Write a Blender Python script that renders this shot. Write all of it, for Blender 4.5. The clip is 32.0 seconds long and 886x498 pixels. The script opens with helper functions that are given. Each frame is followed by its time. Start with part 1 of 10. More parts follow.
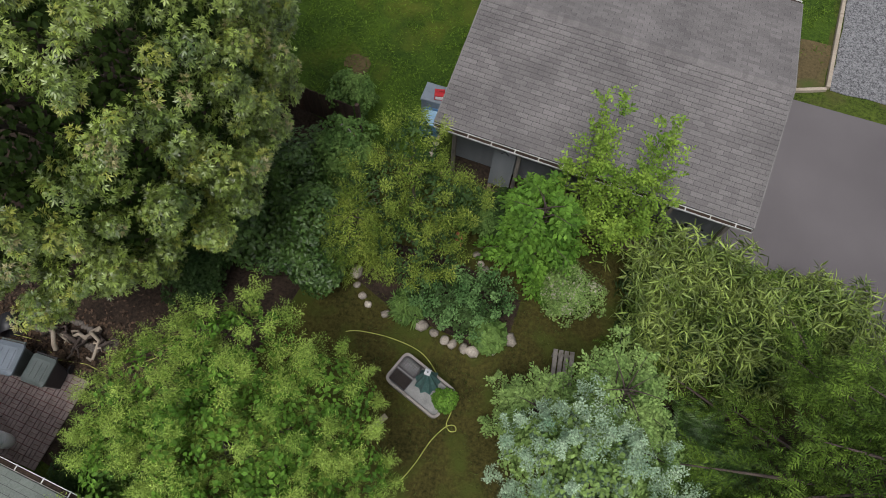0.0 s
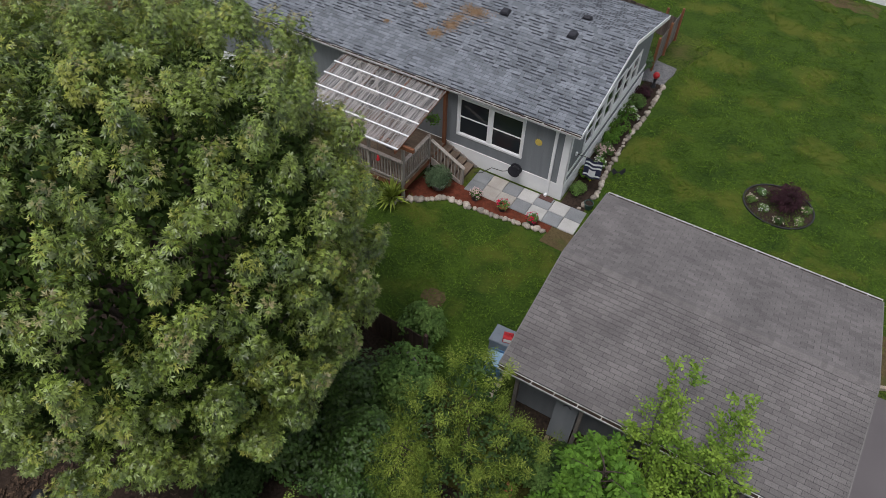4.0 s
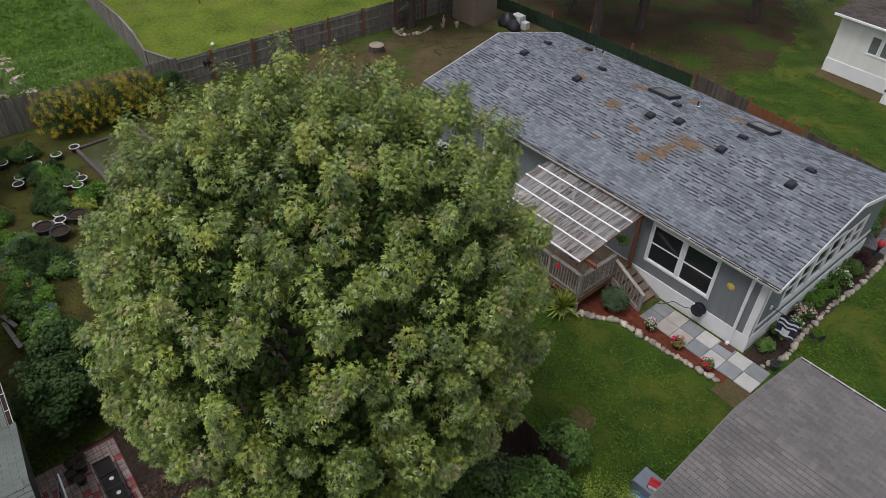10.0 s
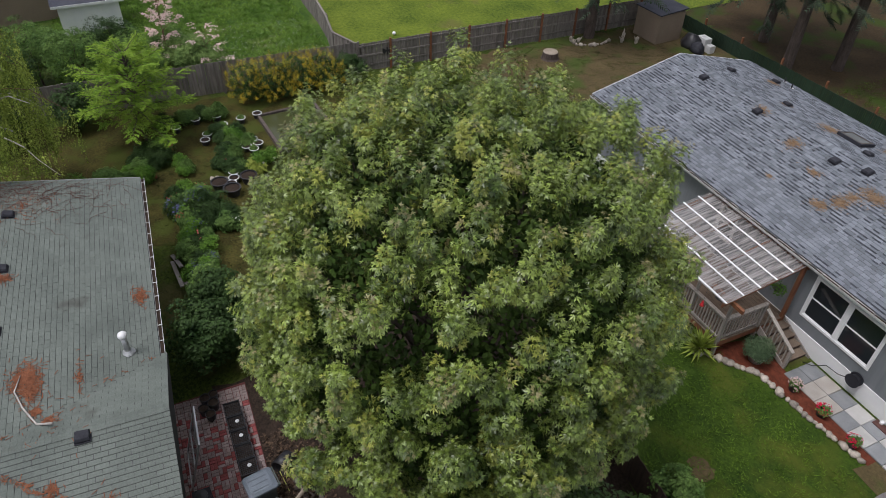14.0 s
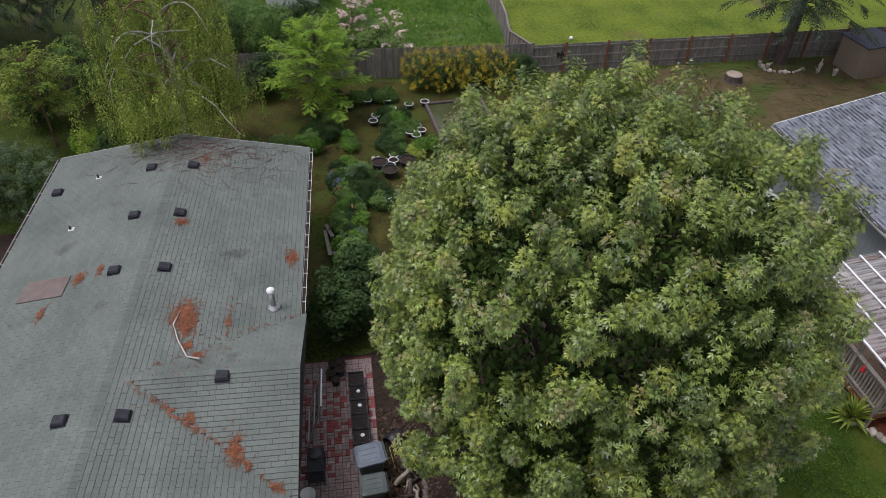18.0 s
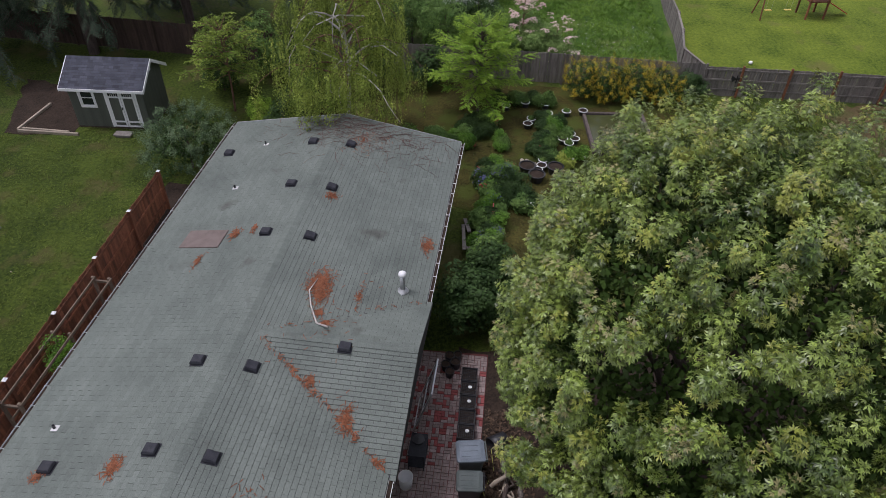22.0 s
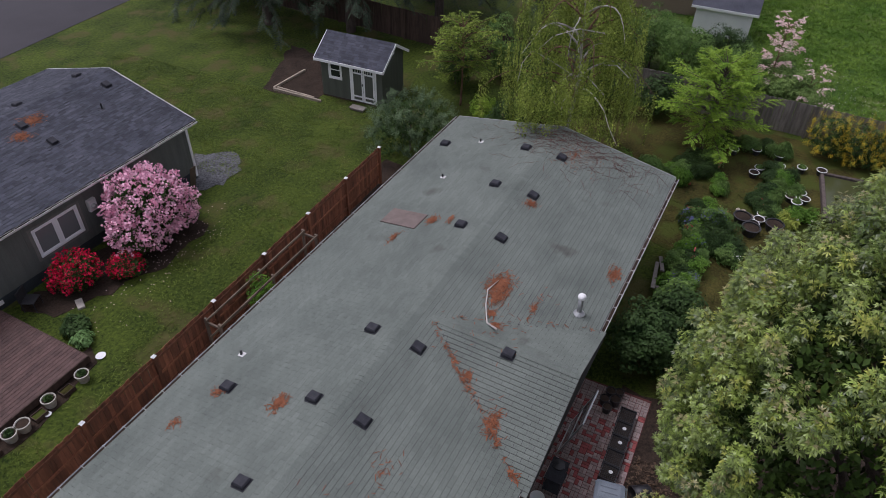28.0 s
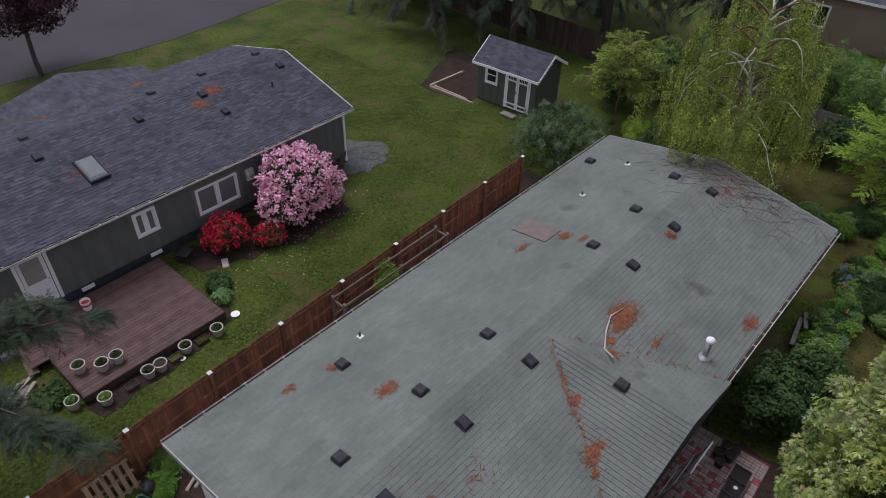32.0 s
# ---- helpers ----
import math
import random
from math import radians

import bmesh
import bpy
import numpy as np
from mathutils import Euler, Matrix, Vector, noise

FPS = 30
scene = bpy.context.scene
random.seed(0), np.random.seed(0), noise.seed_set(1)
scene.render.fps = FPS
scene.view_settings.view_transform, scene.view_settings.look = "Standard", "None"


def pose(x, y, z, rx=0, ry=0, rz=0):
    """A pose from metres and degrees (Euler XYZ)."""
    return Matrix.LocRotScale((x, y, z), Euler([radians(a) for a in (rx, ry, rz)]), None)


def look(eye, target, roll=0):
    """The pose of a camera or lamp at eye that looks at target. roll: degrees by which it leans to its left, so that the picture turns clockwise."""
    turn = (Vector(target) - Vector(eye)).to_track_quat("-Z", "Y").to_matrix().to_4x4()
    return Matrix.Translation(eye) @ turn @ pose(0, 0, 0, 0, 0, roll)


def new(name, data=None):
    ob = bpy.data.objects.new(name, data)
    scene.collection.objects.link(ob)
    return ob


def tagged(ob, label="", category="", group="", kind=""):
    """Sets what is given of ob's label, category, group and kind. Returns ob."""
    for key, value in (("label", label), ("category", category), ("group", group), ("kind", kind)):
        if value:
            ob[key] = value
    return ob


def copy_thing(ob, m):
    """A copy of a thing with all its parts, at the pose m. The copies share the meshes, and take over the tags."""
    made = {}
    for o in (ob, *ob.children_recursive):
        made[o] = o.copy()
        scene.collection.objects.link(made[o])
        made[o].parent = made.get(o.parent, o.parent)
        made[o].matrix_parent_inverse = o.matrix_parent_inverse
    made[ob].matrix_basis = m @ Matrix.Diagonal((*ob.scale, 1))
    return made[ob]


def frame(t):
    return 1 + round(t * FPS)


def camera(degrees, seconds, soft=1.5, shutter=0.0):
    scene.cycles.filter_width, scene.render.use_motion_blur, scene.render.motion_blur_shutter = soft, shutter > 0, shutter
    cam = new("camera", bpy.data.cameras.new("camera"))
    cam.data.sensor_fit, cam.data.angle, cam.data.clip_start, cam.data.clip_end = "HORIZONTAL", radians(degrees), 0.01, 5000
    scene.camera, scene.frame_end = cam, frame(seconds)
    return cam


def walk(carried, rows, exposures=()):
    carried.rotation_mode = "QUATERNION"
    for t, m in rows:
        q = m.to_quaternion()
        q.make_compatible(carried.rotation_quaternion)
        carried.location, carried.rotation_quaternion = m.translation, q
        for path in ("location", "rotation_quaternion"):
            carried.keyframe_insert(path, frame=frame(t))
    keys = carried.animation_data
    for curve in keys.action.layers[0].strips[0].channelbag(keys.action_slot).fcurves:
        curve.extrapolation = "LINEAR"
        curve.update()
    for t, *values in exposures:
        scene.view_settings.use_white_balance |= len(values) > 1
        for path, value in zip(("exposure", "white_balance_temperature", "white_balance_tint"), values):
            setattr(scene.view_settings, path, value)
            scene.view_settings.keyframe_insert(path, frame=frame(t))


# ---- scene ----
cam = camera(65.50, 32.0, soft=0.8)
HEIGHT = 17.0
# seconds, tilt, lean, heading: the drone hovers and turns
ROWS = [
    (0.0, 22.74, -1.47, 20.62),
    (0.5, 24.68, -1.51, 20.66),
    (1.0, 27.14, -1.61, 20.59),
    (1.5, 29.69, -1.65, 21.53),
    (2.0, 32.19, -1.73, 23.70),
    (2.5, 34.69, -1.73, 25.55),
    (3.0, 37.22, -1.72, 27.29),
    (3.5, 39.71, -1.69, 29.01),
    (4.0, 42.07, -1.65, 30.66),
    (4.5, 44.39, -1.60, 32.31),
    (6.5, 50.17, -1.53, 38.63),
    (7.0, 50.21, -1.46, 40.21),
    (7.5, 50.20, -1.39, 41.77),
    (8.0, 50.17, -1.36, 43.37),
    (8.5, 50.15, -1.35, 44.97),
    (9.0, 50.11, -1.38, 46.59),
    (9.5, 50.06, -1.39, 48.26),
    (10.0, 50.01, -1.41, 50.05),
    (10.5, 49.98, -1.43, 51.96),
    (11.0, 50.01, -1.37, 53.77),
    (11.5, 50.00, -1.36, 55.66),
    (12.0, 50.02, -1.34, 57.53),
    (12.5, 50.06, -1.28, 59.36),
    (13.0, 50.01, -1.35, 61.32),
    (13.5, 49.94, -1.49, 63.33),
    (14.0, 49.95, -1.54, 65.22),
    (14.5, 49.99, -1.49, 67.03),
    (16.5, 49.74, -1.33, 74.63),
    (17.0, 49.73, -1.38, 76.58),
    (17.5, 49.69, -1.32, 78.42),
    (18.0, 49.64, -1.25, 80.27),
    (18.5, 49.59, -1.24, 82.14),
    (19.0, 49.56, -1.21, 84.01),
    (19.5, 49.52, -1.20, 85.92),
    (20.0, 49.50, -1.13, 87.80),
    (20.5, 49.50, -1.08, 89.59),
    (21.0, 49.50, -1.10, 91.31),
    (21.5, 49.50, -1.10, 93.00),
    (22.0, 49.49, -1.08, 94.70),
    (22.5, 49.50, -1.11, 96.43),
    (23.0, 49.53, -1.11, 98.16),
    (23.5, 49.57, -1.11, 99.89),
    (24.0, 49.62, -1.10, 101.57),
    (24.5, 49.66, -1.07, 103.17),
    (25.0, 49.71, -1.07, 104.81),
    (25.5, 49.77, -1.18, 106.57),
    (27.5, 49.89, -1.37, 113.34),
    (28.0, 49.92, -1.35, 115.16),
    (28.5, 50.02, -1.16, 116.81),
    (29.0, 50.08, -1.12, 118.53),
    (29.5, 50.10, -1.19, 120.31),
    (30.0, 50.13, -1.22, 122.08),
    (30.5, 50.13, -1.23, 123.86),
    (31.0, 50.13, -1.24, 125.60),
    (31.5, 50.18, -1.31, 127.33),
    (32.0, 50.22, -1.47, 129.11),
]
walk(cam, [(t, pose(0, 0, HEIGHT, tilt, lean, heading)) for t, tilt, lean, heading in ROWS],
     exposures=[(0.0, 0.09, 6400, 11), (4.0, -0.14, 6300, 13), (9.0, -0.19, 6300, 13), (16.5, 0.02, 6190, 16), (20.0, 0.0, 6120, 19), (25.0, -0.17, 6060, 21), (28.0, -0.20, 6050, 22), (32.0, -0.20, 6040, 22)])

# ---- sky and sun: an overcast afternoon ----
world = bpy.data.worlds.new("overcast_sky")
scene.world = world
world.use_nodes = True
wn = world.node_tree.nodes
sky = wn.new("ShaderNodeTexSky")
sky.sky_type = 'NISHITA'
sky.sun_disc = False
SUN_UP, SUN_TURN = 68.0, 182.0
sky.sun_elevation, sky.sun_rotation = radians(SUN_UP), radians(SUN_TURN)
sky.air_density, sky.dust_density, sky.ozone_density = 1.0, 6.0, 1.0
soft_sky = wn.new("ShaderNodeHueSaturation")
soft_sky.inputs["Saturation"].default_value = 0.5
world.node_tree.links.new(sky.outputs[0], soft_sky.inputs["Color"])
# a cloud layer evens the sky out
clouds = wn.new("ShaderNodeMix")
clouds.data_type = 'RGBA'
clouds.inputs[0].default_value = 0.6
clouds.inputs[7].default_value = (4.4, 4.5, 4.65, 1)
world.node_tree.links.new(soft_sky.outputs[0], clouds.inputs[6])
world.node_tree.links.new(clouds.outputs[2], wn["Background"].inputs[0])
wn["Background"].inputs[1].default_value = 0.156
sun_data = bpy.data.lights.new("sun", 'SUN')
sun_data.energy, sun_data.angle, sun_data.color = 1.5, radians(20), (1.0, 0.98, 0.955)
sun = new("sun", sun_data)
a = radians(SUN_TURN)
sun_way = Vector((math.sin(a) * math.cos(radians(SUN_UP)), math.cos(a) * math.cos(radians(SUN_UP)), math.sin(radians(SUN_UP))))
sun.matrix_world = look(sun_way * 60, (0, 0, 0))


# ---- materials ----
def material(name, dark, light, scale=3.0, fine=40.0, rough=0.8, bump=0.3, metal=0.0, vary=0.0, stretch=(1, 1, 1), fine_mix=0.5,
             spots=None, spot_scale=1.0, spot_cut=0.6, island=False, leaf=0.0, spec=0.5, bump_size=0.01, grit=0.5, span_=(0.34, 0.66)):
    """Two-scale noise between two colours, grain relief, piece-to-piece variation and optional stains."""
    m = bpy.data.materials.new(name)
    m.use_nodes = True
    nt = m.node_tree
    n, link = nt.nodes, nt.links.new
    bsdf = n["Principled BSDF"]
    geo = n.new("ShaderNodeNewGeometry")
    place = n.new("ShaderNodeMapping")
    place.inputs["Scale"].default_value = stretch
    link(geo.outputs["Position"], place.inputs[0])
    big, small = n.new("ShaderNodeTexNoise"), n.new("ShaderNodeTexNoise")
    for tex, s, d in ((big, scale, 4), (small, fine, 5)):
        tex.inputs["Scale"].default_value, tex.inputs["Detail"].default_value = s, d
        link(place.outputs[0], tex.inputs["Vector"])
    small.inputs["Roughness"].default_value = grit
    mix = n.new("ShaderNodeMix")
    mix.inputs[0].default_value = fine_mix
    link(big.outputs["Fac"], mix.inputs[2])
    link(small.outputs["Fac"], mix.inputs[3])
    ramp = n.new("ShaderNodeValToRGB")
    ramp.color_ramp.elements[0].position, ramp.color_ramp.elements[1].position = span_
    ramp.color_ramp.elements[0].color, ramp.color_ramp.elements[1].color = (*dark, 1), (*light, 1)
    link(mix.outputs[0], ramp.inputs[0])
    colour = ramp.outputs[0]
    if vary:
        hsv = n.new("ShaderNodeHueSaturation")
        if island:
            rnd = geo.outputs["Random Per Island"]
        else:
            rnd = n.new("ShaderNodeObjectInfo").outputs["Random"]
        span = n.new("ShaderNodeMapRange")
        span.inputs[3].default_value, span.inputs[4].default_value = 1 - vary, 1 + vary
        link(rnd, span.inputs[0])
        link(span.outputs[0], hsv.inputs["Value"])
        link(colour, hsv.inputs["Color"])
        colour = hsv.outputs[0]
    if spots:
        tex = n.new("ShaderNodeTexNoise")
        tex.inputs["Scale"].default_value, tex.inputs["Detail"].default_value = spot_scale, 6
        link(geo.outputs["Position"], tex.inputs["Vector"])
        cut = n.new("ShaderNodeMapRange")
        cut.inputs[1].default_value, cut.inputs[2].default_value = spot_cut, spot_cut + 0.12
        link(tex.outputs["Fac"], cut.inputs[0])
        over = n.new("ShaderNodeMix")
        over.data_type = 'RGBA'
        over.inputs[7].default_value = (*spots, 1)
        link(cut.outputs[0], over.inputs[0])
        link(colour, over.inputs[6])
        colour = over.outputs[2]
    link(colour, bsdf.inputs["Base Color"])
    bsdf.inputs["Roughness"].default_value, bsdf.inputs["Metallic"].default_value = rough, metal
    bsdf.inputs["Specular IOR Level"].default_value = spec
    if bump:
        relief = n.new("ShaderNodeBump")
        relief.inputs["Strength"].default_value, relief.inputs["Distance"].default_value = bump, bump_size
        link(mix.outputs[0], relief.inputs["Height"])
        link(relief.outputs[0], bsdf.inputs["Normal"])
    if leaf:
        glow = n.new("ShaderNodeBsdfTranslucent")
        link(colour, glow.inputs[0])
        both = n.new("ShaderNodeMixShader")
        both.inputs[0].default_value = leaf
        link(bsdf.outputs[0], both.inputs[1])
        link(glow.outputs[0], both.inputs[2])
        link(both.outputs[0], n["Material Output"].inputs[0])
    return m


def glass(name, tint=(0.02, 0.025, 0.03)):
    m = bpy.data.materials.new(name)
    m.use_nodes = True
    b = m.node_tree.nodes["Principled BSDF"]
    b.inputs["Base Color"].default_value, b.inputs["Roughness"].default_value = (*tint, 1), 0.04
    b.inputs["Specular IOR Level"].default_value = 0.7
    return m


# grass, soil and paving
GRASS = material("grass", (0.013, 0.028, 0.003), (0.088, 0.122, 0.016), 0.5, 8, 0.9, 1.0, fine_mix=0.74, grit=0.85, span_=(0.41, 0.60), spots=(0.080, 0.076, 0.024), spot_scale=0.6, spot_cut=0.53, spec=0.2, bump_size=0.05)
LAWN = material("lawn_grass", (0.013, 0.036, 0.003), (0.068, 0.118, 0.011), 0.8, 10, 0.9, 1.0, fine_mix=0.72, grit=0.85, span_=(0.40, 0.61), spots=(0.088, 0.108, 0.014), spot_scale=0.45, spot_cut=0.52, spec=0.2, bump_size=0.05)
MEADOW = material("meadow_grass", (0.018, 0.055, 0.006), (0.095, 0.165, 0.024), 0.5, 6, 0.9, 1.0, fine_mix=0.65, grit=0.85, span_=(0.38, 0.62), spots=(0.11, 0.15, 0.035), spot_scale=0.35, spot_cut=0.55, spec=0.2, bump_size=0.06)
FIELD = material("pale_lawn", (0.042, 0.078, 0.005), (0.170, 0.215, 0.022), 0.4, 5, 0.9, 0.8, fine_mix=0.65, grit=0.85, span_=(0.38, 0.62), spots=(0.13, 0.125, 0.035), spot_scale=0.35, spot_cut=0.6, spec=0.2, bump_size=0.04)
MOSS = material("mossy_turf", (0.022, 0.021, 0.006), (0.088, 0.078, 0.020), 0.9, 10, 0.95, 0.9, fine_mix=0.65, grit=0.75, span_=(0.38, 0.62), spots=(0.058, 0.072, 0.014), spot_scale=0.8, spot_cut=0.48, spec=0.15, bump_size=0.04)
SOIL = material("soil", (0.012, 0.009, 0.007), (0.064, 0.044, 0.032), 1.5, 12, 0.95, 1.0, fine_mix=0.65, grit=0.75, spec=0.2, bump_size=0.04)
DRY = material("dry_ground", (0.05, 0.038, 0.018), (0.145, 0.11, 0.052), 0.6, 10, 0.95, 0.8, fine_mix=0.6, grit=0.75, spots=(0.06, 0.085, 0.018), spot_scale=0.5, spot_cut=0.50, spec=0.2, bump_size=0.03)
# brown woodland soil, its tone lowered to hold the conifers' shade
WOODS_SHADED = material("shade_dark_needle_soil", (0.026, 0.019, 0.010), (0.088, 0.060, 0.030), 0.5, 8, 0.95, 0.9, fine_mix=0.6, grit=0.8, spots=(0.040, 0.066, 0.010), spot_scale=0.35, spot_cut=0.50, spec=0.15, bump_size=0.04)
MULCH = material("red_mulch", (0.065, 0.018, 0.010), (0.20, 0.056, 0.030), 6, 60, 0.95, 1.0, spec=0.2, bump_size=0.03)
ASPHALT = material("asphalt", (0.098, 0.088, 0.091), (0.150, 0.136, 0.140), 0.25, 90, 0.85, 0.35, fine_mix=0.35, spec=0.3, bump_size=0.006)
STREET = material("street_asphalt", (0.040, 0.037, 0.042), (0.062, 0.058, 0.065), 0.2, 60, 0.85, 0.3, fine_mix=0.35, spec=0.3, bump_size=0.006)
GRAVEL = material("gravel", (0.06, 0.06, 0.065), (0.26, 0.26, 0.265), 8, 20, 0.9, 1.0, fine_mix=0.8, grit=0.7, span_=(0.40, 0.60), spec=0.3, bump_size=0.03)
GRAVEL_DARK = material("dark_grey_gravel", (0.040, 0.042, 0.046), (0.170, 0.173, 0.180), 8, 16, 0.9, 1.0, fine_mix=0.8, grit=0.7, span_=(0.40, 0.60), spec=0.3, bump_size=0.03)
# roofs and walls
SH_BROWN = material("weathered_shingle", (0.098, 0.091, 0.090), (0.205, 0.190, 0.186), 0.7, 30, 0.72, 0.4, fine_mix=0.6, grit=0.75, vary=0.13, island=True, spec=0.25, bump_size=0.006)
SH_BROWN_ONE = material("weathered_shingle_piece", (0.098, 0.091, 0.090), (0.205, 0.190, 0.186), 0.7, 30, 0.72, 0.4, fine_mix=0.6, grit=0.75, vary=0.13, spec=0.25, bump_size=0.006)
SH_GREEN = material("green_grey_shingle", (0.094, 0.110, 0.098), (0.182, 0.206, 0.182), 0.6, 30, 0.75, 0.4, fine_mix=0.6, grit=0.75, vary=0.07, island=True, spec=0.25, spots=(0.085, 0.090, 0.078), spot_scale=0.8, spot_cut=0.64, bump_size=0.006)
SH_GREEN_ONE = material("green_grey_shingle_piece", (0.094, 0.110, 0.098), (0.182, 0.206, 0.182), 0.6, 30, 0.75, 0.4, fine_mix=0.6, grit=0.75, vary=0.07, spec=0.25, spots=(0.085, 0.090, 0.078), spot_scale=0.8, spot_cut=0.64, bump_size=0.006)
SH_BLUE = material("blue_grey_shingle", (0.128, 0.142, 0.162), (0.226, 0.246, 0.274), 1.5, 40, 0.78, 0.4, grit=0.7, vary=0.24, island=True, spec=0.25, bump_size=0.005)
SH_BLUE_ONE = material("blue_grey_shingle_piece", (0.128, 0.142, 0.162), (0.226, 0.246, 0.274), 1.5, 40, 0.78, 0.4, grit=0.7, vary=0.24, spec=0.25, bump_size=0.005)
SH_SLATE = material("slate_shingle", (0.040, 0.043, 0.056), (0.088, 0.092, 0.114), 1.2, 40, 0.92, 0.4, grit=0.7, vary=0.26, island=True, spec=0.25, bump_size=0.005)
# colour of the strips that paint shadows below thick tabs
SH_BUTT_SHADE = material("butt_shadow_paint", (0.030, 0.034, 0.043), (0.066, 0.072, 0.086), 3, 60, 0.95, 0.3, vary=0.3, island=True)
TRIM_DARK = material("weathered_drip_edge", (0.11, 0.105, 0.10), (0.22, 0.21, 0.20), 3, 50, 0.7, 0.2)
UNDERLAY = material("roof_underlay", (0.035, 0.035, 0.036), (0.07, 0.07, 0.07), 3, 60, 0.95, 0.3)
SID_GREY = material("grey_siding", (0.165, 0.180, 0.195), (0.225, 0.242, 0.258), 0.8, 40, 0.7, 0.15, stretch=(6, 6, 0.6))
SID_DARK = material("olive_grey_siding", (0.085, 0.094, 0.085), (0.150, 0.160, 0.144), 0.7, 40, 0.75, 0.2, stretch=(6, 6, 0.5))
SID_PALE = material("cream_siding", (0.74, 0.73, 0.69), (0.85, 0.84, 0.80), 0.8, 40, 0.7, 0.1, stretch=(4, 4, 0.6))
SID_TAN = material("tan_siding", (0.22, 0.17, 0.125), (0.30, 0.235, 0.175), 0.8, 40, 0.7, 0.1)
SHED_WALL = material("dark_green_shed_wall", (0.064, 0.072, 0.058), (0.105, 0.116, 0.094), 0.8, 40, 0.75, 0.2, stretch=(6, 6, 0.5))
WHITE = material("white_paint", (0.78, 0.79, 0.80), (0.88, 0.88, 0.88), 1.5, 60, 0.55, 0.1, fine_mix=0.3)
WHITE_OLD = material("stained_white_metal", (0.50, 0.50, 0.49), (0.74, 0.74, 0.73), 3.5, 50, 0.5, 0.15, fine_mix=0.3)
BLACK = material("black_plastic", (0.012, 0.012, 0.014), (0.035, 0.035, 0.04), 4, 80, 0.45, 0.2)
VENT = material("dark_vent_metal", (0.016, 0.017, 0.022), (0.045, 0.046, 0.056), 6, 80, 0.65, 0.2, spec=0.25)
GALV = material("galvanised_metal", (0.33, 0.34, 0.35), (0.55, 0.56, 0.56), 5, 60, 0.4, 0.2, metal=0.7)
PANE = glass("window_glass")
PANE_DIM = glass("blinded_glass", (0.17, 0.18, 0.18))
PANE_PALE = glass("curtained_glass", (0.32, 0.32, 0.31))
TRIM_GREY = material("dirty_white_trim", (0.27, 0.275, 0.275), (0.44, 0.445, 0.44), 3.5, 50, 0.6, 0.15, fine_mix=0.3)
# wood
WOOD_GREY = material("weathered_grey_wood", (0.115, 0.10, 0.088), (0.27, 0.245, 0.22), 2, 45, 0.9, 0.5, vary=0.22, stretch=(5, 5, 0.7))
WOOD_RAIL = material("bleached_rail_wood", (0.21, 0.185, 0.160), (0.42, 0.385, 0.345), 2, 45, 0.9, 0.4, vary=0.18, stretch=(5, 5, 0.7))
WOOD_RED = material("red_brown_fence_wood", (0.090, 0.032, 0.017), (0.290, 0.112, 0.056), 2, 45, 0.85, 0.5, vary=0.36, stretch=(5, 5, 0.7))
WOOD_DARK = material("dark_brown_fence_wood", (0.035, 0.022, 0.017), (0.095, 0.060, 0.045), 2, 45, 0.9, 0.5, vary=0.22, stretch=(5, 5, 0.7))
WOOD_DECK = material("stained_deck_board", (0.050, 0.026, 0.023), (0.125, 0.073, 0.064), 2.5, 30, 0.8, 0.4, vary=0.22)
WOOD_TREAD = material("worn_brown_board", (0.085, 0.060, 0.042), (0.20, 0.15, 0.11), 2, 40, 0.85, 0.4, vary=0.2)
WOOD_POST = material("cedar_post", (0.15, 0.055, 0.025), (0.27, 0.11, 0.05), 2, 40, 0.8, 0.4, stretch=(5, 5, 0.7))
TIMBER_RAW = material("raw_tan_timber", (0.20, 0.135, 0.075), (0.42, 0.29, 0.175), 2, 40, 0.85, 0.5, vary=0.2)
TIMBER = material("bleached_timber", (0.23, 0.19, 0.145), (0.45, 0.38, 0.30), 2, 40, 0.9, 0.5, vary=0.15)
BARK = material("bark", (0.035, 0.025, 0.020), (0.13, 0.10, 0.085), 3, 25, 0.95, 1.0, stretch=(3, 3, 0.6), bump_size=0.03)
BARK_PALE = material("pale_birch_bark", (0.22, 0.20, 0.18), (0.60, 0.57, 0.53), 5, 30, 0.85, 0.6)
BARK_RED = material("red_bark", (0.09, 0.045, 0.03), (0.22, 0.12, 0.085), 3, 25, 0.95, 0.8)
# stone and fired clay
STONE = material("river_stone", (0.22, 0.19, 0.155), (0.52, 0.46, 0.39), 3, 30, 0.85, 0.5, vary=0.35)
STONE_DARK = material("dark_stone", (0.055, 0.047, 0.040), (0.17, 0.145, 0.125), 3, 30, 0.9, 0.6, vary=0.25)
PAVER_PINK = material("faded_brick_paver", (0.22, 0.165, 0.155), (0.40, 0.32, 0.30), 5, 40, 0.9, 0.5, vary=0.2)
PAVER_RED = material("red_paver", (0.20, 0.045, 0.042), (0.33, 0.090, 0.085), 5, 40, 0.9, 0.4, vary=0.2)
SLAB_WHITE = material("pale_concrete_slab", (0.40, 0.39, 0.37), (0.56, 0.55, 0.53), 2, 50, 0.85, 0.3, vary=0.06)
SLAB_GREY = material("grey_concrete_slab", (0.17, 0.18, 0.19), (0.28, 0.29, 0.295), 2, 50, 0.85, 0.3, vary=0.15)
SLAB_TAN = material("buff_concrete_slab", (0.30, 0.27, 0.24), (0.44, 0.41, 0.37), 2.5, 50, 0.85, 0.3, vary=0.12)
NEEDLES = material("fallen_pine_needles", (0.115, 0.045, 0.024), (0.29, 0.115, 0.060), 8, 70, 0.95, 0.6, vary=0.3, island=True, spec=0.2)
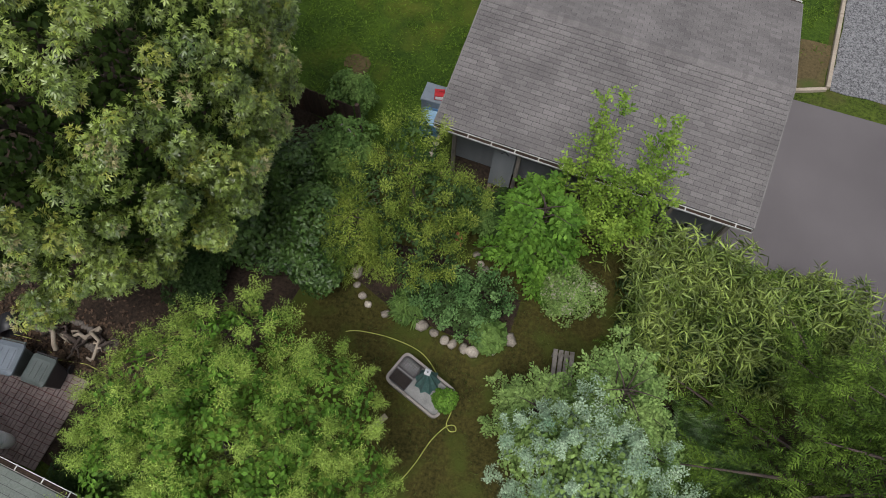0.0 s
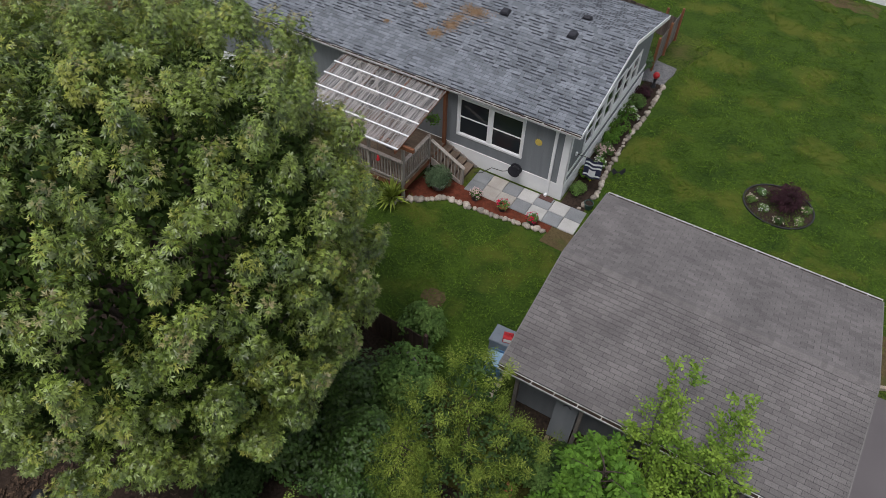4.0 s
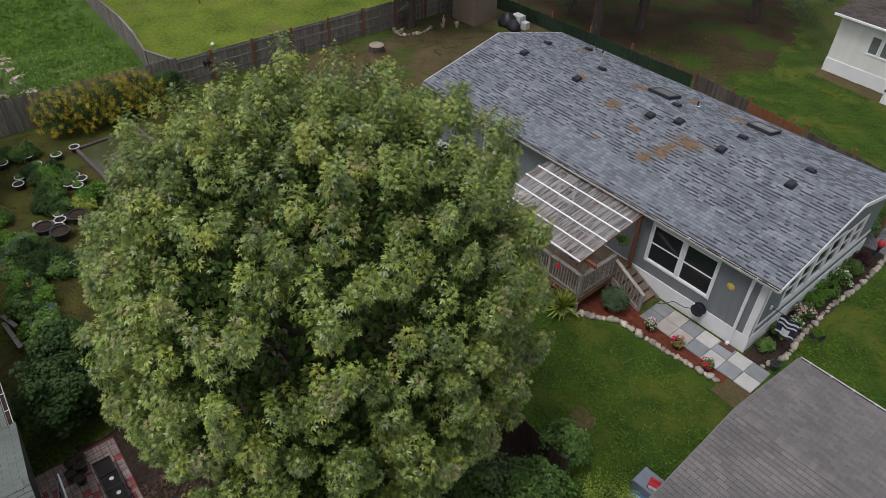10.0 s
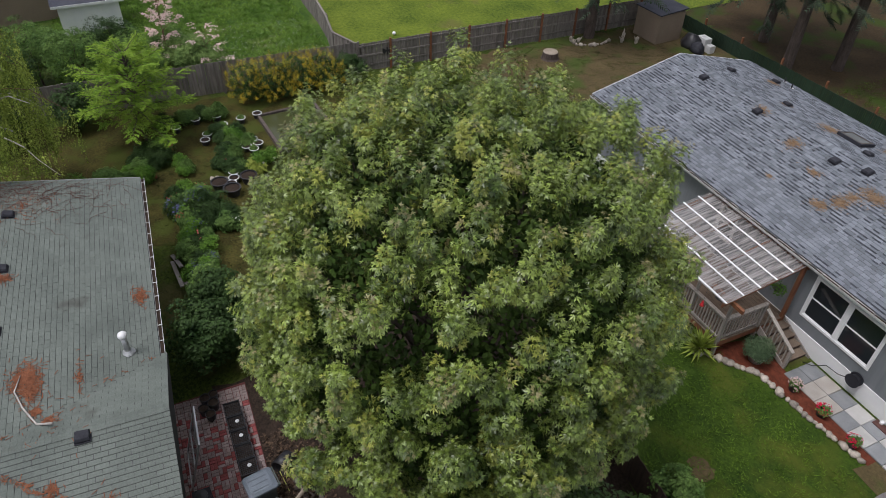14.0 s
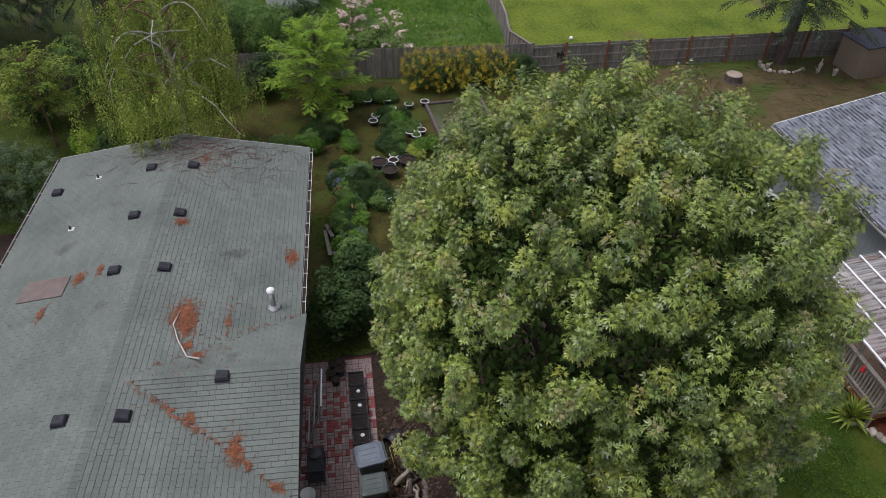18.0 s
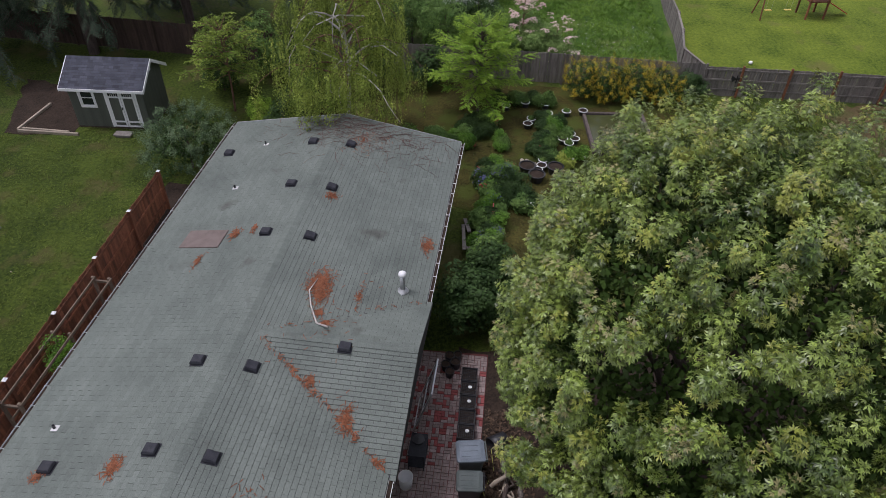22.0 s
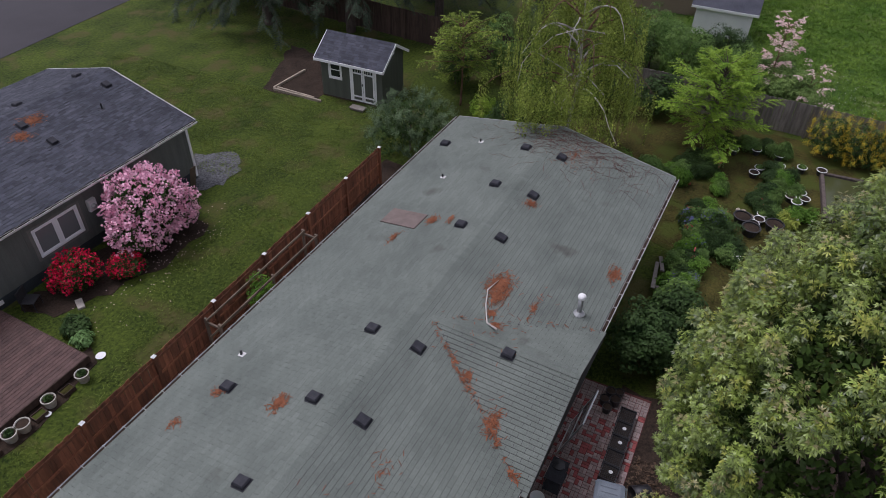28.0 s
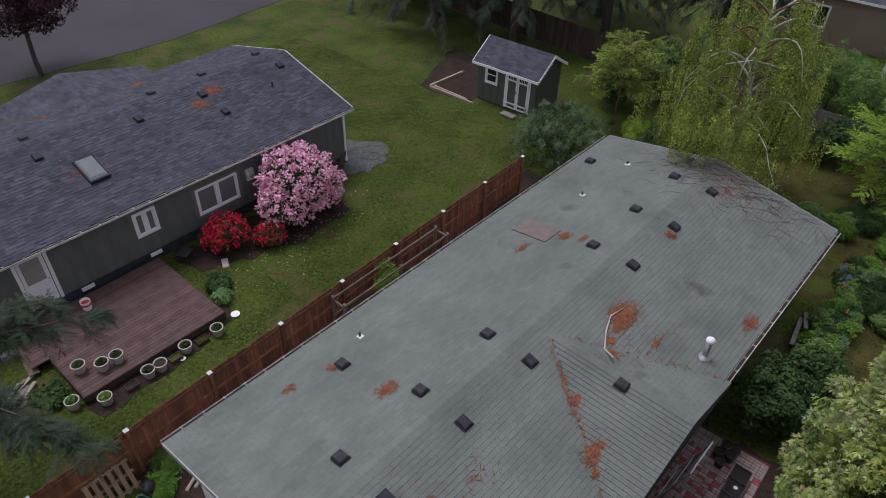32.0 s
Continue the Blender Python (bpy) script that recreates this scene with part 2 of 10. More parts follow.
NEEDLES_TAN = material("tan_pine_needles", (0.15, 0.095, 0.055), (0.29, 0.20, 0.125), 8, 70, 0.95, 0.6, vary=0.25, island=True, spec=0.2)
LITTER = material("leaf_litter", (0.030, 0.018, 0.011), (0.135, 0.085, 0.052), 6, 40, 0.9, 0.4, vary=0.5, island=True)
TWIG = material("bare_twigs", (0.066, 0.030, 0.024), (0.155, 0.082, 0.064), 6, 40, 0.95, 0.4, vary=0.2, island=True)


# ---- mesh helpers ----
class Build:
    """Collects simple solids into one mesh."""

    def __init__(self):
        self.v, self.f = [], []

    def add(self, verts, faces, m=None):
        k = len(self.v)
        self.v += [tuple(m @ Vector(p)) for p in verts] if m is not None else [tuple(p) for p in verts]
        self.f += [tuple(i + k for i in f) for f in faces]
        return self

    def box(self, x0, y0, z0, x1, y1, z1, m=None):
        v = [(x, y, z) for z in (z0, z1) for y in (y0, y1) for x in (x0, x1)]
        return self.add(v, [(0, 2, 3, 1), (4, 5, 7, 6), (0, 1, 5, 4), (2, 6, 7, 3), (0, 4, 6, 2), (1, 3, 7, 5)], m)

    def cut_box(self, x0, y0, z0, x1, y1, z1, c=0.01, m=None):
        """A box with chamfered upper edges."""
        v = [(x, y, z0) for x, y in ((x0, y0), (x1, y0), (x1, y1), (x0, y1))]
        v += [(x, y, z1 - c) for x, y in ((x0, y0), (x1, y0), (x1, y1), (x0, y1))]
        v += [(x, y, z1) for x, y in ((x0 + c, y0 + c), (x1 - c, y0 + c), (x1 - c, y1 - c), (x0 + c, y1 - c))]
        f = [(3, 2, 1, 0), (8, 9, 10, 11)]
        for k in (0, 4):
            f += [(k + i, k + (i + 1) % 4, k + 4 + (i + 1) % 4, k + 4 + i) for i in range(4)]
        return self.add(v, f, m)

    def prism(self, outline, z0, z1, m=None):
        n = len(outline)
        v = [(x, y, z0) for x, y in outline] + [(x, y, z1) for x, y in outline]
        f = [tuple(range(n))[::-1], tuple(range(n, 2 * n))] + [(i, (i + 1) % n, n + (i + 1) % n, n + i) for i in range(n)]
        return self.add(v, f, m)

    def tube(self, points, radii, n=8, caps=True, m=None):
        """A round bar along points."""
        pts = [Vector(p) for p in points]
        v, f = [], []
        for i, p in enumerate(pts):
            d = (pts[min(i + 1, len(pts) - 1)] - pts[max(i - 1, 0)]).normalized()
            side = d.cross(Vector((0, 0, 1)) if abs(d.z) < 0.9 else Vector((1, 0, 0))).normalized()
            up = side.cross(d)
            r = radii[i] if hasattr(radii, "__len__") else radii
            v += [p + side * (math.cos(a) * r) + up * (math.sin(a) * r) for a in (2 * math.pi * j / n for j in range(n))]
        for i in range(len(pts) - 1):
            f += [(i * n + j, i * n + (j + 1) % n, (i + 1) * n + (j + 1) % n, (i + 1) * n + j) for j in range(n)]
        if caps:
            f += [tuple(range(n))[::-1], tuple(range((len(pts) - 1) * n, len(pts) * n))]
        return self.add(v, f, m)

    def lathe(self, profile, n=16, m=None):
        """A turned shape from (radius, height) pairs."""
        v, f = [], []
        for r, z in profile:
            v += [(r * math.cos(2 * math.pi * j / n), r * math.sin(2 * math.pi * j / n), z) for j in range(n)]
        for i in range(len(profile) - 1):
            f += [(i * n + j, i * n + (j + 1) % n, (i + 1) * n + (j + 1) % n, (i + 1) * n + j) for j in range(n)]
        f += [tuple(range(n))[::-1], tuple(range((len(profile) - 1) * n, len(profile) * n))]
        return self.add(v, f, m)

    def mesh(self, name, mat, smooth=False):
        me = bpy.data.meshes.new(name)
        me.from_pydata(self.v, [], self.f)
        me.materials.append(mat)
        if smooth:
            me.shade_smooth()
        me.update()
        return me


def part(name, b, mat, parent=None, label="", m=None, smooth=False, bevel=0.0):
    """One mesh object under a thing or a part."""
    me = b if isinstance(b, bpy.types.Mesh) else b.mesh(name, mat, smooth)
    if bevel:
        bm = bmesh.new()
        bm.from_mesh(me)
        bmesh.ops.bevel(bm, geom=bm.edges[:], offset=bevel, segments=2, affect='EDGES', clamp_overlap=True)
        bm.to_mesh(me)
        bm.free()
    if name.startswith("wall") and not isinstance(b, bpy.types.Mesh):
        # join the stretches round the openings into one wall
        bm = bmesh.new()
        bm.from_mesh(me)
        bmesh.ops.remove_doubles(bm, verts=bm.verts[:], dist=1e-4)
        bm.to_mesh(me)
        bm.free()
    ob = new(name, me)
    ob.parent = parent
    if m is not None:
        ob.matrix_basis = m
    if label:
        ob["label"] = label
    return ob


def thing(name, label, category, at=None, group="", kind=""):
    """An Empty at the base of a thing."""
    ob = new(name)
    ob.empty_display_size = 0.2
    if at is not None:
        ob.matrix_basis = at
    return tagged(ob, label, category, group, kind)


def blob(seed, r=(1, 1, 1), rings=5, n=8, rough=0.18, squash=0.0):
    """An uneven rounded stone."""
    rng = random.Random(seed)
    b = Build()
    v, f = [], []
    off = Vector((rng.uniform(0, 50), rng.uniform(0, 50), rng.uniform(0, 50)))
    for i in range(rings + 1):
        a = math.pi * i / rings
        for j in range(n):
            c = 2 * math.pi * j / n
            p = Vector((math.sin(a) * math.cos(c), math.sin(a) * math.sin(c), math.cos(a)))
            p *= 1 + rough * noise.noise(p * 1.6 + off) * 2
            v.append((p.x * r[0], p.y * r[1], max(p.z, -0.6 + squash) * r[2]))
    for i in range(rings):
        f += [(i * n + j, (i + 1) * n + j, (i + 1) * n + (j + 1) % n, i * n + (j + 1) % n) for j in range(n)]
    return b.add(v, f)


# ---- ground ----
def sheet(name, outline, z, mat, label, category="ground", cuts=0, wobble=0.0):
    """A thin layer of ground cover with an uneven edge."""
    rng = random.Random(name)
    pts = []
    n = len(outline)
    for i in range(n):
        a, b = Vector(outline[i]), Vector(outline[(i + 1) % n])
        k = max(1, int((b - a).length / 0.5)) if wobble else 1
        pts += [tuple(a.lerp(b, j / k) + (Vector((rng.uniform(-1, 1), rng.uniform(-1, 1))) * wobble if j else Vector((0, 0)))) for j in range(k)]
    ob = part(name, Build().prism(pts, z - 0.02, z), mat)
    return tagged(ob, label, category, kind="structure")


def oval(cx, cy, rx, ry, n=28, wob=0.0, seed=1):
    rng = random.Random(seed)
    return [(cx + rx * math.cos(2 * math.pi * i / n) * (1 + rng.uniform(-wob, wob)), cy + ry * math.sin(2 * math.pi * i / n) * (1 + rng.uniform(-wob, wob))) for i in range(n)]


ground = part("ground", Build().box(-400, -400, -0.5, 400, 400, 0), GRASS)
tagged(ground, "uneven green lawn with dry and mossy patches", "ground", kind="structure")
sheet("lawn", [(-12.5, 9.4), (-3.4, 8.7), (-3.4, 16.0), (-4.9, 16.0), (-9, 15.6), (-12.5, 14.2)], 0.006, LAWN, "short deep-green lawn behind the garage", wobble=0.12)
sheet("front_lawn", [(-4.1, 16.6), (6.7, 16.6), (6.7, 40), (-1, 40), (-4.1, 27)], 0.006, LAWN, "mown green lawn beside the grey house", wobble=0.15)
sheet("garden_ground", [(-13.5, -1.2), (10.5, -3), (10.5, 8.6), (-3.0, 8.9), (-8.6, 9.4), (-13.5, 10)], 0.010, MOSS, "thin brown mossy turf of the shaded garden", wobble=0.1)
sheet("tree_soil", [(-15, -0.4), (-8.9, -1.6), (-6.4, -1.4), (-5.2, 3.5), (-5.2, 8.8), (-13.5, 12.5), (-15.5, 8)], 0.016, SOIL, "dark bare soil under the maple", wobble=0.2)
sheet("back_garden_ground", [(-33.5, -9), (-23, -9), (-22.5, 0), (-16, 1), (-16, 9), (-33.5, 10.5)], 0.010, MOSS, "mossy olive turf of the back garden", wobble=0.2)
sheet("meadow", [(-37.2, 11), (-38.5, 10.8), (-120, 14), (-120, -12), (-49, -6), (-35.5, -3.5), (-34.2, 4)], 0.012, MEADOW, "tall bright green meadow grass behind the fence", wobble=0.1)
sheet("field", [(-34.8, 12), (-38.5, 11.2), (-120, 15), (-120, 75), (-34, 75)], 0.014, FIELD, "pale yellow-green mown lawn behind the fence", wobble=0.1)
sheet("back_yard_dirt", [(-33.3, 16), (-27, 19), (-24, 26), (-27.5, 32), (-33.3, 32)], 0.012, DRY, "bare dry ground with thin grass behind the grey house", wobble=0.3)
sheet("side_lawn", [(-16.8, 32.8), (-5.5, 31.2), (6.6, 30), (6.6, 41), (3, 38.5), (-14, 40), (-17, 44)], 0.007, LAWN, "green grass between the fence and the white house", wobble=0.4)
sheet("woodland_floor", [(-22, 33.2), (-16.6, 33.6), (-16.0, 38.2), (-18.2, 46), (-30, 58), (-46, 52), (-34, 34)], 0.008, WOODS_SHADED, "brown needle-strewn ground with conifer shade in its colour", wobble=0.5)
sheet("hedge_soil", [(-23, -13.2), (-3, -14.3), (-3, -10.2), (-22.5, -9)], 0.012, SOIL, "dark soil strip between the fence and the green-roofed house", wobble=0.05)
sheet("bed_soil", [(-5.0, 17.6), (-4.1, 17.6), (-4.2, 26.6), (-5.0, 26.6)], 0.012, SOIL, "dark planting soil along the end wall", wobble=0.05)
sheet("mulch_bed", [(-10.2, 14.6), (-9.3, 14.9), (-8.5, 15.65), (-6.8, 15.8), (-4.75, 16.0), (-4.75, 16.35), (-8.0, 16.4), (-8.35, 16.5), (-9.8, 16.5)], 0.016, MULCH, "red bark mulch bed beside the stepping slabs", wobble=0.05)
driveway = sheet("driveway", [(4.85, 8.9), (5.4, 8.4), (40, 2), (40, 16.5), (4.85, 15.1)], 0.020, ASPHALT, "grey asphalt driveway beside the garage", "driveway")
sheet("gravel_drive", [(6.95, 15.9), (40, 17.5), (40, 60), (6.95, 60)], 0.022, GRAVEL, "pale grey gravel drive", "driveway", wobble=0.05)
road = sheet("road", [(60, -43.5), (-8, -38.9), (-20.3, -36.9), (-31.7, -37.2), (-70, -38), (-70, -48), (60, -56)], 0.018, STREET, "grey asphalt residential street", "road")
sheet("gravel_patch", oval(-18.75, -19.65, 1.45, 1.35, 22, 0.2, 5), 0.020, GRAVEL_DARK, "grey gravel patch at the corner of the dark house", wobble=0.04)
sheet("deck_soil", [(-8.9, -16.3), (-8.5, -15.6), (-6.5, -15.3), (-3.6, -15.2), (-3.4, -16.1), (-6.5, -16.2)], 0.017, SOIL, "dark bare soil strip along the deck under the pots", wobble=0.12)
sheet("shed_soil", [(-31.2, -24), (-26.0, -22.2), (-26.2, -19), (-30.5, -19.5)], 0.014, SOIL, "bare dark soil beside the garden shed", wobble=0.15)
sheet("rhododendron_soil", [(-16.6, -19.5), (-9.3, -20.0), (-9.3, -18.4), (-11, -17.5), (-12.6, -17.0), (-15.6, -17.1)], 0.014, SOIL, "dark soil with fallen petals under the rhododendrons", wobble=0.28)
sheet("cedar_soil", [(3.6, -2.4), (10.4, -2.4), (10.4, 5.8), (6.2, 5.8), (4.2, 5.2)], 0.018, SOIL, "dark shaded soil under the cedar", wobble=0.2)
sheet("worn_lawn_spot", oval(-6.60, 11.55, 0.42, 0.34, 18, 0.25, 3), 0.012, DRY, "small bare brown spot in the lawn")
sheet("house_edge_dirt", [(-9.0, 40.2), (3, 39.2), (3, 38), (-14.0, 39.6), (-14.4, 41)], 0.012, DRY, "dry soil strip along the white house", wobble=0.2)


# ---- roofs ----
def shingle_field(owner, at, length, depth, expose, tab, mats, limits=None, picked=None, seed=1, uneven=0.0, lift=0.007, jog=0.5, shadow_strips=0.0, joint=0.009):
    """Courses of shingle tabs on a slope. at: pose whose x runs along the eave and y up the slope. limits(y): the span of x at that height.
    picked: (x0, x1, y0, y1), where whole tabs are single pieces."""
    rng = random.Random(seed)
    joined, shadow_strip = Build(), Build()
    one = Build().add([(0, 0, 0), (tab - joint, 0, 0), (0, 0, lift), (tab - joint, 0, lift), (0, expose - 0.008, 0.001), (tab - joint, expose - 0.008, 0.001)],
                      [(2, 3, 5, 4), (0, 1, 3, 2), (0, 2, 4), (1, 5, 3)]).mesh("shingle", mats[1])
    single = 0
    rows = int(math.ceil(depth / expose))
    for r in range(rows):
        y0 = r * expose
        y1 = min(y0 + expose - 0.008, depth)
        lo, hi = limits(y0 + expose / 2) if limits else (0, length)
        lo, hi = max(lo, 0), min(hi, length)
        x = -tab * (rng.random() if uneven else jog * (r % 2))
        while x < hi:
            w = tab * (1 + uneven * rng.uniform(-1, 1)) if uneven else tab
            a, b = max(x, lo), min(x + w - joint, hi)
            x += w
            if b - a < 0.03:
                continue
            if picked and picked[0] < a and b < picked[1] and picked[2] < y0 and y1 < picked[3] and single < 300 and (uneven or b - a > tab - 0.012):
                piece = part("shingle", one, None, owner, m=at @ pose(a, y0, 0) @ Matrix.Diagonal(((b - a) / (tab - joint), 1, 1, 1)))
                single += 1
                continue
            h = lift * rng.uniform(0.8, 1.3)
            if rng.random() < shadow_strips:
                # a thick laminated tab; the dark strip below it paints its butt's shadow
                shadow_strip.box(a + 0.004, y0 - 0.052, 0.002, b - 0.004, y0 - 0.001, 0.014, at)
            joined.add([(a, y0, 0), (b, y0, 0), (a, y0, h), (b, y0, h), (a, y1, 0.001), (b, y1, 0.001)], [(2, 3, 5, 4), (0, 1, 3, 2), (0, 2, 4), (1, 5, 3)], at)
    ob = part("shingle_layer", joined, mats[0], owner)
    ob["kind"] = "stuff"
    if shadow_strips:
        part("butt_edge", shadow_strip, SH_BUTT_SHADE, owner)["kind"] = "stuff"
    return ob


def slope_pose(x0, y0, z0, along, rise_dir, pitch):
    """Pose on a roof slope: x along the eave, y up the slope."""
    u = Vector(along).normalized()
    h = Vector(rise_dir).normalized()
    v = (h * math.cos(pitch) + Vector((0, 0, 1)) * math.sin(pitch)).normalized()
    n = u.cross(v)
    m = Matrix((u, v, n)).transposed().to_4x4()
    m.translation = Vector((x0, y0, z0))
    return m


def gable_roof(house, x0, x1, ye, ze, zr, mats, expose, tab, uneven=0.0, picked=None, seed=1, limits=(None, None), trim=WHITE, thick=0.10, caps=True, cap_mat=None, shadow_strips=0.0, joint=0.009):
    """A two-sided roof with its ridge along x at y=0: deck, shingle courses, ridge caps, fascia. Returns the roof part."""
    b = Build()
    v = [(x, y, z) for x in (x0, x1) for y, z in ((-ye, ze), (0, zr), (ye, ze), (ye, ze - thick), (0, zr - thick), (-ye, ze - thick))]
    b.add(v, [(0, 1, 7, 6), (1, 2, 8, 7), (2, 3, 9, 8), (3, 4, 10, 9), (4, 5, 11, 10), (5, 0, 6, 11), (0, 5, 4, 1), (1, 4, 3, 2), (6, 7, 10, 11), (7, 8, 9, 10)])
    roof = part("roof", b, UNDERLAY, house)
    pitch = math.atan2(zr - ze, ye)
    depth = math.hypot(zr - ze, ye)
    near = slope_pose(x0, -ye, ze + 0.004, (1, 0, 0), (0, 1, 0), pitch)
    far = slope_pose(x1, ye, ze + 0.004, (-1, 0, 0), (0, -1, 0), pitch)
    for k, at in enumerate((near, far)):
        shingle_field(roof, at, x1 - x0, depth, expose, tab, mats, limits[k], picked[k] if picked else None, seed + k, uneven, shadow_strips=shadow_strips, joint=joint)
    if caps:
        rng = random.Random(seed)
        c = Build()
        n = int((x1 - x0) / 0.14)
        for i in range(n):
            a = x0 + i * 0.14
            lift = 0.012 + 0.004 * rng.random()
            s = (zr - ze) / ye * 0.15
            v = [(a, -0.15, zr - s + 0.010), (a, 0, zr + lift + 0.006), (a, 0.15, zr - s + 0.010), (a + 0.145, -0.15, zr - s + 0.016), (a + 0.145, 0, zr + lift + 0.012), (a + 0.145, 0.15, zr - s + 0.016)]
            c.add(v, [(0, 3, 4, 1), (1, 4, 5, 2), (3, 5, 4)])
        ob = part("ridge_cap", c, cap_mat or mats[0], roof)
        ob["kind"] = "stuff"
    for sx, x in ((-1, x0), (1, x1)):
        for sy in (-1, 1):
            v = []
            for xx in (x, x + sx * 0.025):
                v += [(xx, sy * ye, ze - 0.15), (xx, sy * ye, ze + 0.012), (xx, 0, zr + 0.012), (xx, 0, zr - 0.15)]
            part("rake_board", Build().add(v, [(0, 1, 2, 3), (7, 6, 5, 4), (0, 4, 5, 1), (1, 5, 6, 2), (2, 6, 7, 3), (3, 7, 4, 0)]), trim, house)
    return roof


def gutter(house, x0, x1, y, z, side, mat=WHITE_OLD, gap=0.61):
    """An open gutter along an eave with its hangers."""
    b = Build()
    prof = [(0, 0.0), (0, -0.09), (side * 0.10, -0.09), (side * 0.12, 0.0), (side * 0.108, 0.0), (side * 0.09, -0.08), (side * 0.01, -0.08), (side * 0.01, 0.0)]
    n = len(prof)
    v = [(x, y + p, z + q) for x in (x0, x1) for p, q in prof]
    b.add(v, [(i, (i + 1) % n, n + (i + 1) % n, n + i) for i in range(n)] + [tuple(range(n)), tuple(range(n, 2 * n))])
    g = part("gutter", b, mat, house, "white aluminium gutter")
    # a dark strip added along the inside, which darkens the gutter from above
    part("gutter_debris", Build().box(x0 + 0.02, min(y + side * 0.012, y + side * 0.098), z - 0.078, x1 - 0.02, max(y + side * 0.012, y + side * 0.098), z - 0.022), SOIL, g, "dark strip added to darken the gutter inside")
    h = Build().box(-0.012, 0, -0.004, 0.012, side * 0.13, 0.008).mesh("gutter_hanger", mat)
    for i in range(int((x1 - x0) / gap)):
        part("gutter_hanger", h, mat, g, m=pose(x0 + 0.3 + i * gap, y, z + 0.005))
    return g


def box_vent(owner, x, y, z, pitch, kind=0, mat=VENT):
    """A low square roof ventilator with a hood."""
    at = pose(x, y, z, math.degrees(pitch))
    b = Build().box(-0.175, -0.185, 0, 0.175, 0.175, 0.010)
    base = part("roof_vent", b, mat, owner, "dark metal roof ventilator", m=at)
    hood = Build()
    hood.add([(-0.15, -0.17, 0.03), (0.15, -0.17, 0.03), (0.15, 0.15, 0.03), (-0.15, 0.15, 0.03), (-0.12, -0.13, 0.13), (0.12, -0.13, 0.13), (0.12, 0.13, 0.10), (-0.12, 0.13, 0.10),
              (-0.15, -0.17, 0.075), (0.15, -0.17, 0.075), (0.15, 0.15, 0.05), (-0.15, 0.15, 0.05)],
             [(3, 2, 1, 0), (4, 5, 6, 7), (0, 1, 9, 8), (1, 2, 10, 9), (2, 3, 11, 10), (3, 0, 8, 11), (8, 9, 5, 4), (9, 10, 6, 5), (10, 11, 7, 6), (11, 8, 4, 7)])
    part("hood", hood, mat, base, bevel=0.008)
    part("throat", Build().box(-0.11, -0.11, 0.01, 0.11, 0.11, 0.04), BLACK, base)
    return base


def pipe_vent(owner, x, y, z, pitch, mat=BLACK, h=0.22, r=0.035, plate=WHITE_OLD):
    base = part("vent_pipe", Build().lathe([(r, -0.05), (r, h), (r * 0.8, h), (r * 0.8, h - 0.05)], 12), mat, owner, m=pose(x, y, z))
    part("flashing", Build().box(-0.08, -0.07, 0.004, 0.08, 0.11, 0.014), plate, base, "flat flashing plate", m=pose(0, 0, 0, math.degrees(pitch)))
    return base


def drift(name, spots, slope, mat, seed, label, count=220, size=0.09, width=0.007):
    """Loose needles lying on a roof. spots: (x, y, radius x, radius y, share). slope(x, y): height."""
    rng = random.Random(seed)
    b = Build()
    for x, y, rx, ry, share in spots:
        for i in range(int(count * share)):
            a, q = rng.uniform(0, 2 * math.pi), abs(rng.gauss(0, 0.5))
            px, py = x + math.cos(a) * q * rx, y + math.sin(a) * q * ry
            t = rng.uniform(0, math.pi)
            dx, dy = math.cos(t) * size * rng.uniform(0.5, 1.2), math.sin(t) * size * rng.uniform(0.5, 1.2)
            h = 0.016 + 0.022 * rng.random() * max(0, 1 - q)
            wx, wy = -math.sin(t) * width, math.cos(t) * width
            b.add([(px - dx + wx, py - dy + wy, slope(px - dx, py - dy) + h), (px - dx - wx, py - dy - wy, slope(px - dx, py - dy) + h),
                   (px + dx - wx, py + dy - wy, slope(px + dx, py + dy) + h), (px + dx + wx, py + dy + wy, slope(px + dx, py + dy) + h)], [(0, 1, 2, 3)])
    return b


def wall_with_holes(b, x0, x1, z0, z1, y0, y1, holes, m=None):
    """A wall along x between y0 and y1 with rectangular openings (xa, xb, za, zb)."""
    xs = sorted({x0, x1, *[h[0] for h in holes], *[h[1] for h in holes]})
    for i in range(len(xs) - 1):
        a, c = xs[i], xs[i + 1]
        mid = (a + c) / 2
        cut = sorted((h[2], h[3]) for h in holes if h[0] < mid < h[1])
        z = z0
        for lo, hi in cut:
            if lo > z:
                b.box(a, y0, z, c, y1, lo, m)
            z = hi
        if z < z1:
            b.box(a, y0, z, c, y1, z1, m)
    return b


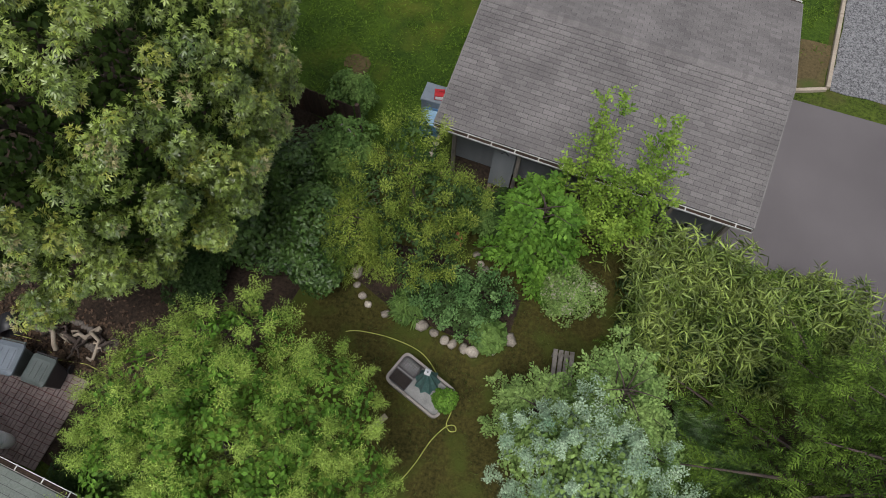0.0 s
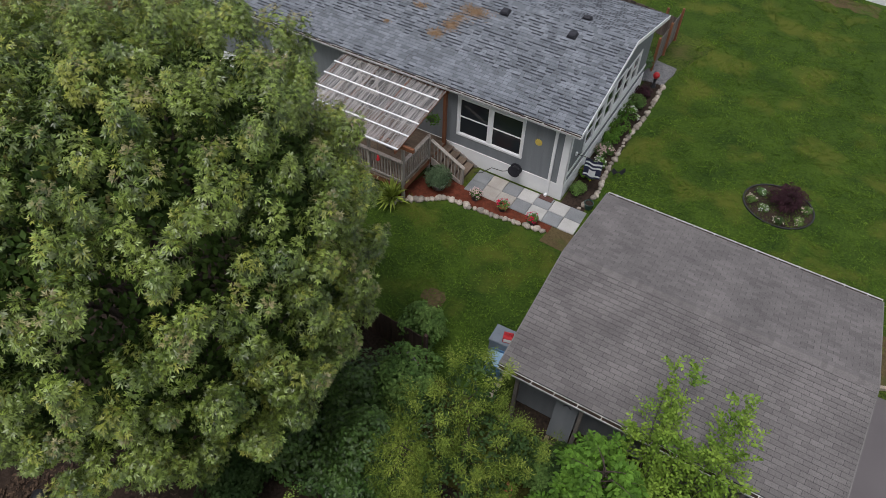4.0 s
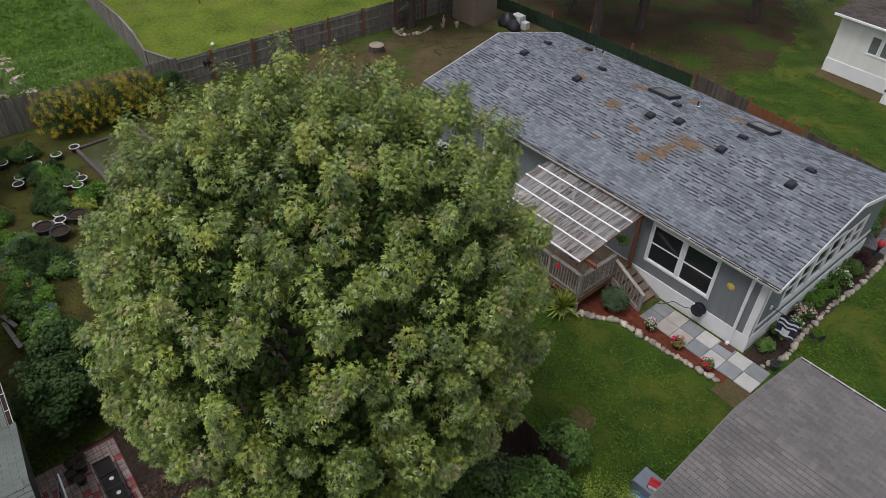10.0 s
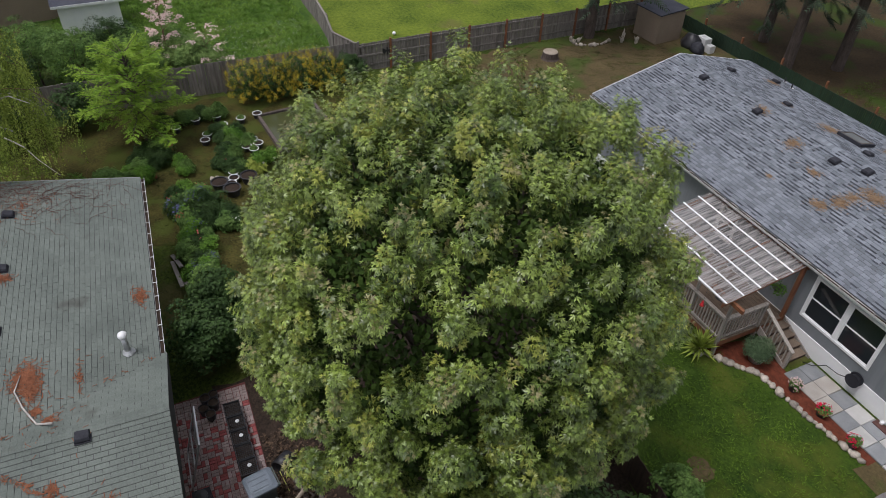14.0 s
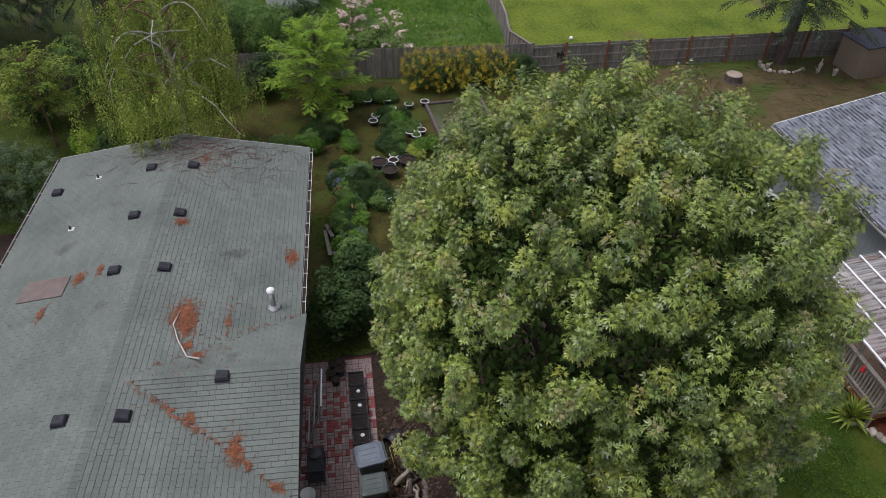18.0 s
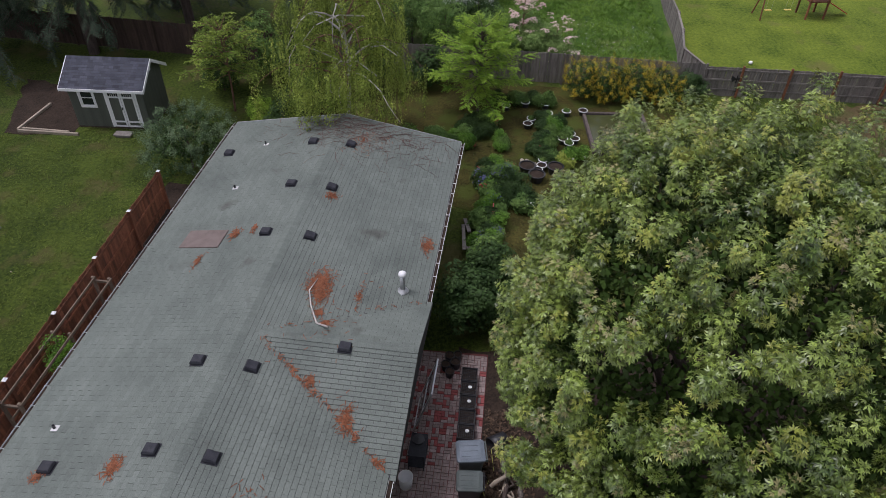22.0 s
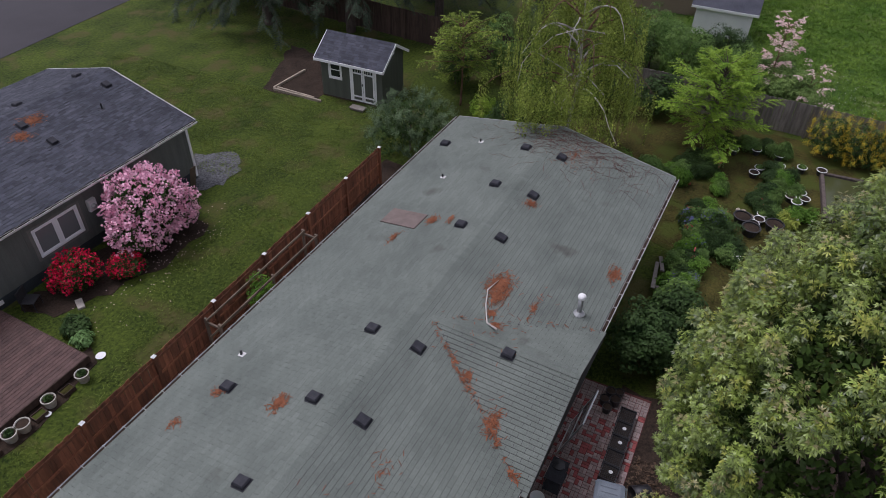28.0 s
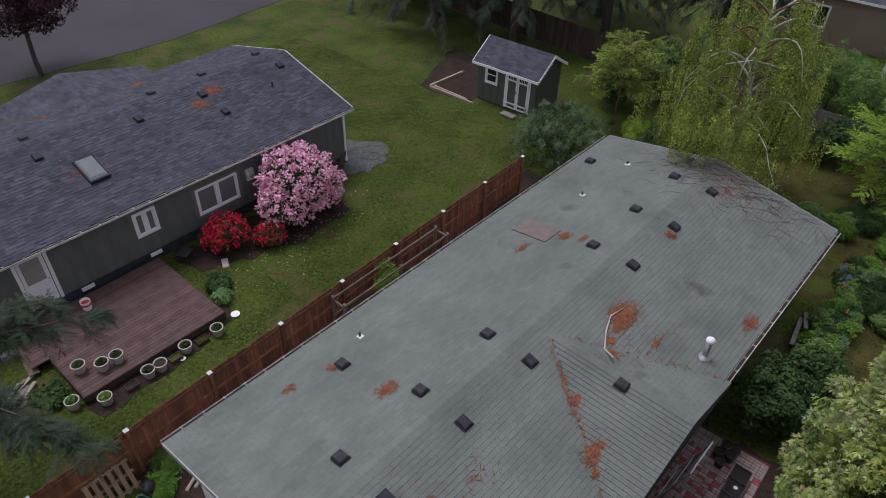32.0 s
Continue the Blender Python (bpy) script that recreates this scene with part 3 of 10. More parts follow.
def window(owner, m, w, h, cols=1, hung=True, frame_w=0.09, mat=WHITE, pane=PANE, bars=0, depth=0.09):
    """A window in a wall; m: pose of its lower left corner, x along the wall, y out of it is minus. Each sash has its own pane."""
    b = Build()
    for x0, z0, x1, z1 in ((-frame_w, -frame_w, w + frame_w, 0), (-frame_w, h, w + frame_w, h + frame_w), (-frame_w, 0, 0, h), (w, 0, w + frame_w, h)):
        b.box(x0, -0.03, z0, x1, depth, z1)
    cw = w / cols
    for i in range(1, cols):
        b.box(i * cw - 0.07, -0.028, 0, i * cw + 0.07, depth, h)
    win = part("window", b, mat, owner, m=m, bevel=0.004)
    for i in range(cols):
        x0, x1 = i * cw + (0.07 if i else 0), (i + 1) * cw - (0.07 if i < cols - 1 else 0)
        s = Build()
        s.box(x0, 0.0, 0, x0 + 0.035, 0.05, h).box(x1 - 0.035, 0.0, 0, x1, 0.05, h).box(x0 + 0.035, 0, 0, x1 - 0.035, 0.05, 0.04).box(x0 + 0.035, 0, h - 0.035, x1 - 0.035, 0.05, h)
        if hung:
            s.box(x0 + 0.035, -0.006, h / 2 - 0.02, x1 - 0.035, 0.05, h / 2 + 0.02)
        part("window_frame", s, mat, win)
        if hung:
            part("pane", Build().box(x0 + 0.03, 0.025, 0.03, x1 - 0.03, 0.035, h / 2), pane, win)
            part("pane", Build().box(x0 + 0.03, 0.020, h / 2, x1 - 0.03, 0.030, h - 0.03), pane, win)
        else:
            part("pane", Build().box(x0 + 0.03, 0.025, 0.03, x1 - 0.03, 0.035, h - 0.03), pane, win)
    return win


def battens(b, x0, x1, z0, z1, y, gap, skip=()):
    """Grooves of panel siding as thin raised strips."""
    x = x0 + gap / 2
    while x < x1:
        if not any(a - 0.1 < x < c + 0.1 for a, c in skip):
            b.box(x, y - 0.006, z0, x + 0.02, y, z1)
        x += gap


# ---- the grey manufactured house ----
GX0, GX1, GYN, GYF = -21.35, -5.08, 17.72, 26.05
gh = thing("grey_house", "grey-sided manufactured house with blue-grey shingle roof and white skirting", "house", pose(0, 21.9, 0))
yn, yf = GYN - 21.9, GYF - 21.9
front_holes = [(-9.31, -6.84, 1.23, 2.73), (-13.6, -12.9, 1.55, 2.70), (-17.8, -16.6, 1.5, 2.6)]
wall_front = part("wall_front", wall_with_holes(Build(), GX0, GX1, 0.68, 3.2, yn, yn + 0.14, front_holes), SID_GREY, gh, "grey vertical panel siding")
s = Build()
battens(s, GX0, GX1, 0.68, 3.1, yn, 0.41, [(h[0], h[1]) for h in front_holes])
part("siding_strip", s, SID_GREY, wall_front)["kind"] = "stuff"
end_holes = [(-2.62, -1.05, 1.28, 2.36), (-0.85, 0.95, 1.28, 2.50), (1.15, 2.75, 1.28, 2.36)]
turn_end = pose(GX1, 0, 0, 0, 0, 90)
gable = Build().add([(GX1, yn + 0.14, 3.2), (GX1, yf, 3.2), (GX1, 0, 4.25), (GX1 - 0.14, yn + 0.14, 3.2), (GX1 - 0.14, yf, 3.2), (GX1 - 0.14, 0, 4.25)], [(0, 1, 2), (5, 4, 3), (0, 2, 5, 3), (1, 4, 5, 2), (0, 3, 4, 1)])
wall_with_holes(gable, yn + 0.14, yf, 0.68, 3.2, 0, 0.14, end_holes, turn_end)
wall_end = part("wall_end", gable, SID_GREY, gh)
part("wall_back", Build().box(GX0, yf - 0.14, 0.68, GX1 - 0.14, yf, 3.2), SID_GREY, gh)
part("wall_far_end", Build().box(GX0, yn + 0.14, 0.68, GX0 + 0.14, yf - 0.14, 3.25), SID_GREY, gh)
sk = Build().box(GX0 - 0.02, yn - 0.03, 0, GX1 + 0.03, yn + 0.05, 0.68).box(GX1 - 0.05, yn + 0.05, 0, GX1 + 0.03, yf, 0.68).box(GX0 - 0.02, yf - 0.05, 0, GX1 - 0.05, yf + 0.02, 0.68).box(GX0 - 0.02, yn + 0.05, 0, GX0 + 0.06, yf - 0.05, 0.68)
part("skirting", sk, WHITE, gh, "white painted skirting")
part("floor_inside", Build().box(GX0 + 0.15, yn + 0.15, 0.6, GX1 - 0.15, yf - 0.15, 0.66), WOOD_DARK, gh)
window(gh, pose(-9.31, yn, 1.23), 2.47, 1.50, cols=2)
window(gh, pose(-13.6, yn, 1.55), 0.70, 1.15, cols=1)
window(gh, pose(-17.8, yn, 1.5), 1.2, 1.1, cols=2, hung=False)
for a, c, z0, z1 in end_holes:
    window(gh, turn_end @ pose(a, 0, z0), c - a, z1 - z0, cols=2, hung=True, frame_w=0.1)
for x0, x1, y0, y1 in ((GX1 - 0.24, GX1 + 0.02, yn - 0.022, yn - 0.002), (GX1 + 0.002, GX1 + 0.022, yn - 0.022, yn + 0.16)):
    part("corner_board", Build().box(x0, y0, 0.68, x1, y1, 3.15), WHITE, gh, "white corner trim")
part("belt_board", Build().box(GX1 + 0.002, yn + 0.18, 0.98, GX1 + 0.025, yf, 1.12), WHITE, gh)
spout = Build().box(-5.64, yn - 0.10, 0.15, -5.54, yn - 0.03, 3.0).box(-5.64, yn - 0.22, 0.03, -5.54, yn - 0.03, 0.15)
part("downspout", spout, WHITE, gh, "white downspout", bevel=0.008)
b = Build().lathe([(0.0, 0), (0.12, 0.0), (0.13, 0.015), (0.10, 0.03), (0.085, 0.02), (0.05, 0.03), (0.0, 0.045)], 20)
for i in range(12):
    a = 2 * math.pi * i / 12
    b.add([(0.12 * math.cos(a - 0.12), 0.12 * math.sin(a - 0.12), 0.005), (0.12 * math.cos(a + 0.12), 0.12 * math.sin(a + 0.12), 0.005), (0.165 * math.cos(a), 0.165 * math.sin(a), 0.008)], [(0, 1, 2)])
GOLD = material("yellow_enamel", (0.62, 0.45, 0.08), (0.78, 0.60, 0.16), 8, 60, 0.4, 0.1)
part("sun_ornament", b, GOLD, gh, "small yellow sun-shaped wall ornament", m=pose(-6.21, yn - 0.005, 2.13, 90))
groof = gable_roof(gh, -21.6, -4.72, 4.45, 3.25, 4.35, (SH_BLUE, SH_BLUE_ONE), 0.145, 0.23, uneven=0.45, picked=((5.5, 14.5, 0.3, 3.2), None), seed=11, shadow_strips=0.46)
gutter(gh, -21.6, -4.72, -4.46, 3.22, -1)
gp = math.atan2(1.10, 4.45)
gslope = lambda x, y: 4.35 - abs(y) * 1.10 / 4.45
for x, y in ((-19.98, 23.46), (-19.5, 21.42), (-16.4, 21.38), (-16.65, 23.31), (-19.06, 25.35), (-12.64, 23.06), (-12.65, 21.32), (-11.61, 21.67), (-9.6, 22.84), (-9.56, 21.32), (-6.88, 22.63), (-6.87, 21.25)):
    box_vent(groof, x, y - 21.9, gslope(x, y - 21.9) + 0.012, gp if y < 21.9 else -gp)
for x, y in ((-18.52, 25.75), (-19.2, 26.1), (-12.39, 24.24)):
    pipe_vent(groof, x, y - 21.9, gslope(x, y - 21.9), -gp)
for x, y in ((-13.7, 23.75), (-9.85, 25.0)):
    at = pose(x, y - 21.9, gslope(x, y - 21.9) + 0.01, -math.degrees(gp)) @ Matrix.Diagonal((0.84, 1.05, 1, 1))
    k = Build().box(-0.62, -0.45, 0, -0.54, 0.45, 0.12).box(0.54, -0.45, 0, 0.62, 0.45, 0.12).box(-0.54, -0.45, 0, 0.54, -0.37, 0.12).box(-0.54, 0.37, 0, 0.54, 0.45, 0.12)
    sl = part("skylight", k, VENT, groof, "dark-framed roof skylight", m=at, bevel=0.006)
    part("pane", Build().box(-0.54, -0.37, 0.09, 0.54, 0.37, 0.11), PANE_DIM, sl)
    part("inner_frame", Build().box(-0.54, -0.37, 0.11, -0.49, 0.37, 0.125).box(0.49, -0.37, 0.11, 0.54, 0.37, 0.125).box(-0.49, 0.32, 0.11, 0.49, 0.37, 0.125).box(-0.49, -0.37, 0.11, 0.49, -0.32, 0.125), STONE_DARK, sl)
nd = [(-14.19, 20.99, .4, .4, 1.0), (-14.55, 23.38, .55, .5, 1.3), (-12.78, 24.54, .3, .4, .8), (-11.88, 25.6, .35, .3, .5), (-10.86, 24.74, .45, .4, 1.0), (-10.62, 20.9, .75, .4, 1.8), (-11.06, 19.94, .4, .4, 1.2), (-11.37, 19.39, .4, .3, .9),
      (-12.62, 20.4, .45, .2, .5), (-18.98, 25.0, .45, .3, .6), (-16.37, 21.6, .4, .3, .6), (-16.69, 23.32, .3, .3, .4), (-13.37, 19.2, .2, .15, .15), (-11.0, 20.4, .3, .3, .5)]
nb = drift("needles", [(x, y - 21.9, rx, ry, s_) for x, y, rx, ry, s_ in nd], gslope, NEEDLES_TAN, 3, "", 210, 0.075, 0.009)
ob = part("fallen_needles", nb, NEEDLES_TAN, m=pose(0, 21.9, 0))
tagged(ob, "tan drifts of fallen pine needles on the shingles", "pine needles", kind="stuff")

# ---- the garage ----
ga = thing("garage", "garage with weathered grey-brown shingle roof and open lean-to side", "garage", pose(0.8, 12.6, 0))
garoof = gable_roof(ga, -4.0, 4.02, 3.62, 2.45, 3.22, (SH_BROWN, SH_BROWN_ONE), 0.135, 0.305, picked=((1.0, 6.5, 0.05, 2.4), None), seed=21, trim=TRIM_DARK)
gutter(ga, -4.0, 4.02, -3.63, 2.43, -1)
gutter(ga, -4.0, 4.02, 3.63, 2.43, 1)
w = Build()
wall_with_holes(w, -3.7, 3.75, 0, 2.5, -2.95, -2.85, [(-0.6, 0.5, 0, 2.0)])
part("wall_side", w, SID_GREY, ga, "grey painted plank wall")
s = Build()
battens(s, -3.7, 3.75, 0, 2.4, -2.95, 0.2, [(-0.6, 0.5)])
part("plank_strip", s, SID_GREY, ga)["kind"] = "stuff"
part("wall_end", Build().box(-3.7, -2.85, 0, -3.58, 3.3, 2.5).add([(-3.7, -2.85, 2.5), (-3.7, 3.3, 2.5), (-3.7, 0, 3.1), (-3.58, -2.85, 2.5), (-3.58, 3.3, 2.5), (-3.58, 0, 3.1)], [(0, 2, 1), (3, 4, 5), (0, 3, 5, 2), (1, 2, 5, 4)]), SID_GREY, ga)
part("wall_drive", Build().box(3.63, -2.85, 0, 3.75, 3.3, 2.5).add([(3.75, -2.85, 2.5), (3.75, 3.3, 2.5), (3.75, 0, 3.1), (3.63, -2.85, 2.5), (3.63, 3.3, 2.5), (3.63, 0, 3.1)], [(0, 1, 2), (3, 5, 4), (0, 2, 5, 3), (1, 4, 5, 2)]), SID_GREY, ga)
part("wall_back", Build().box(-3.7, 3.3, 0, 3.75, 3.42, 2.5), SID_GREY, ga)
for x in (-3.5, -1.75, -0.7, 0.6, 2.2, 3.6):
    part("lean_to_post", Build().box(x - 0.05, -3.5, 0, x + 0.05, -3.4, 2.32), WOOD_GREY, ga)
part("garage_floor", Build().box(-3.58, -2.84, 0, 3.62, 3.3, 0.03), SLAB_GREY, ga)

# ---- the green-roofed house ----
vh = thing("green_roofed_house", "long manufactured house with weathered green-grey shingle roof", "house", pose(-13.2, -5.85, 0, 0, 0, -3))
VP = math.atan2(0.8, 4.45)
gable_c, gable_near, gable_far = 1.42, 4.75, -1.05

vroof = gable_roof(vh, -9.75, 10.0, 4.45, 3.0, 3.8, (SH_GREEN, SH_GREEN_ONE), 0.135, 0.305, picked=((9.0, 16.0, 3.0, 4.5), (6.0, 12.5, 2.6, 4.5)), seed=31, trim=TRIM_GREY, joint=0.006)
part("wall_left", Build().box(-9.4, -4.15, 0, 9.6, -4.0, 3.0), SID_PALE, vh)
part("wall_right", Build().box(-9.4, 4.0, 0, 9.6, 4.15, 3.0), SID_PALE, vh)
for x in (-9.4, 9.46):
    part("wall_end", Build().box(x, -4.0, 0, x + 0.14, 4.0, 3.0).add([(x, -4.0, 3), (x, 4.0, 3), (x, 0, 3.7), (x + 0.14, -4.0, 3), (x + 0.14, 4.0, 3), (x + 0.14, 0, 3.7)], [(0, 2, 1), (3, 4, 5), (0, 3, 5, 2), (1, 2, 5, 4)]), SID_PALE, vh)
gutter(vh, -9.75, 10.0, -4.46, 2.97, -1, TRIM_GREY)
gutter(vh, -9.75, 10.0, 4.46, 2.97, 1, WHITE_OLD)
# the low cross gable over the entrance: two slopes that die into the main roof
RZ = 3.72
zm = lambda y: 3.8 - abs(y) * 0.8 / 4.45
ye2 = 4.62
b = Build()
top_y = (3.8 - RZ) / (0.8 / 4.45)
P0, P1 = (gable_c, top_y, RZ + 0.006), (gable_c, ye2, RZ + 0.006)
N1, F1 = (gable_near, ye2, zm(ye2) + 0.006), (gable_far, ye2, zm(ye2) + 0.006)
b.add([P0, P1, N1, F1, (gable_c, ye2, 2.9), (gable_near, ye2, 2.86), (gable_far, ye2, 2.86)], [(0, 2, 1), (0, 1, 3), (1, 2, 5, 4), (3, 1, 4, 6)])
dorm = part("cross_gable", b, UNDERLAY, vh, "low cross gable over the entrance side")


def gable_courses(owner, side, seed):
    """Courses parallel to the gable's own ridge, cut off along the valley."""
    rng = random.Random(seed)
    jb = Build()
    foot = Vector(N1 if side > 0 else F1)
    p0, p1 = Vector(P0), Vector(P1)
    run = abs(foot.x - gable_c)
    drop = RZ + 0.006 - foot.z
    L = math.hypot(run, drop)
    rows = int(L / 0.135)
    for r in range(rows + 1):
        s0, s1 = r * 0.135, min((r + 1) * 0.135 - 0.010, L)
        x_a, z_a = gable_c + side * run * s0 / L, p0.z - drop * s0 / L
        x_b, z_b = gable_c + side * run * s1 / L, p0.z - drop * s1 / L
        y_lo = p0.y + (foot.y - p0.y) * ((s0 + s1) / 2 / L)
        y = ye2
        first = 0.15 * (r % 2)
        while y > y_lo:
            w_ = 0.305 - first
            first = 0
            ya, yb = max(y - w_ + 0.009, y_lo), y
            y -= w_
            if yb - ya < 0.03:
                continue
            v = [(x_a, ya, z_a + 0.003), (x_a, yb, z_a + 0.003), (x_b, ya, z_b + 0.012), (x_b, yb, z_b + 0.012), (x_b, ya, z_b + 0.002), (x_b, yb, z_b + 0.002)]
            jb.add(v, [(0, 1, 3, 2) if side < 0 else (2, 3, 1, 0), (2, 3, 5, 4), (0, 2, 4), (1, 5, 3)])
    o = part("shingle_layer", jb, SH_GREEN, owner)
    o["kind"] = "stuff"


gable_courses(dorm, 1, 5)
gable_courses(dorm, -1, 6)
c = Build()
for i in range(int((ye2 - top_y) / 0.14)):
    y = top_y + i * 0.14
    c.add([(gable_c - 0.14, y, RZ - 0.02), (gable_c, y, RZ + 0.026), (gable_c + 0.14, y, RZ - 0.005), (gable_c - 0.14, y + 0.145, RZ - 0.014), (gable_c, y + 0.145, RZ + 0.034), (gable_c + 0.14, y + 0.145, RZ + 0.002)], [(0, 3, 4, 1), (1, 4, 5, 2), (3, 5, 4)])
part("ridge_cap", c, SH_GREEN, dorm)["kind"] = "stuff"
for x in (-7.8, -5.12, -2.55, 2.57, 5.14, 7.7):
    for y in (-0.72, 0.66):
        if (x, y) == (7.7, 0.66):
            y = 0.7
        box_vent(vroof, x, y, zm(y) + 0.012, VP if y < 0 else -VP)
box_vent(vroof, 1.62, 2.77, RZ - 0.035, 0.0)
box_vent(vroof, -7.37, -3.82, zm(3.82) + 0.012, VP)
box_vent(vroof, 5.67, -2.99, zm(2.99) + 0.012, VP)
for x, y in ((-7.87, -2.59), (-5.08, -2.73), (4.62, -3.49)):
    pipe_vent(vroof, x, y, zm(y), VP, BLACK, 0.12)
flue = part("flue_pipe", Build().lathe([(0.10, -0.05), (0.10, 0.62), (0.10, 0.62)], 16), GALV, vroof, "galvanised flue pipe with white cap", m=pose(-1.22, 3.72, zm(3.72)) @ Matrix.Diagonal((0.8, 0.8, 0.95, 1)), smooth=True)
part("cap", Build().lathe([(0.06, 0.60), (0.14, 0.63), (0.15, 0.68), (0.14, 0.73), (0.07, 0.78), (0.0, 0.79)], 16), WHITE, flue, "white domed cap", smooth=True)
part("flashing", Build().lathe([(0.22, 0.01), (0.2, 0.03), (0.11, 0.10)], 16), GALV, flue)
part("strap", Build().box(-0.28, -0.015, 0.03, 0.28, 0.015, 0.05), GALV, flue)
hatch = part("roof_patch", Build().cut_box(-0.42, -0.66, 0, 0.42, 0.66, 0.03, 0.01), material("brown_tin", (0.115, 0.085, 0.075), (0.185, 0.145, 0.13), 4, 60, 0.7, 0.3), vroof, "flat brown metal sheet lying on the shingles", m=pose(-2.33, -2.68, zm(2.68) + 0.014, math.degrees(VP), 0, -2))

# ---- the dark house across the fence ----
dh = thing("dark_house", "olive-grey manufactured house with slate-coloured shingle roof", "house", pose(-11.2, -24.28, 0, 0, 0, -3.4))
droof = gable_roof(dh, -7.4, 12.0, 4.45, 2.75, 3.9, (SH_SLATE, SH_SLATE), 0.145, 0.25, uneven=0.4, seed=41, shadow_strips=0.45)
dz = lambda y: 3.9 - abs(y) * 1.15 / 4.45
DP = math.atan2(1.15, 4.45)
dy = 4.16
hole_d = [(5.72, 6.60, 0.42, 2.42), (1.92, 2.58, 1.30, 2.14), (-1.50, 0.14, 0.98, 1.98)]
m180 = pose(0, dy, 0, 0, 0, 180)
w = Build()
wall_with_holes(w, -11.6, 7.1, 0.42, 2.75, 0, 0.14, [(-b_, -a_, z0, z1) for a_, b_, z0, z1 in hole_d], m180)
wall_d = part("wall_front", w, SID_DARK, dh, "olive-grey panel siding")
s = Build()
battens(s, -7.1, 11.6, 0.42, 2.7, dy + 0.006, 0.41, [(h[0], h[1]) for h in hole_d])
part("siding_strip", s, SID_DARK, wall_d)["kind"] = "stuff"
part("skirting", Build().box(-7.12, dy - 0.1, 0, 11.6, dy + 0.015, 0.42), material("blue_black_skirting", (0.016, 0.022, 0.027), (0.04, 0.05, 0.058), 1, 30, 0.7, 0.2), dh, "blue-black skirting")
part("wall_end", Build().box(-7.1, -4.0, 0, -6.96, dy - 0.14, 2.75).add([(-7.1, -4.0, 2.75), (-7.1, dy, 2.75), (-7.1, 0, 3.75), (-6.96, -4.0, 2.75), (-6.96, dy, 2.75), (-6.96, 0, 3.75)], [(0, 2, 1), (3, 4, 5), (0, 3, 5, 2), (1, 2, 5, 4)]), SID_DARK, dh)
part("wall_back", Build().box(-7.1, -4.12, 0, 11.6, -4.0, 2.75), SID_DARK, dh)
part("corner_board", Build().box(-7.13, dy - 0.02, 0.1, -7.02, dy + 0.03, 2.7), WHITE, dh)
gutter(dh, -7.4, 12.0, 4.46, 2.72, 1)
for i, (a_, b_, z0, z1) in enumerate(hole_d[1:]):
    window(dh, pose(b_, dy, z0, 0, 0, 180), b_ - a_, z1 - z0, cols=2, hung=False, frame_w=0.11 if i == 0 else 0.09, pane=PANE_DIM)
part("window_surround", Build().box(-1.72, dy + 0.001, 0.78, 0.36, dy + 0.012, 0.9).box(-1.72, dy + 0.001, 2.06, 0.36, dy + 0.012, 2.16).box(-1.72, dy + 0.001, 0.9, -1.58, dy + 0.012, 2.06).box(0.22, dy + 0.001, 0.9, 0.36, dy + 0.012, 2.06), material("bare_trim", (0.13, 0.13, 0.115), (0.2, 0.2, 0.18), 3, 40, 0.8, 0.2), dh)
# entrance door with a small lattice light
d = part("door", Build().box(5.74, dy - 0.06, 0.42, 6.58, dy - 0.01, 2.42), WHITE, dh, "white door with a latticed glass panel")
part("door_frame", Build().box(5.61, dy - 0.05, 0.4, 5.72, dy + 0.03, 2.52).box(6.60, dy - 0.05, 0.4, 6.71, dy + 0.03, 2.52).box(5.72, dy - 0.05, 2.42, 6.60, dy + 0.03, 2.52), WHITE, dh)
part("pane", Build().box(5.88, dy - 0.008, 1.4, 6.46, dy - 0.002, 2.3), PANE_PALE, d)
lat = Build()
for i in range(4):
    lat.box(5.88 + 0.58 * i / 3 - 0.012, dy - 0.002, 1.4, 5.88 + 0.58 * i / 3 + 0.012, dy + 0.008, 2.3).box(5.88, dy - 0.0015, 1.4 + 0.9 * i / 3 - 0.012, 6.46, dy + 0.007, 1.4 + 0.9 * i / 3 + 0.012)
part("glazing_bar", lat, TIMBER, d)
part("door_handle", Build().lathe([(0.03, 0), (0.03, 0.02), (0.015, 0.03), (0.03, 0.06), (0.0, 0.075)], 10), GOLD, d, m=pose(5.81, dy - 0.01, 1.35, -90))
for x0_, x1_ in ((2.0, 2.45), (4.6, 5.05)):
    part("skirting_vent", Build().box(x0_, dy + 0.015, 0.2, x1_, dy + 0.04, 0.36), WHITE, dh, "white skirting vent")
# electric meter box on the front wall
meter_box = part("wall_lamp", Build().box(-2.30, dy, 1.50, -1.96, dy + 0.14, 1.98), WHITE_OLD, dh, "white electric meter box", bevel=0.01)
part("meter", Build().lathe([(0.09, 0), (0.09, 0.1), (0.06, 0.12)], 14), PANE_PALE, meter_box, m=pose(-2.13, dy + 0.14, 1.72, -90))
for x, y in ((-6.5, -0.95), (-6.5, 0.8), (-3.6, -0.75), (-1.2, -0.6), (-2.65, 0.8), (-2.8, 2.1), (0.15, 0.85), (3.8, -0.6), (3.95, 0.85)):
    box_vent(droof, x, y, dz(y) + 0.012, -DP if y > 0 else DP)
pipe_vent(droof, -5.36, 1.75, dz(1.75), -DP, plate=VENT)
at = pose(2.83, 2.3, dz(2.3) + 0.01, -math.degrees(DP))
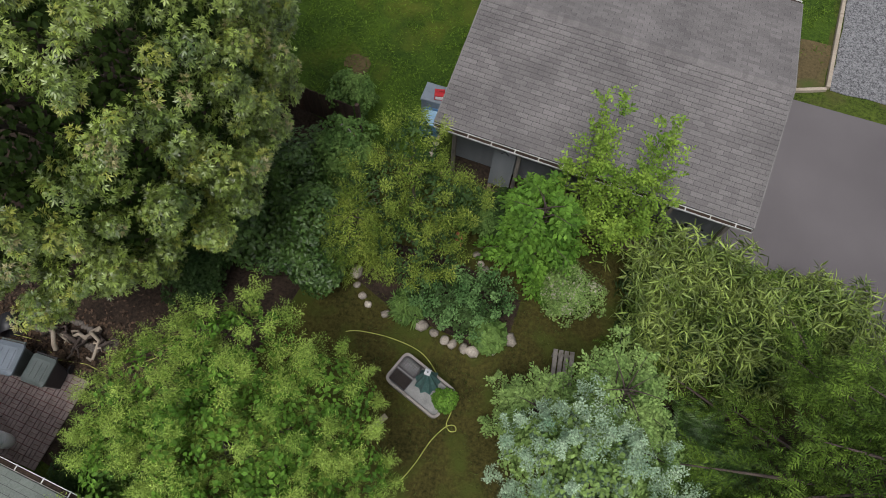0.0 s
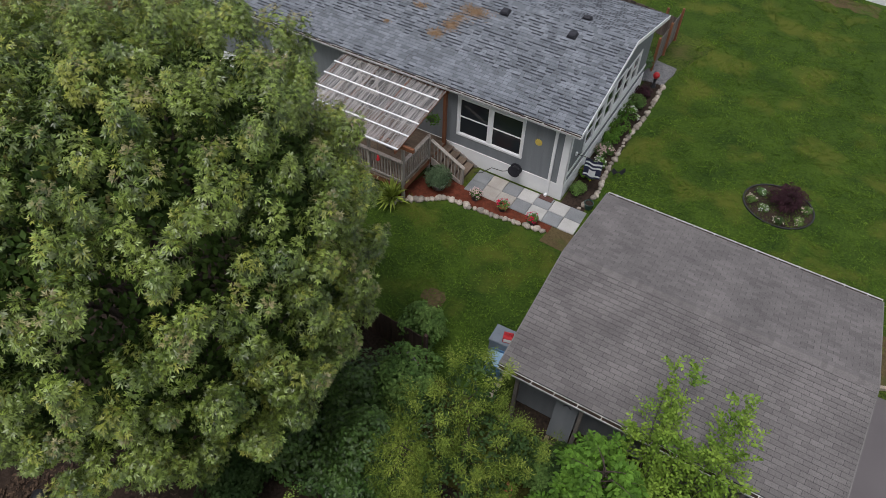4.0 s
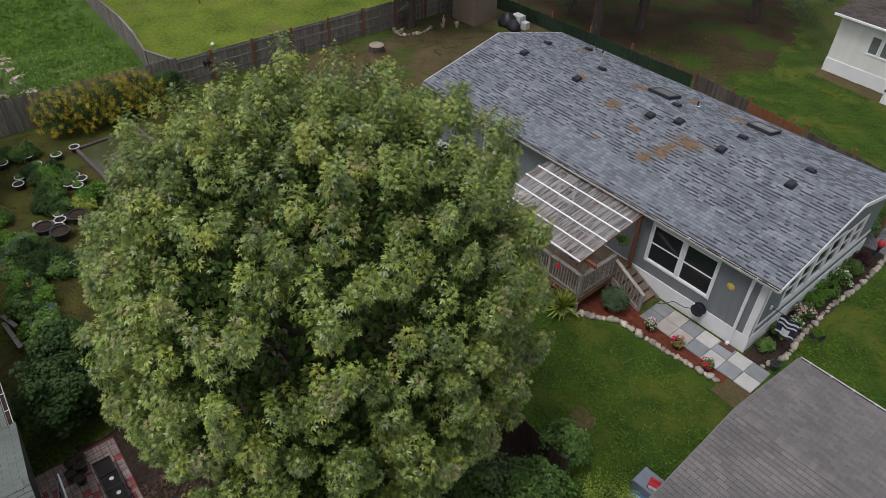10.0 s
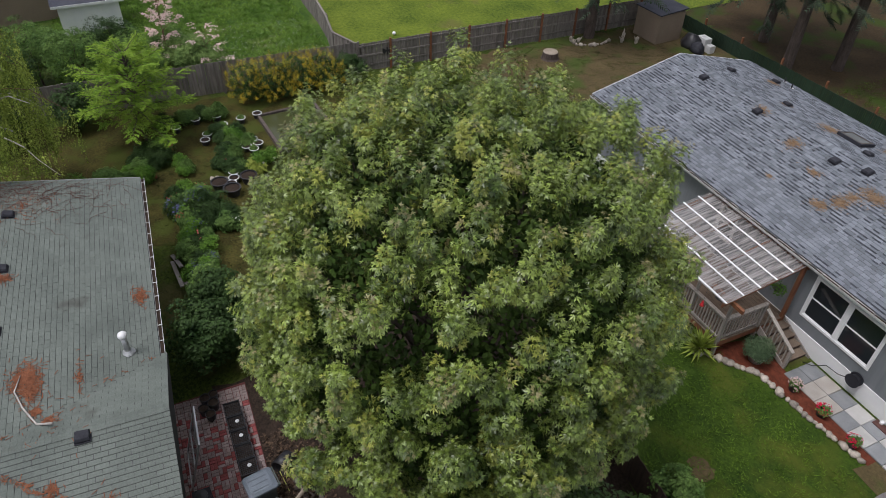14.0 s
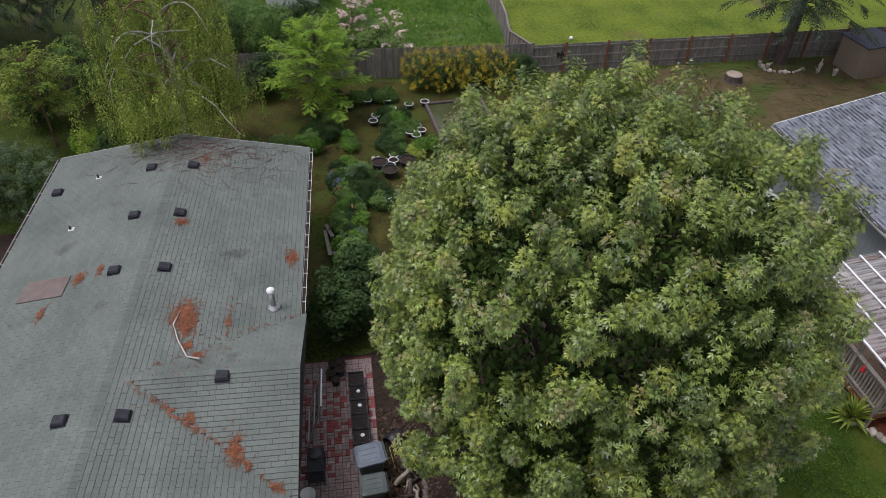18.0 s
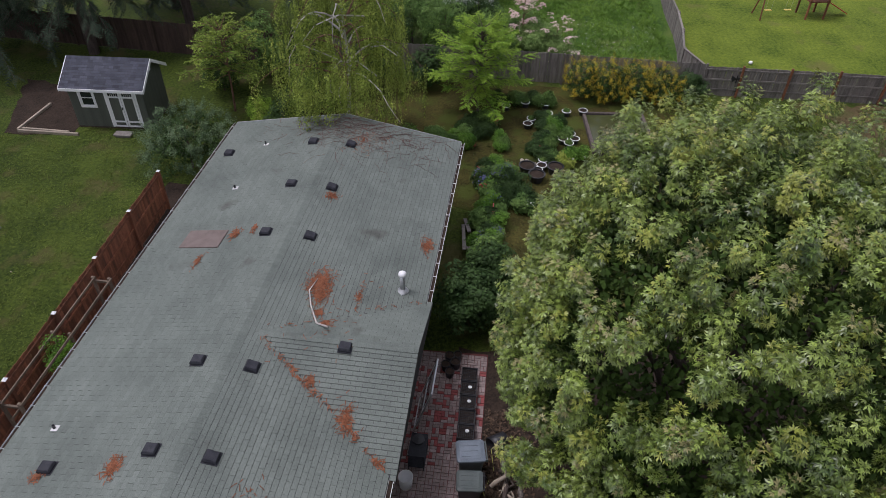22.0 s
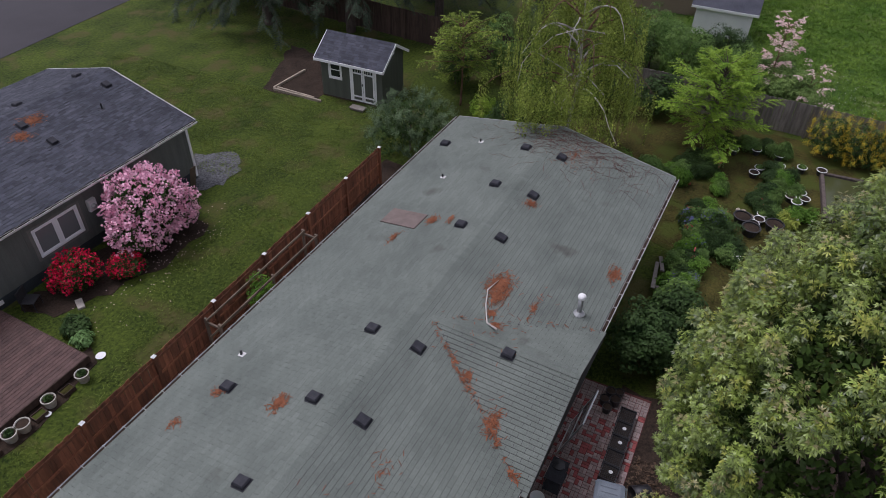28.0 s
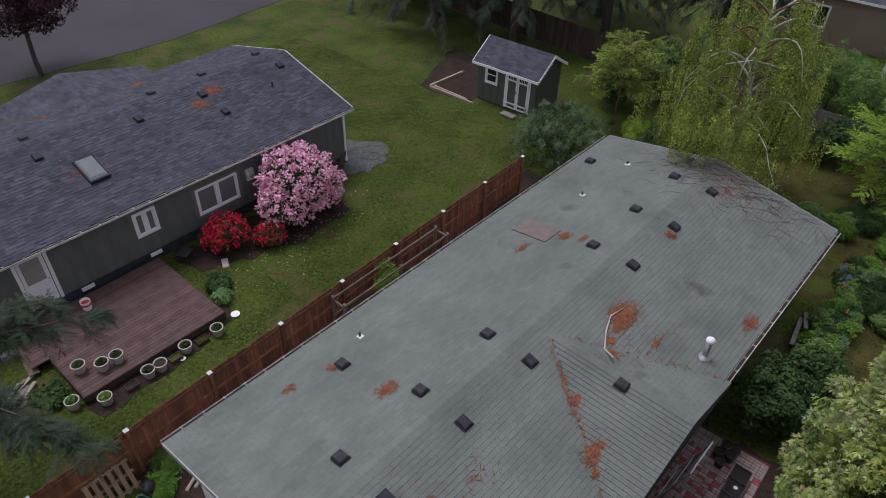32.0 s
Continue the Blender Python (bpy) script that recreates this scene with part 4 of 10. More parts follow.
sl = part("skylight", Build().box(-0.36, -0.62, 0, -0.29, 0.62, 0.14).box(0.29, -0.62, 0, 0.36, 0.62, 0.14).box(-0.29, -0.62, 0, 0.29, -0.55, 0.14).box(-0.29, 0.55, 0, 0.29, 0.62, 0.14), VENT, droof, "pale domed skylight in a dark frame", m=at)
part("dome", Build().add([(-0.33, -0.58, 0.12), (0.33, -0.58, 0.12), (0.33, 0.58, 0.12), (-0.33, 0.58, 0.12), (-0.22, -0.45, 0.19), (0.22, -0.45, 0.19), (0.22, 0.45, 0.19), (-0.22, 0.45, 0.19)], [(4, 5, 6, 7), (0, 1, 5, 4), (1, 2, 6, 5), (2, 3, 7, 6), (3, 0, 4, 7)]), material("skylight_acrylic", (0.13, 0.15, 0.155), (0.18, 0.20, 0.205), 2, 30, 0.6, 0.05, spec=0.2), sl)
# street-side gable of the dark house
b = Build()
gx, gw, gy = 0.45, 3.7, -5.4
v = [(gx, -1.4, 3.55), (gx, gy, 3.55), (gx - gw, gy, 2.72), (gx + gw, gy, 2.72), (gx - gw, -4.5, 2.76), (gx + gw, -4.5, 2.76)]
b.add(v, [(0, 1, 2, 4), (0, 5, 3, 1), (1, 3, 2)])
fg = part("street_gable", b, UNDERLAY, dh)
pg = math.atan2(0.83, gw)
lg = math.hypot(0.83, gw)
for k, (at, sgn) in enumerate(((slope_pose(gx - gw, -1.4, 2.728, (0, -1, 0), (1, 0, 0), pg), 1), (slope_pose(gx + gw, gy, 2.728, (0, 1, 0), (-1, 0, 0), pg), -1))):
    cut = (lambda y: (3.1 * (1 - y / lg), 4.0)) if sgn > 0 else (lambda y: (0, 4.0 - 3.1 * (1 - y / lg)))
    shingle_field(fg, at, 4.0, lg, 0.145, 0.32, (SH_SLATE, SH_SLATE), cut, None, 51 + k, 0.4)
part("wall_street", Build().box(gx - gw + 0.3, gy + 0.3, 0, gx + gw - 0.3, -4.13, 2.70), SID_DARK, dh)
dn = [(-3.1, 0.75, .5, .35, 1.0), (-2.27, 1.2, .4, .3, .8), (-1.74, -3.0, .4, .3, .6), (0.1, -1.9, .8, .15, .5), (2.9, 2.3, .9, .6, .5), (2.2, -2.9, .9, .12, .6)]
ob = part("fallen_needles", drift("n", dn, lambda x, y: dz(y), NEEDLES, 8, "", 260, 0.08, 0.010), NEEDLES, m=pose(-11.2, -24.28, 0, 0, 0, -3.4))
tagged(ob, "rust-brown drifts of pine needles on the dark shingles", "pine needles", kind="stuff")
# needles and twigs on the green roof
zg = lambda x: RZ - (RZ - zm(ye2)) * (x - gable_c) / ((gable_near if x > gable_c else gable_far) - gable_c)
vz = lambda x, y: max(zm(y), zg(x)) + 0.012 if y > 0 and gable_far < x < gable_near else zm(y) + 0.010
vn = [(-0.77, 1.45, .55, .38, 1.5), (-0.3, 1.55, .5, .3, .6), (0.36, 1.7, .16, .16, .22), (0.7, 2.0, .16, .16, .15), (2.6, 2.1, .26, .16, .14), (3.45, 3.2, .5, .24, .42),
      (5.59, -1.43, .33, .26, .4), (-1.3, -2.45, .3, .12, .14), (-2.5, -1.75, .28, .2, .25), (-2.75, -1.2, .3, .1, .1), (-4.7, 0.75, .22, .22, .25), (-3.38, 4.1, .45, .22, .4), (7.07, -3.42, .2, .15, .08), (5.9, -3.1, .25, .2, .12), (5.9, 1.7, .6, .4, .06), (-0.6, 2.6, .7, .10, .10), (0.8, 2.2, 2.5, 1.5, .10), (7.2, 1.4, 1.5, 1.2, .06), (-8.3, 1.0, 1.2, 1.0, .25)]
# the thin trail along the valley of the cross gable
vrng = random.Random(12)
for i in range(120):
    q = vrng.random() ** 0.8
    vn.append((1.55 + 2.95 * q + vrng.gauss(0, 0.03), 0.5 + 3.85 * q + vrng.gauss(0, 0.04), 0.05 + 0.10 * vrng.random(), 0.05 + 0.06 * vrng.random(), 0.002 + 0.010 * vrng.random() ** 2 * (0.4 + q)))
for i in range(22):
    q = vrng.random()
    vn.append((1.25 - 2.2 * q, 0.7 + 3.6 * q, 0.12, 0.05, 0.0045))
ob = part("fallen_needles", drift("n", vn, vz, NEEDLES, 9, "", 420, 0.08, 0.008), NEEDLES, m=pose(-13.2, -5.85, 0, 0, 0, -3))
tagged(ob, "rust-red drifts of pine needles on the green roof", "pine needles", kind="stuff")
rng = random.Random(77)
tw = Build()
for i in range(260):
    x, y = -9.5 + abs(rng.gauss(0, 1.0)), rng.gauss(0.7, 1.5)
    if abs(y) > 4.2:
        continue
    a = rng.uniform(0, 6.28)
    l = rng.uniform(0.3, 1.1)
    pts = []
    for j in range(5):
        px, py = x + math.cos(a) * l * j / 4, y + math.sin(a) * l * j / 4
        a += rng.uniform(-0.3, 0.3)
        pts.append((px, py, 3.8 - abs(py) * 0.8 / 4.45 + 0.025 + 0.03 * rng.random()))
    tw.tube(pts, [0.006, 0.006, 0.005, 0.004, 0.003], 4, caps=False)
ob = part("fallen_twigs", tw, TWIG, m=pose(-13.2, -5.85, 0, 0, 0, -3))
tagged(ob, "bare brown fallen birch twigs at the end of the roof", "twigs", kind="stuff")
st = Build()
st.tube([(-0.85, 1.35, zm(1.35) + 0.06), (-0.35, 1.25, zm(1.25) + 0.05), (0.2, 1.45, zm(1.45) + 0.05), (0.75, 1.75, zm(1.75) + 0.05), (1.05, 2.15, RZ + 0.05)], [0.012, 0.02, 0.022, 0.024, 0.028], 6)
ob = part("bare_branch", st, BARK_PALE, m=pose(-13.2, -5.85, 0, 0, 0, -3), smooth=True)
tagged(ob, "bleached bent branch lying on the green shingles", "branch")


# ---- plants ----
def leaf_stuff(name, dark, light, clump_dark=None, scale=1.3, vary=0.3, rough=0.55, leaf=0.18, spots=None, spot_scale=0.9, spot_cut=0.62, spec=0.12):
    return material(name, dark, light, scale, 18, rough, 0.0, vary=vary, island=True, leaf=leaf, fine_mix=0.35, spots=spots, spot_scale=spot_scale, spot_cut=spot_cut, spec=spec)


L_MAPLE = leaf_stuff("maple_leaf", (0.042, 0.084, 0.014), (0.270, 0.350, 0.064), rough=0.38, vary=0.60, spec=0.6, leaf=0.10)
# darker copy of the maple leaf: crown shade put into the colour
L_MAPLE_SHADE = leaf_stuff("shade_painted_maple_leaf", (0.016, 0.036, 0.006), (0.052, 0.088, 0.016), vary=0.4, leaf=0.05)
L_MAPLE_TIP = leaf_stuff("maple_tip_leaf", (0.17, 0.16, 0.06), (0.36, 0.32, 0.14), rough=0.4, spec=0.45, vary=0.35, leaf=0.12)
L_MAPLE_YELLOW = leaf_stuff("yellow_maple_leaf", (0.170, 0.215, 0.030), (0.420, 0.440, 0.090), rough=0.4, spec=0.45, vary=0.35, leaf=0.12)
L_FEATHER = leaf_stuff("feathery_leaf", (0.062, 0.110, 0.015), (0.265, 0.340, 0.058), vary=0.5)
L_WILLOW = leaf_stuff("curly_willow_leaf", (0.125, 0.220, 0.034), (0.410, 0.540, 0.115), vary=0.46)
L_SILVER = leaf_stuff("silver_leaf", (0.150, 0.255, 0.150), (0.450, 0.575, 0.390), vary=0.36)
L_GREYGREEN = leaf_stuff("grey_green_leaf", (0.095, 0.175, 0.045), (0.280, 0.400, 0.120), vary=0.38)
L_YELLOW = leaf_stuff("yellow_green_leaf", (0.150, 0.215, 0.035), (0.420, 0.480, 0.095), vary=0.38)
L_FRESH = leaf_stuff("fresh_green_leaf", (0.042, 0.110, 0.013), (0.145, 0.275, 0.036), vary=0.45)
L_SAPLING = leaf_stuff("sapling_leaf", (0.080, 0.165, 0.020), (0.260, 0.375, 0.058), vary=0.42)
L_LIME = leaf_stuff("lime_green_leaf", (0.105, 0.215, 0.020), (0.290, 0.430, 0.050), vary=0.32)
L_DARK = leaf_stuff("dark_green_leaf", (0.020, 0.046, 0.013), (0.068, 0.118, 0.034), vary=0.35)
L_LAUREL = leaf_stuff("laurel_leaf", (0.028, 0.070, 0.014), (0.110, 0.195, 0.042), vary=0.45, spec=0.4, rough=0.4)
L_MID = leaf_stuff("green_leaf", (0.050, 0.112, 0.026), (0.165, 0.260, 0.066), vary=0.38)
L_BLUE = leaf_stuff("blue_green_leaf", (0.048, 0.120, 0.036), (0.180, 0.305, 0.105), vary=0.4)
L_OLIVE = leaf_stuff("olive_grey_leaf", (0.048, 0.085, 0.040), (0.160, 0.222, 0.118), vary=0.4)
L_BAMBOO = leaf_stuff("bamboo_leaf", (0.066, 0.118, 0.018), (0.335, 0.425, 0.105), vary=0.58, spec=0.4, rough=0.4)
L_CEDAR = leaf_stuff("cedar_frond", (0.014, 0.038, 0.004), (0.135, 0.215, 0.030), vary=0.6)
L_CONIFER = leaf_stuff("conifer_needle", (0.022, 0.036, 0.022), (0.070, 0.098, 0.060), vary=0.35)
L_SPRUCE = leaf_stuff("spruce_needle", (0.022, 0.036, 0.020), (0.075, 0.105, 0.060), vary=0.3)
L_PURPLE = leaf_stuff("purple_leaf", (0.024, 0.010, 0.014), (0.080, 0.032, 0.042), vary=0.35)
L_CREAM = leaf_stuff("variegated_cream_leaf", (0.22, 0.22, 0.13), (0.46, 0.45, 0.33), vary=0.2)
F_PINK = leaf_stuff("pink_blossom", (0.74, 0.30, 0.46), (0.95, 0.66, 0.76), vary=0.18, scale=5)
F_PALE = leaf_stuff("pale_pink_blossom", (0.62, 0.42, 0.40), (0.82, 0.66, 0.62), vary=0.15)
F_RED = leaf_stuff("red_blossom", (0.46, 0.005, 0.040), (0.78, 0.025, 0.095), vary=0.3, scale=5)
F_YELLOW = leaf_stuff("amber_leaf", (0.36, 0.25, 0.014), (0.62, 0.47, 0.040), vary=0.4)
F_BLUE = leaf_stuff("blue_flower", (0.07, 0.075, 0.17), (0.14, 0.15, 0.30), vary=0.2)
F_WHITE = leaf_stuff("white_flower", (0.62, 0.62, 0.58), (0.82, 0.82, 0.78), vary=0.1)

def kite(length, turn, wide=0.27, sink=-0.12):
    """One pointed lobe from the leaf's base."""
    c, n = math.cos(radians(turn)), math.sin(radians(turn))
    return [(0.12, 0, 0.02), (0.12 + length * (0.5 * c - wide * n), length * (0.5 * n + wide * c), sink * 0.3), (0.12 + length * c, length * n, sink * (1 + abs(turn) / 80)), (0.12 + length * (0.5 * c + wide * n), length * (0.5 * n - wide * c), sink * 0.3)]


def plume(pairs, wide, slim=0.03):
    """A feathered spray: a thin stem with pairs of narrow leaflets."""
    v, f = [], []
    for i in range(pairs):
        q = (i + 0.5) / pairs
        l = wide * (1.0 - 0.75 * q) * (0.6 + 0.4 * min(1, q * 4))
        for sgn in (-1, 1):
            k = len(v)
            v += [(q - slim, 0, -0.10 * q * q), (q + slim, 0, -0.10 * q * q), (q + l * 0.8, sgn * l, -0.10 * q * q - 0.06)]
            f.append((k, k + 1, k + 2) if sgn > 0 else (k + 1, k, k + 2))
    return v, f


def lobed(lobes):
    """A palmate leaf: pointed lobes that share the leaf's base."""
    v, f = [(0.10, 0, 0.02)], []
    for length, turn, wide in lobes:
        k = len(v)
        tip = kite(length, turn, wide, -0.16)
        v += tip[1:] if length > 0.5 else [tip[1], tip[2]]
        f.append((0, k + 2, k + 1, k) if length > 0.5 else (0, k + 1, k))
    return v, f


SHAPES = {
    "maple": lobed(((1.0, 0, 0.15), (0.84, 48, 0.16), (0.84, -48, 0.16), (0.46, 102, 0.2), (0.46, -102, 0.2))),
    "oval": ([(0, 0, 0), (0.5, 0.29, 0.05), (1, 0, -0.10), (0.5, -0.29, 0.05)], [(0, 2, 1), (0, 3, 2)]),
    "narrow": ([(0, 0, 0), (0.42, 0.10, 0.03), (1, 0, -0.06), (0.42, -0.10, 0.03)], [(0, 2, 1), (0, 3, 2)]),
    "blade": ([(0, 0, 0), (0.35, 0.072, 0.05), (1, 0, -0.12), (0.35, -0.072, 0.05)], [(0, 2, 1), (0, 3, 2)]),
    "strap": ([(0, 0.03, 0), (0.5, 0.04, 0.22), (1, 0, 0.10), (0.5, -0.04, 0.22), (0, -0.03, 0)], [(0, 4, 3, 1), (1, 3, 2)]),
    "petal": ([(0, 0, 0.1), (0.5, 0.42, 0.0), (1, 0, 0.12), (0.5, -0.42, 0.0)], [(0, 3, 2, 1)]),
    "frond": plume(5, 0.42, 0.07),
    "fern": plume(9, 0.30, 0.035),
    "spray": plume(8, 0.34, 0.035),
}


def unit(a):
    return a / np.maximum(np.linalg.norm(a, axis=1, keepdims=True), 1e-9)


def leaves(name, pos, way, up, size, shape, mat, parent=None, label=""):
    """One mesh of many leaves: each at pos, pointing along way, facing up."""
    verts, faces = SHAPES[shape]
    verts = np.array(verts, dtype=np.float64)
    x = unit(way)
    y = unit(np.cross(up, x))
    z = np.cross(x, y)
    size = np.broadcast_to(np.asarray(size, dtype=np.float64), (len(pos),))
    v = pos[:, None, :] + size[:, None, None] * (verts[None, :, 0, None] * x[:, None, :] + verts[None, :, 1, None] * y[:, None, :] + verts[None, :, 2, None] * z[:, None, :])
    n, k = len(pos), len(verts)
    loops = np.concatenate([np.array(f) for f in faces])
    sizes = np.array([len(f) for f in faces])
    me = bpy.data.meshes.new(name)
    me.vertices.add(n * k)
    me.vertices.foreach_set("co", v.reshape(-1).astype(np.float32))
    all_loops = (loops[None, :] + (np.arange(n) * k)[:, None]).reshape(-1).astype(np.int32)
    me.loops.add(len(all_loops))
    me.loops.foreach_set("vertex_index", all_loops)
    starts = np.concatenate([[0], np.cumsum(np.tile(sizes, n))[:-1]]).astype(np.int32)
    me.polygons.add(n * len(faces))
    me.polygons.foreach_set("loop_start", starts)
    me.materials.append(mat)
    me.update(calc_edges=True)
    ob = new(name, me)
    ob.parent = parent
    ob["kind"] = "stuff"
    if label:
        ob["label"] = label
    return ob


def shell(rng, n, radii, zmin=-1.0, lobes=0.12, freq=2.2, depth=(0.85, 1.0), seed=0, boxy=2.0):
    """Points near the surface of a lumpy ellipsoid about the origin, and their outward ways."""
    d = unit(rng.normal(size=(n * 3, 3)))
    d = d[d[:, 2] > zmin][:n]
    off = Vector((seed * 3.7 + 11, seed * 1.3 + 5, seed * 2.1))
    lump = np.array([noise.noise(Vector(p) * freq + off) for p in d])
    r = (1 + lobes * 2 * lump) * rng.uniform(depth[0], depth[1], len(d))
    r = r * (np.hypot(d[:, 0], d[:, 1]) ** boxy + np.abs(d[:, 2]) ** boxy) ** (-1 / boxy)
    p = d * r[:, None] * np.array(radii)
    return p, unit(d / np.array(radii))


def rosettes(rng, centres, axes, k, spread, droop=0.3, lift=0.5, rise=0.3):
    """k leaves round each centre, opening away from its axis."""
    n = len(centres)
    c, a = np.repeat(centres, k, 0), np.repeat(unit(axes), k, 0)
    ref = np.where(np.abs(a[:, 2:3]) < 0.9, np.array([[0, 0, 1.0]]), np.array([[1.0, 0, 0]]))
    e1 = unit(np.cross(a, ref))
    e2 = np.cross(a, e1)
    t = rng.uniform(0, 2 * math.pi, n * k)[:, None]
    u = np.sqrt(rng.uniform(0, 1, n * k))[:, None]
    out = np.cos(t) * e1 + np.sin(t) * e2
    pos = c + out * u * spread + a * rng.uniform(-rise, rise, (n * k, 1)) * spread
    way = out + a * (lift - (lift + droop) * u) + rng.normal(size=(n * k, 3)) * 0.22
    way[:, 2] -= droop * 0.5
    up = a + out * 0.2 + rng.normal(size=(n * k, 3)) * 0.28 + np.array([[0, 0, 0.8]])
    return pos, way, up


def limb(b, p0, p1, r0, r1, rng, bend=0.12, steps=5, n=6):
    p0, p1 = Vector(p0), Vector(p1)
    l = (p1 - p0).length
    pts = []
    for i in range(steps + 1):
        t = i / steps
        q = p0.lerp(p1, t)
        if 0 < i < steps:
            q += Vector(rng.normal(size=3)) * bend * l * 0.5
        q.z += bend * l * math.sin(math.pi * t) * 0.5
        pts.append(q)
    b.tube(pts, [r0 + (r1 - r0) * i / steps for i in range(steps + 1)], n, caps=False)
    return pts


def tree(name, label, x, y, r, zb, zt, mat, shape, size, big, per, k, spread, seed=1, bark=BARK, category="tree", trunk_r=0.14, lobes=0.12, droop=0.35, lift=0.4, zmin=-0.85, squash=1.0,
         bump_r=None, fill=0.35, limbs=9, depth=(0.86, 1.0), freq=2.2, trunk_at=None, turn=0.0, second=None, lumps=0, lump_r=0.5, boxy=2.0):
    """A tree or bush: tapered trunk, limbs, and a crown of leaf clusters gathered in bumps. second: (material, share) for other-coloured tufts."""
    rng = np.random.default_rng(seed)
    rz, cz = (zt - zb) / 2, (zt + zb) / 2
    t = thing(name, label, category, pose(x, y, 0, 0, 0, turn))
    radii = (r, r * squash, rz)
    bump_r = bump_r or r * 0.13
    if lumps:
        # several overlapping rounded masses instead of one, for an uneven outline
        sets, ways = [], []
        for i in range(lumps):
            q = unit(rng.normal(size=(1, 3)))[0] * rng.uniform(0.35, 1 - lump_r * 0.75)
            s_ = lump_r * rng.uniform(0.7, 1.15)
            pp, nn = shell(rng, max(6, big // lumps), (r * s_, r * squash * s_, rz * s_), zmin, lobes, freq, depth, seed + i)
            sets.append(pp + q * np.array(radii))
            ways.append(nn)
        p, nrm = np.concatenate(sets), np.concatenate(ways)
    else:
        p, nrm = shell(rng, big, radii, zmin, lobes, freq, depth, seed, boxy)
    nb = len(p)
    # each bump carries clusters on its outward half
    dd = unit(rng.normal(size=(nb * per, 3)) + np.repeat(nrm, per, 0) * 1.1)
    c = np.repeat(p, per, 0) + dd * bump_r * rng.uniform(0.55, 1.1, (nb * per, 1)) + np.array([[0, 0, cz]])
    ax = unit(dd * 0.7 + np.repeat(nrm, per, 0) * 0.4 + np.array([[0, 0, 0.55]]))
    c[:, 2] = np.maximum(c[:, 2], 0.05)
    pos, way, up = rosettes(rng, c, ax, k, spread, droop, lift)
    sz = size * rng.uniform(0.7, 1.2, len(pos))
    pos[:, 2] = np.maximum(pos[:, 2], 0.02)
    if second:
        pick = np.repeat(rng.random(len(c)) < second[1], k)
        leaves("blossom", pos[pick], way[pick], up[pick], sz[pick] * second[2], second[3], second[0], t)
        pos, way, up, sz = pos[~pick], way[~pick], up[~pick], sz[~pick]
    crown = leaves("crown", pos, way, up, sz, shape, mat, t)
    # sparser leaves inside, so that gaps show foliage and not sky
    if fill:
        q, qn = shell(rng, int(len(c) * fill), (r * 0.85, r * squash * 0.85, rz * 0.85), -1, lobes, freq, (0.55, 1.0), seed, boxy)
        q = q + np.array([[0, 0, cz]])
        q[:, 2] = np.maximum(q[:, 2], 0.05)
        pos, way, up = rosettes(rng, q, qn + np.array([[0, 0, 0.5]]), k, spread * 1.2, droop, lift)
        pos[:, 2] = np.maximum(pos[:, 2], 0.02)
        leaves("inner_leaves", pos, way, up, size * 1.15, shape, mat, t)
    b = Build()
    top = (rng.normal() * r * 0.05, rng.normal() * r * 0.05, zb + (zt - zb) * 0.8)
    base = trunk_at or (0, 0)
    limb(b, (base[0], base[1], -0.05), top, trunk_r, trunk_r * 0.25, rng, 0.02, 6, 8)
    part("trunk", b, bark, t, smooth=True)
    for i in range(limbs):
        s = p[rng.integers(nb)] * 0.88
        h = zb + (zt - zb) * rng.uniform(0.12, 0.5)
        lb = Build()
        limb(lb, (base[0] * 0.7, base[1] * 0.7, max(h * 0.8, 0.1)), (s[0], s[1], max(s[2] + cz, 0.2)), trunk_r * 0.4, trunk_r * 0.08, rng, 0.08, 5, 5)
        part("limb", lb, bark, t, smooth=True)
    return t


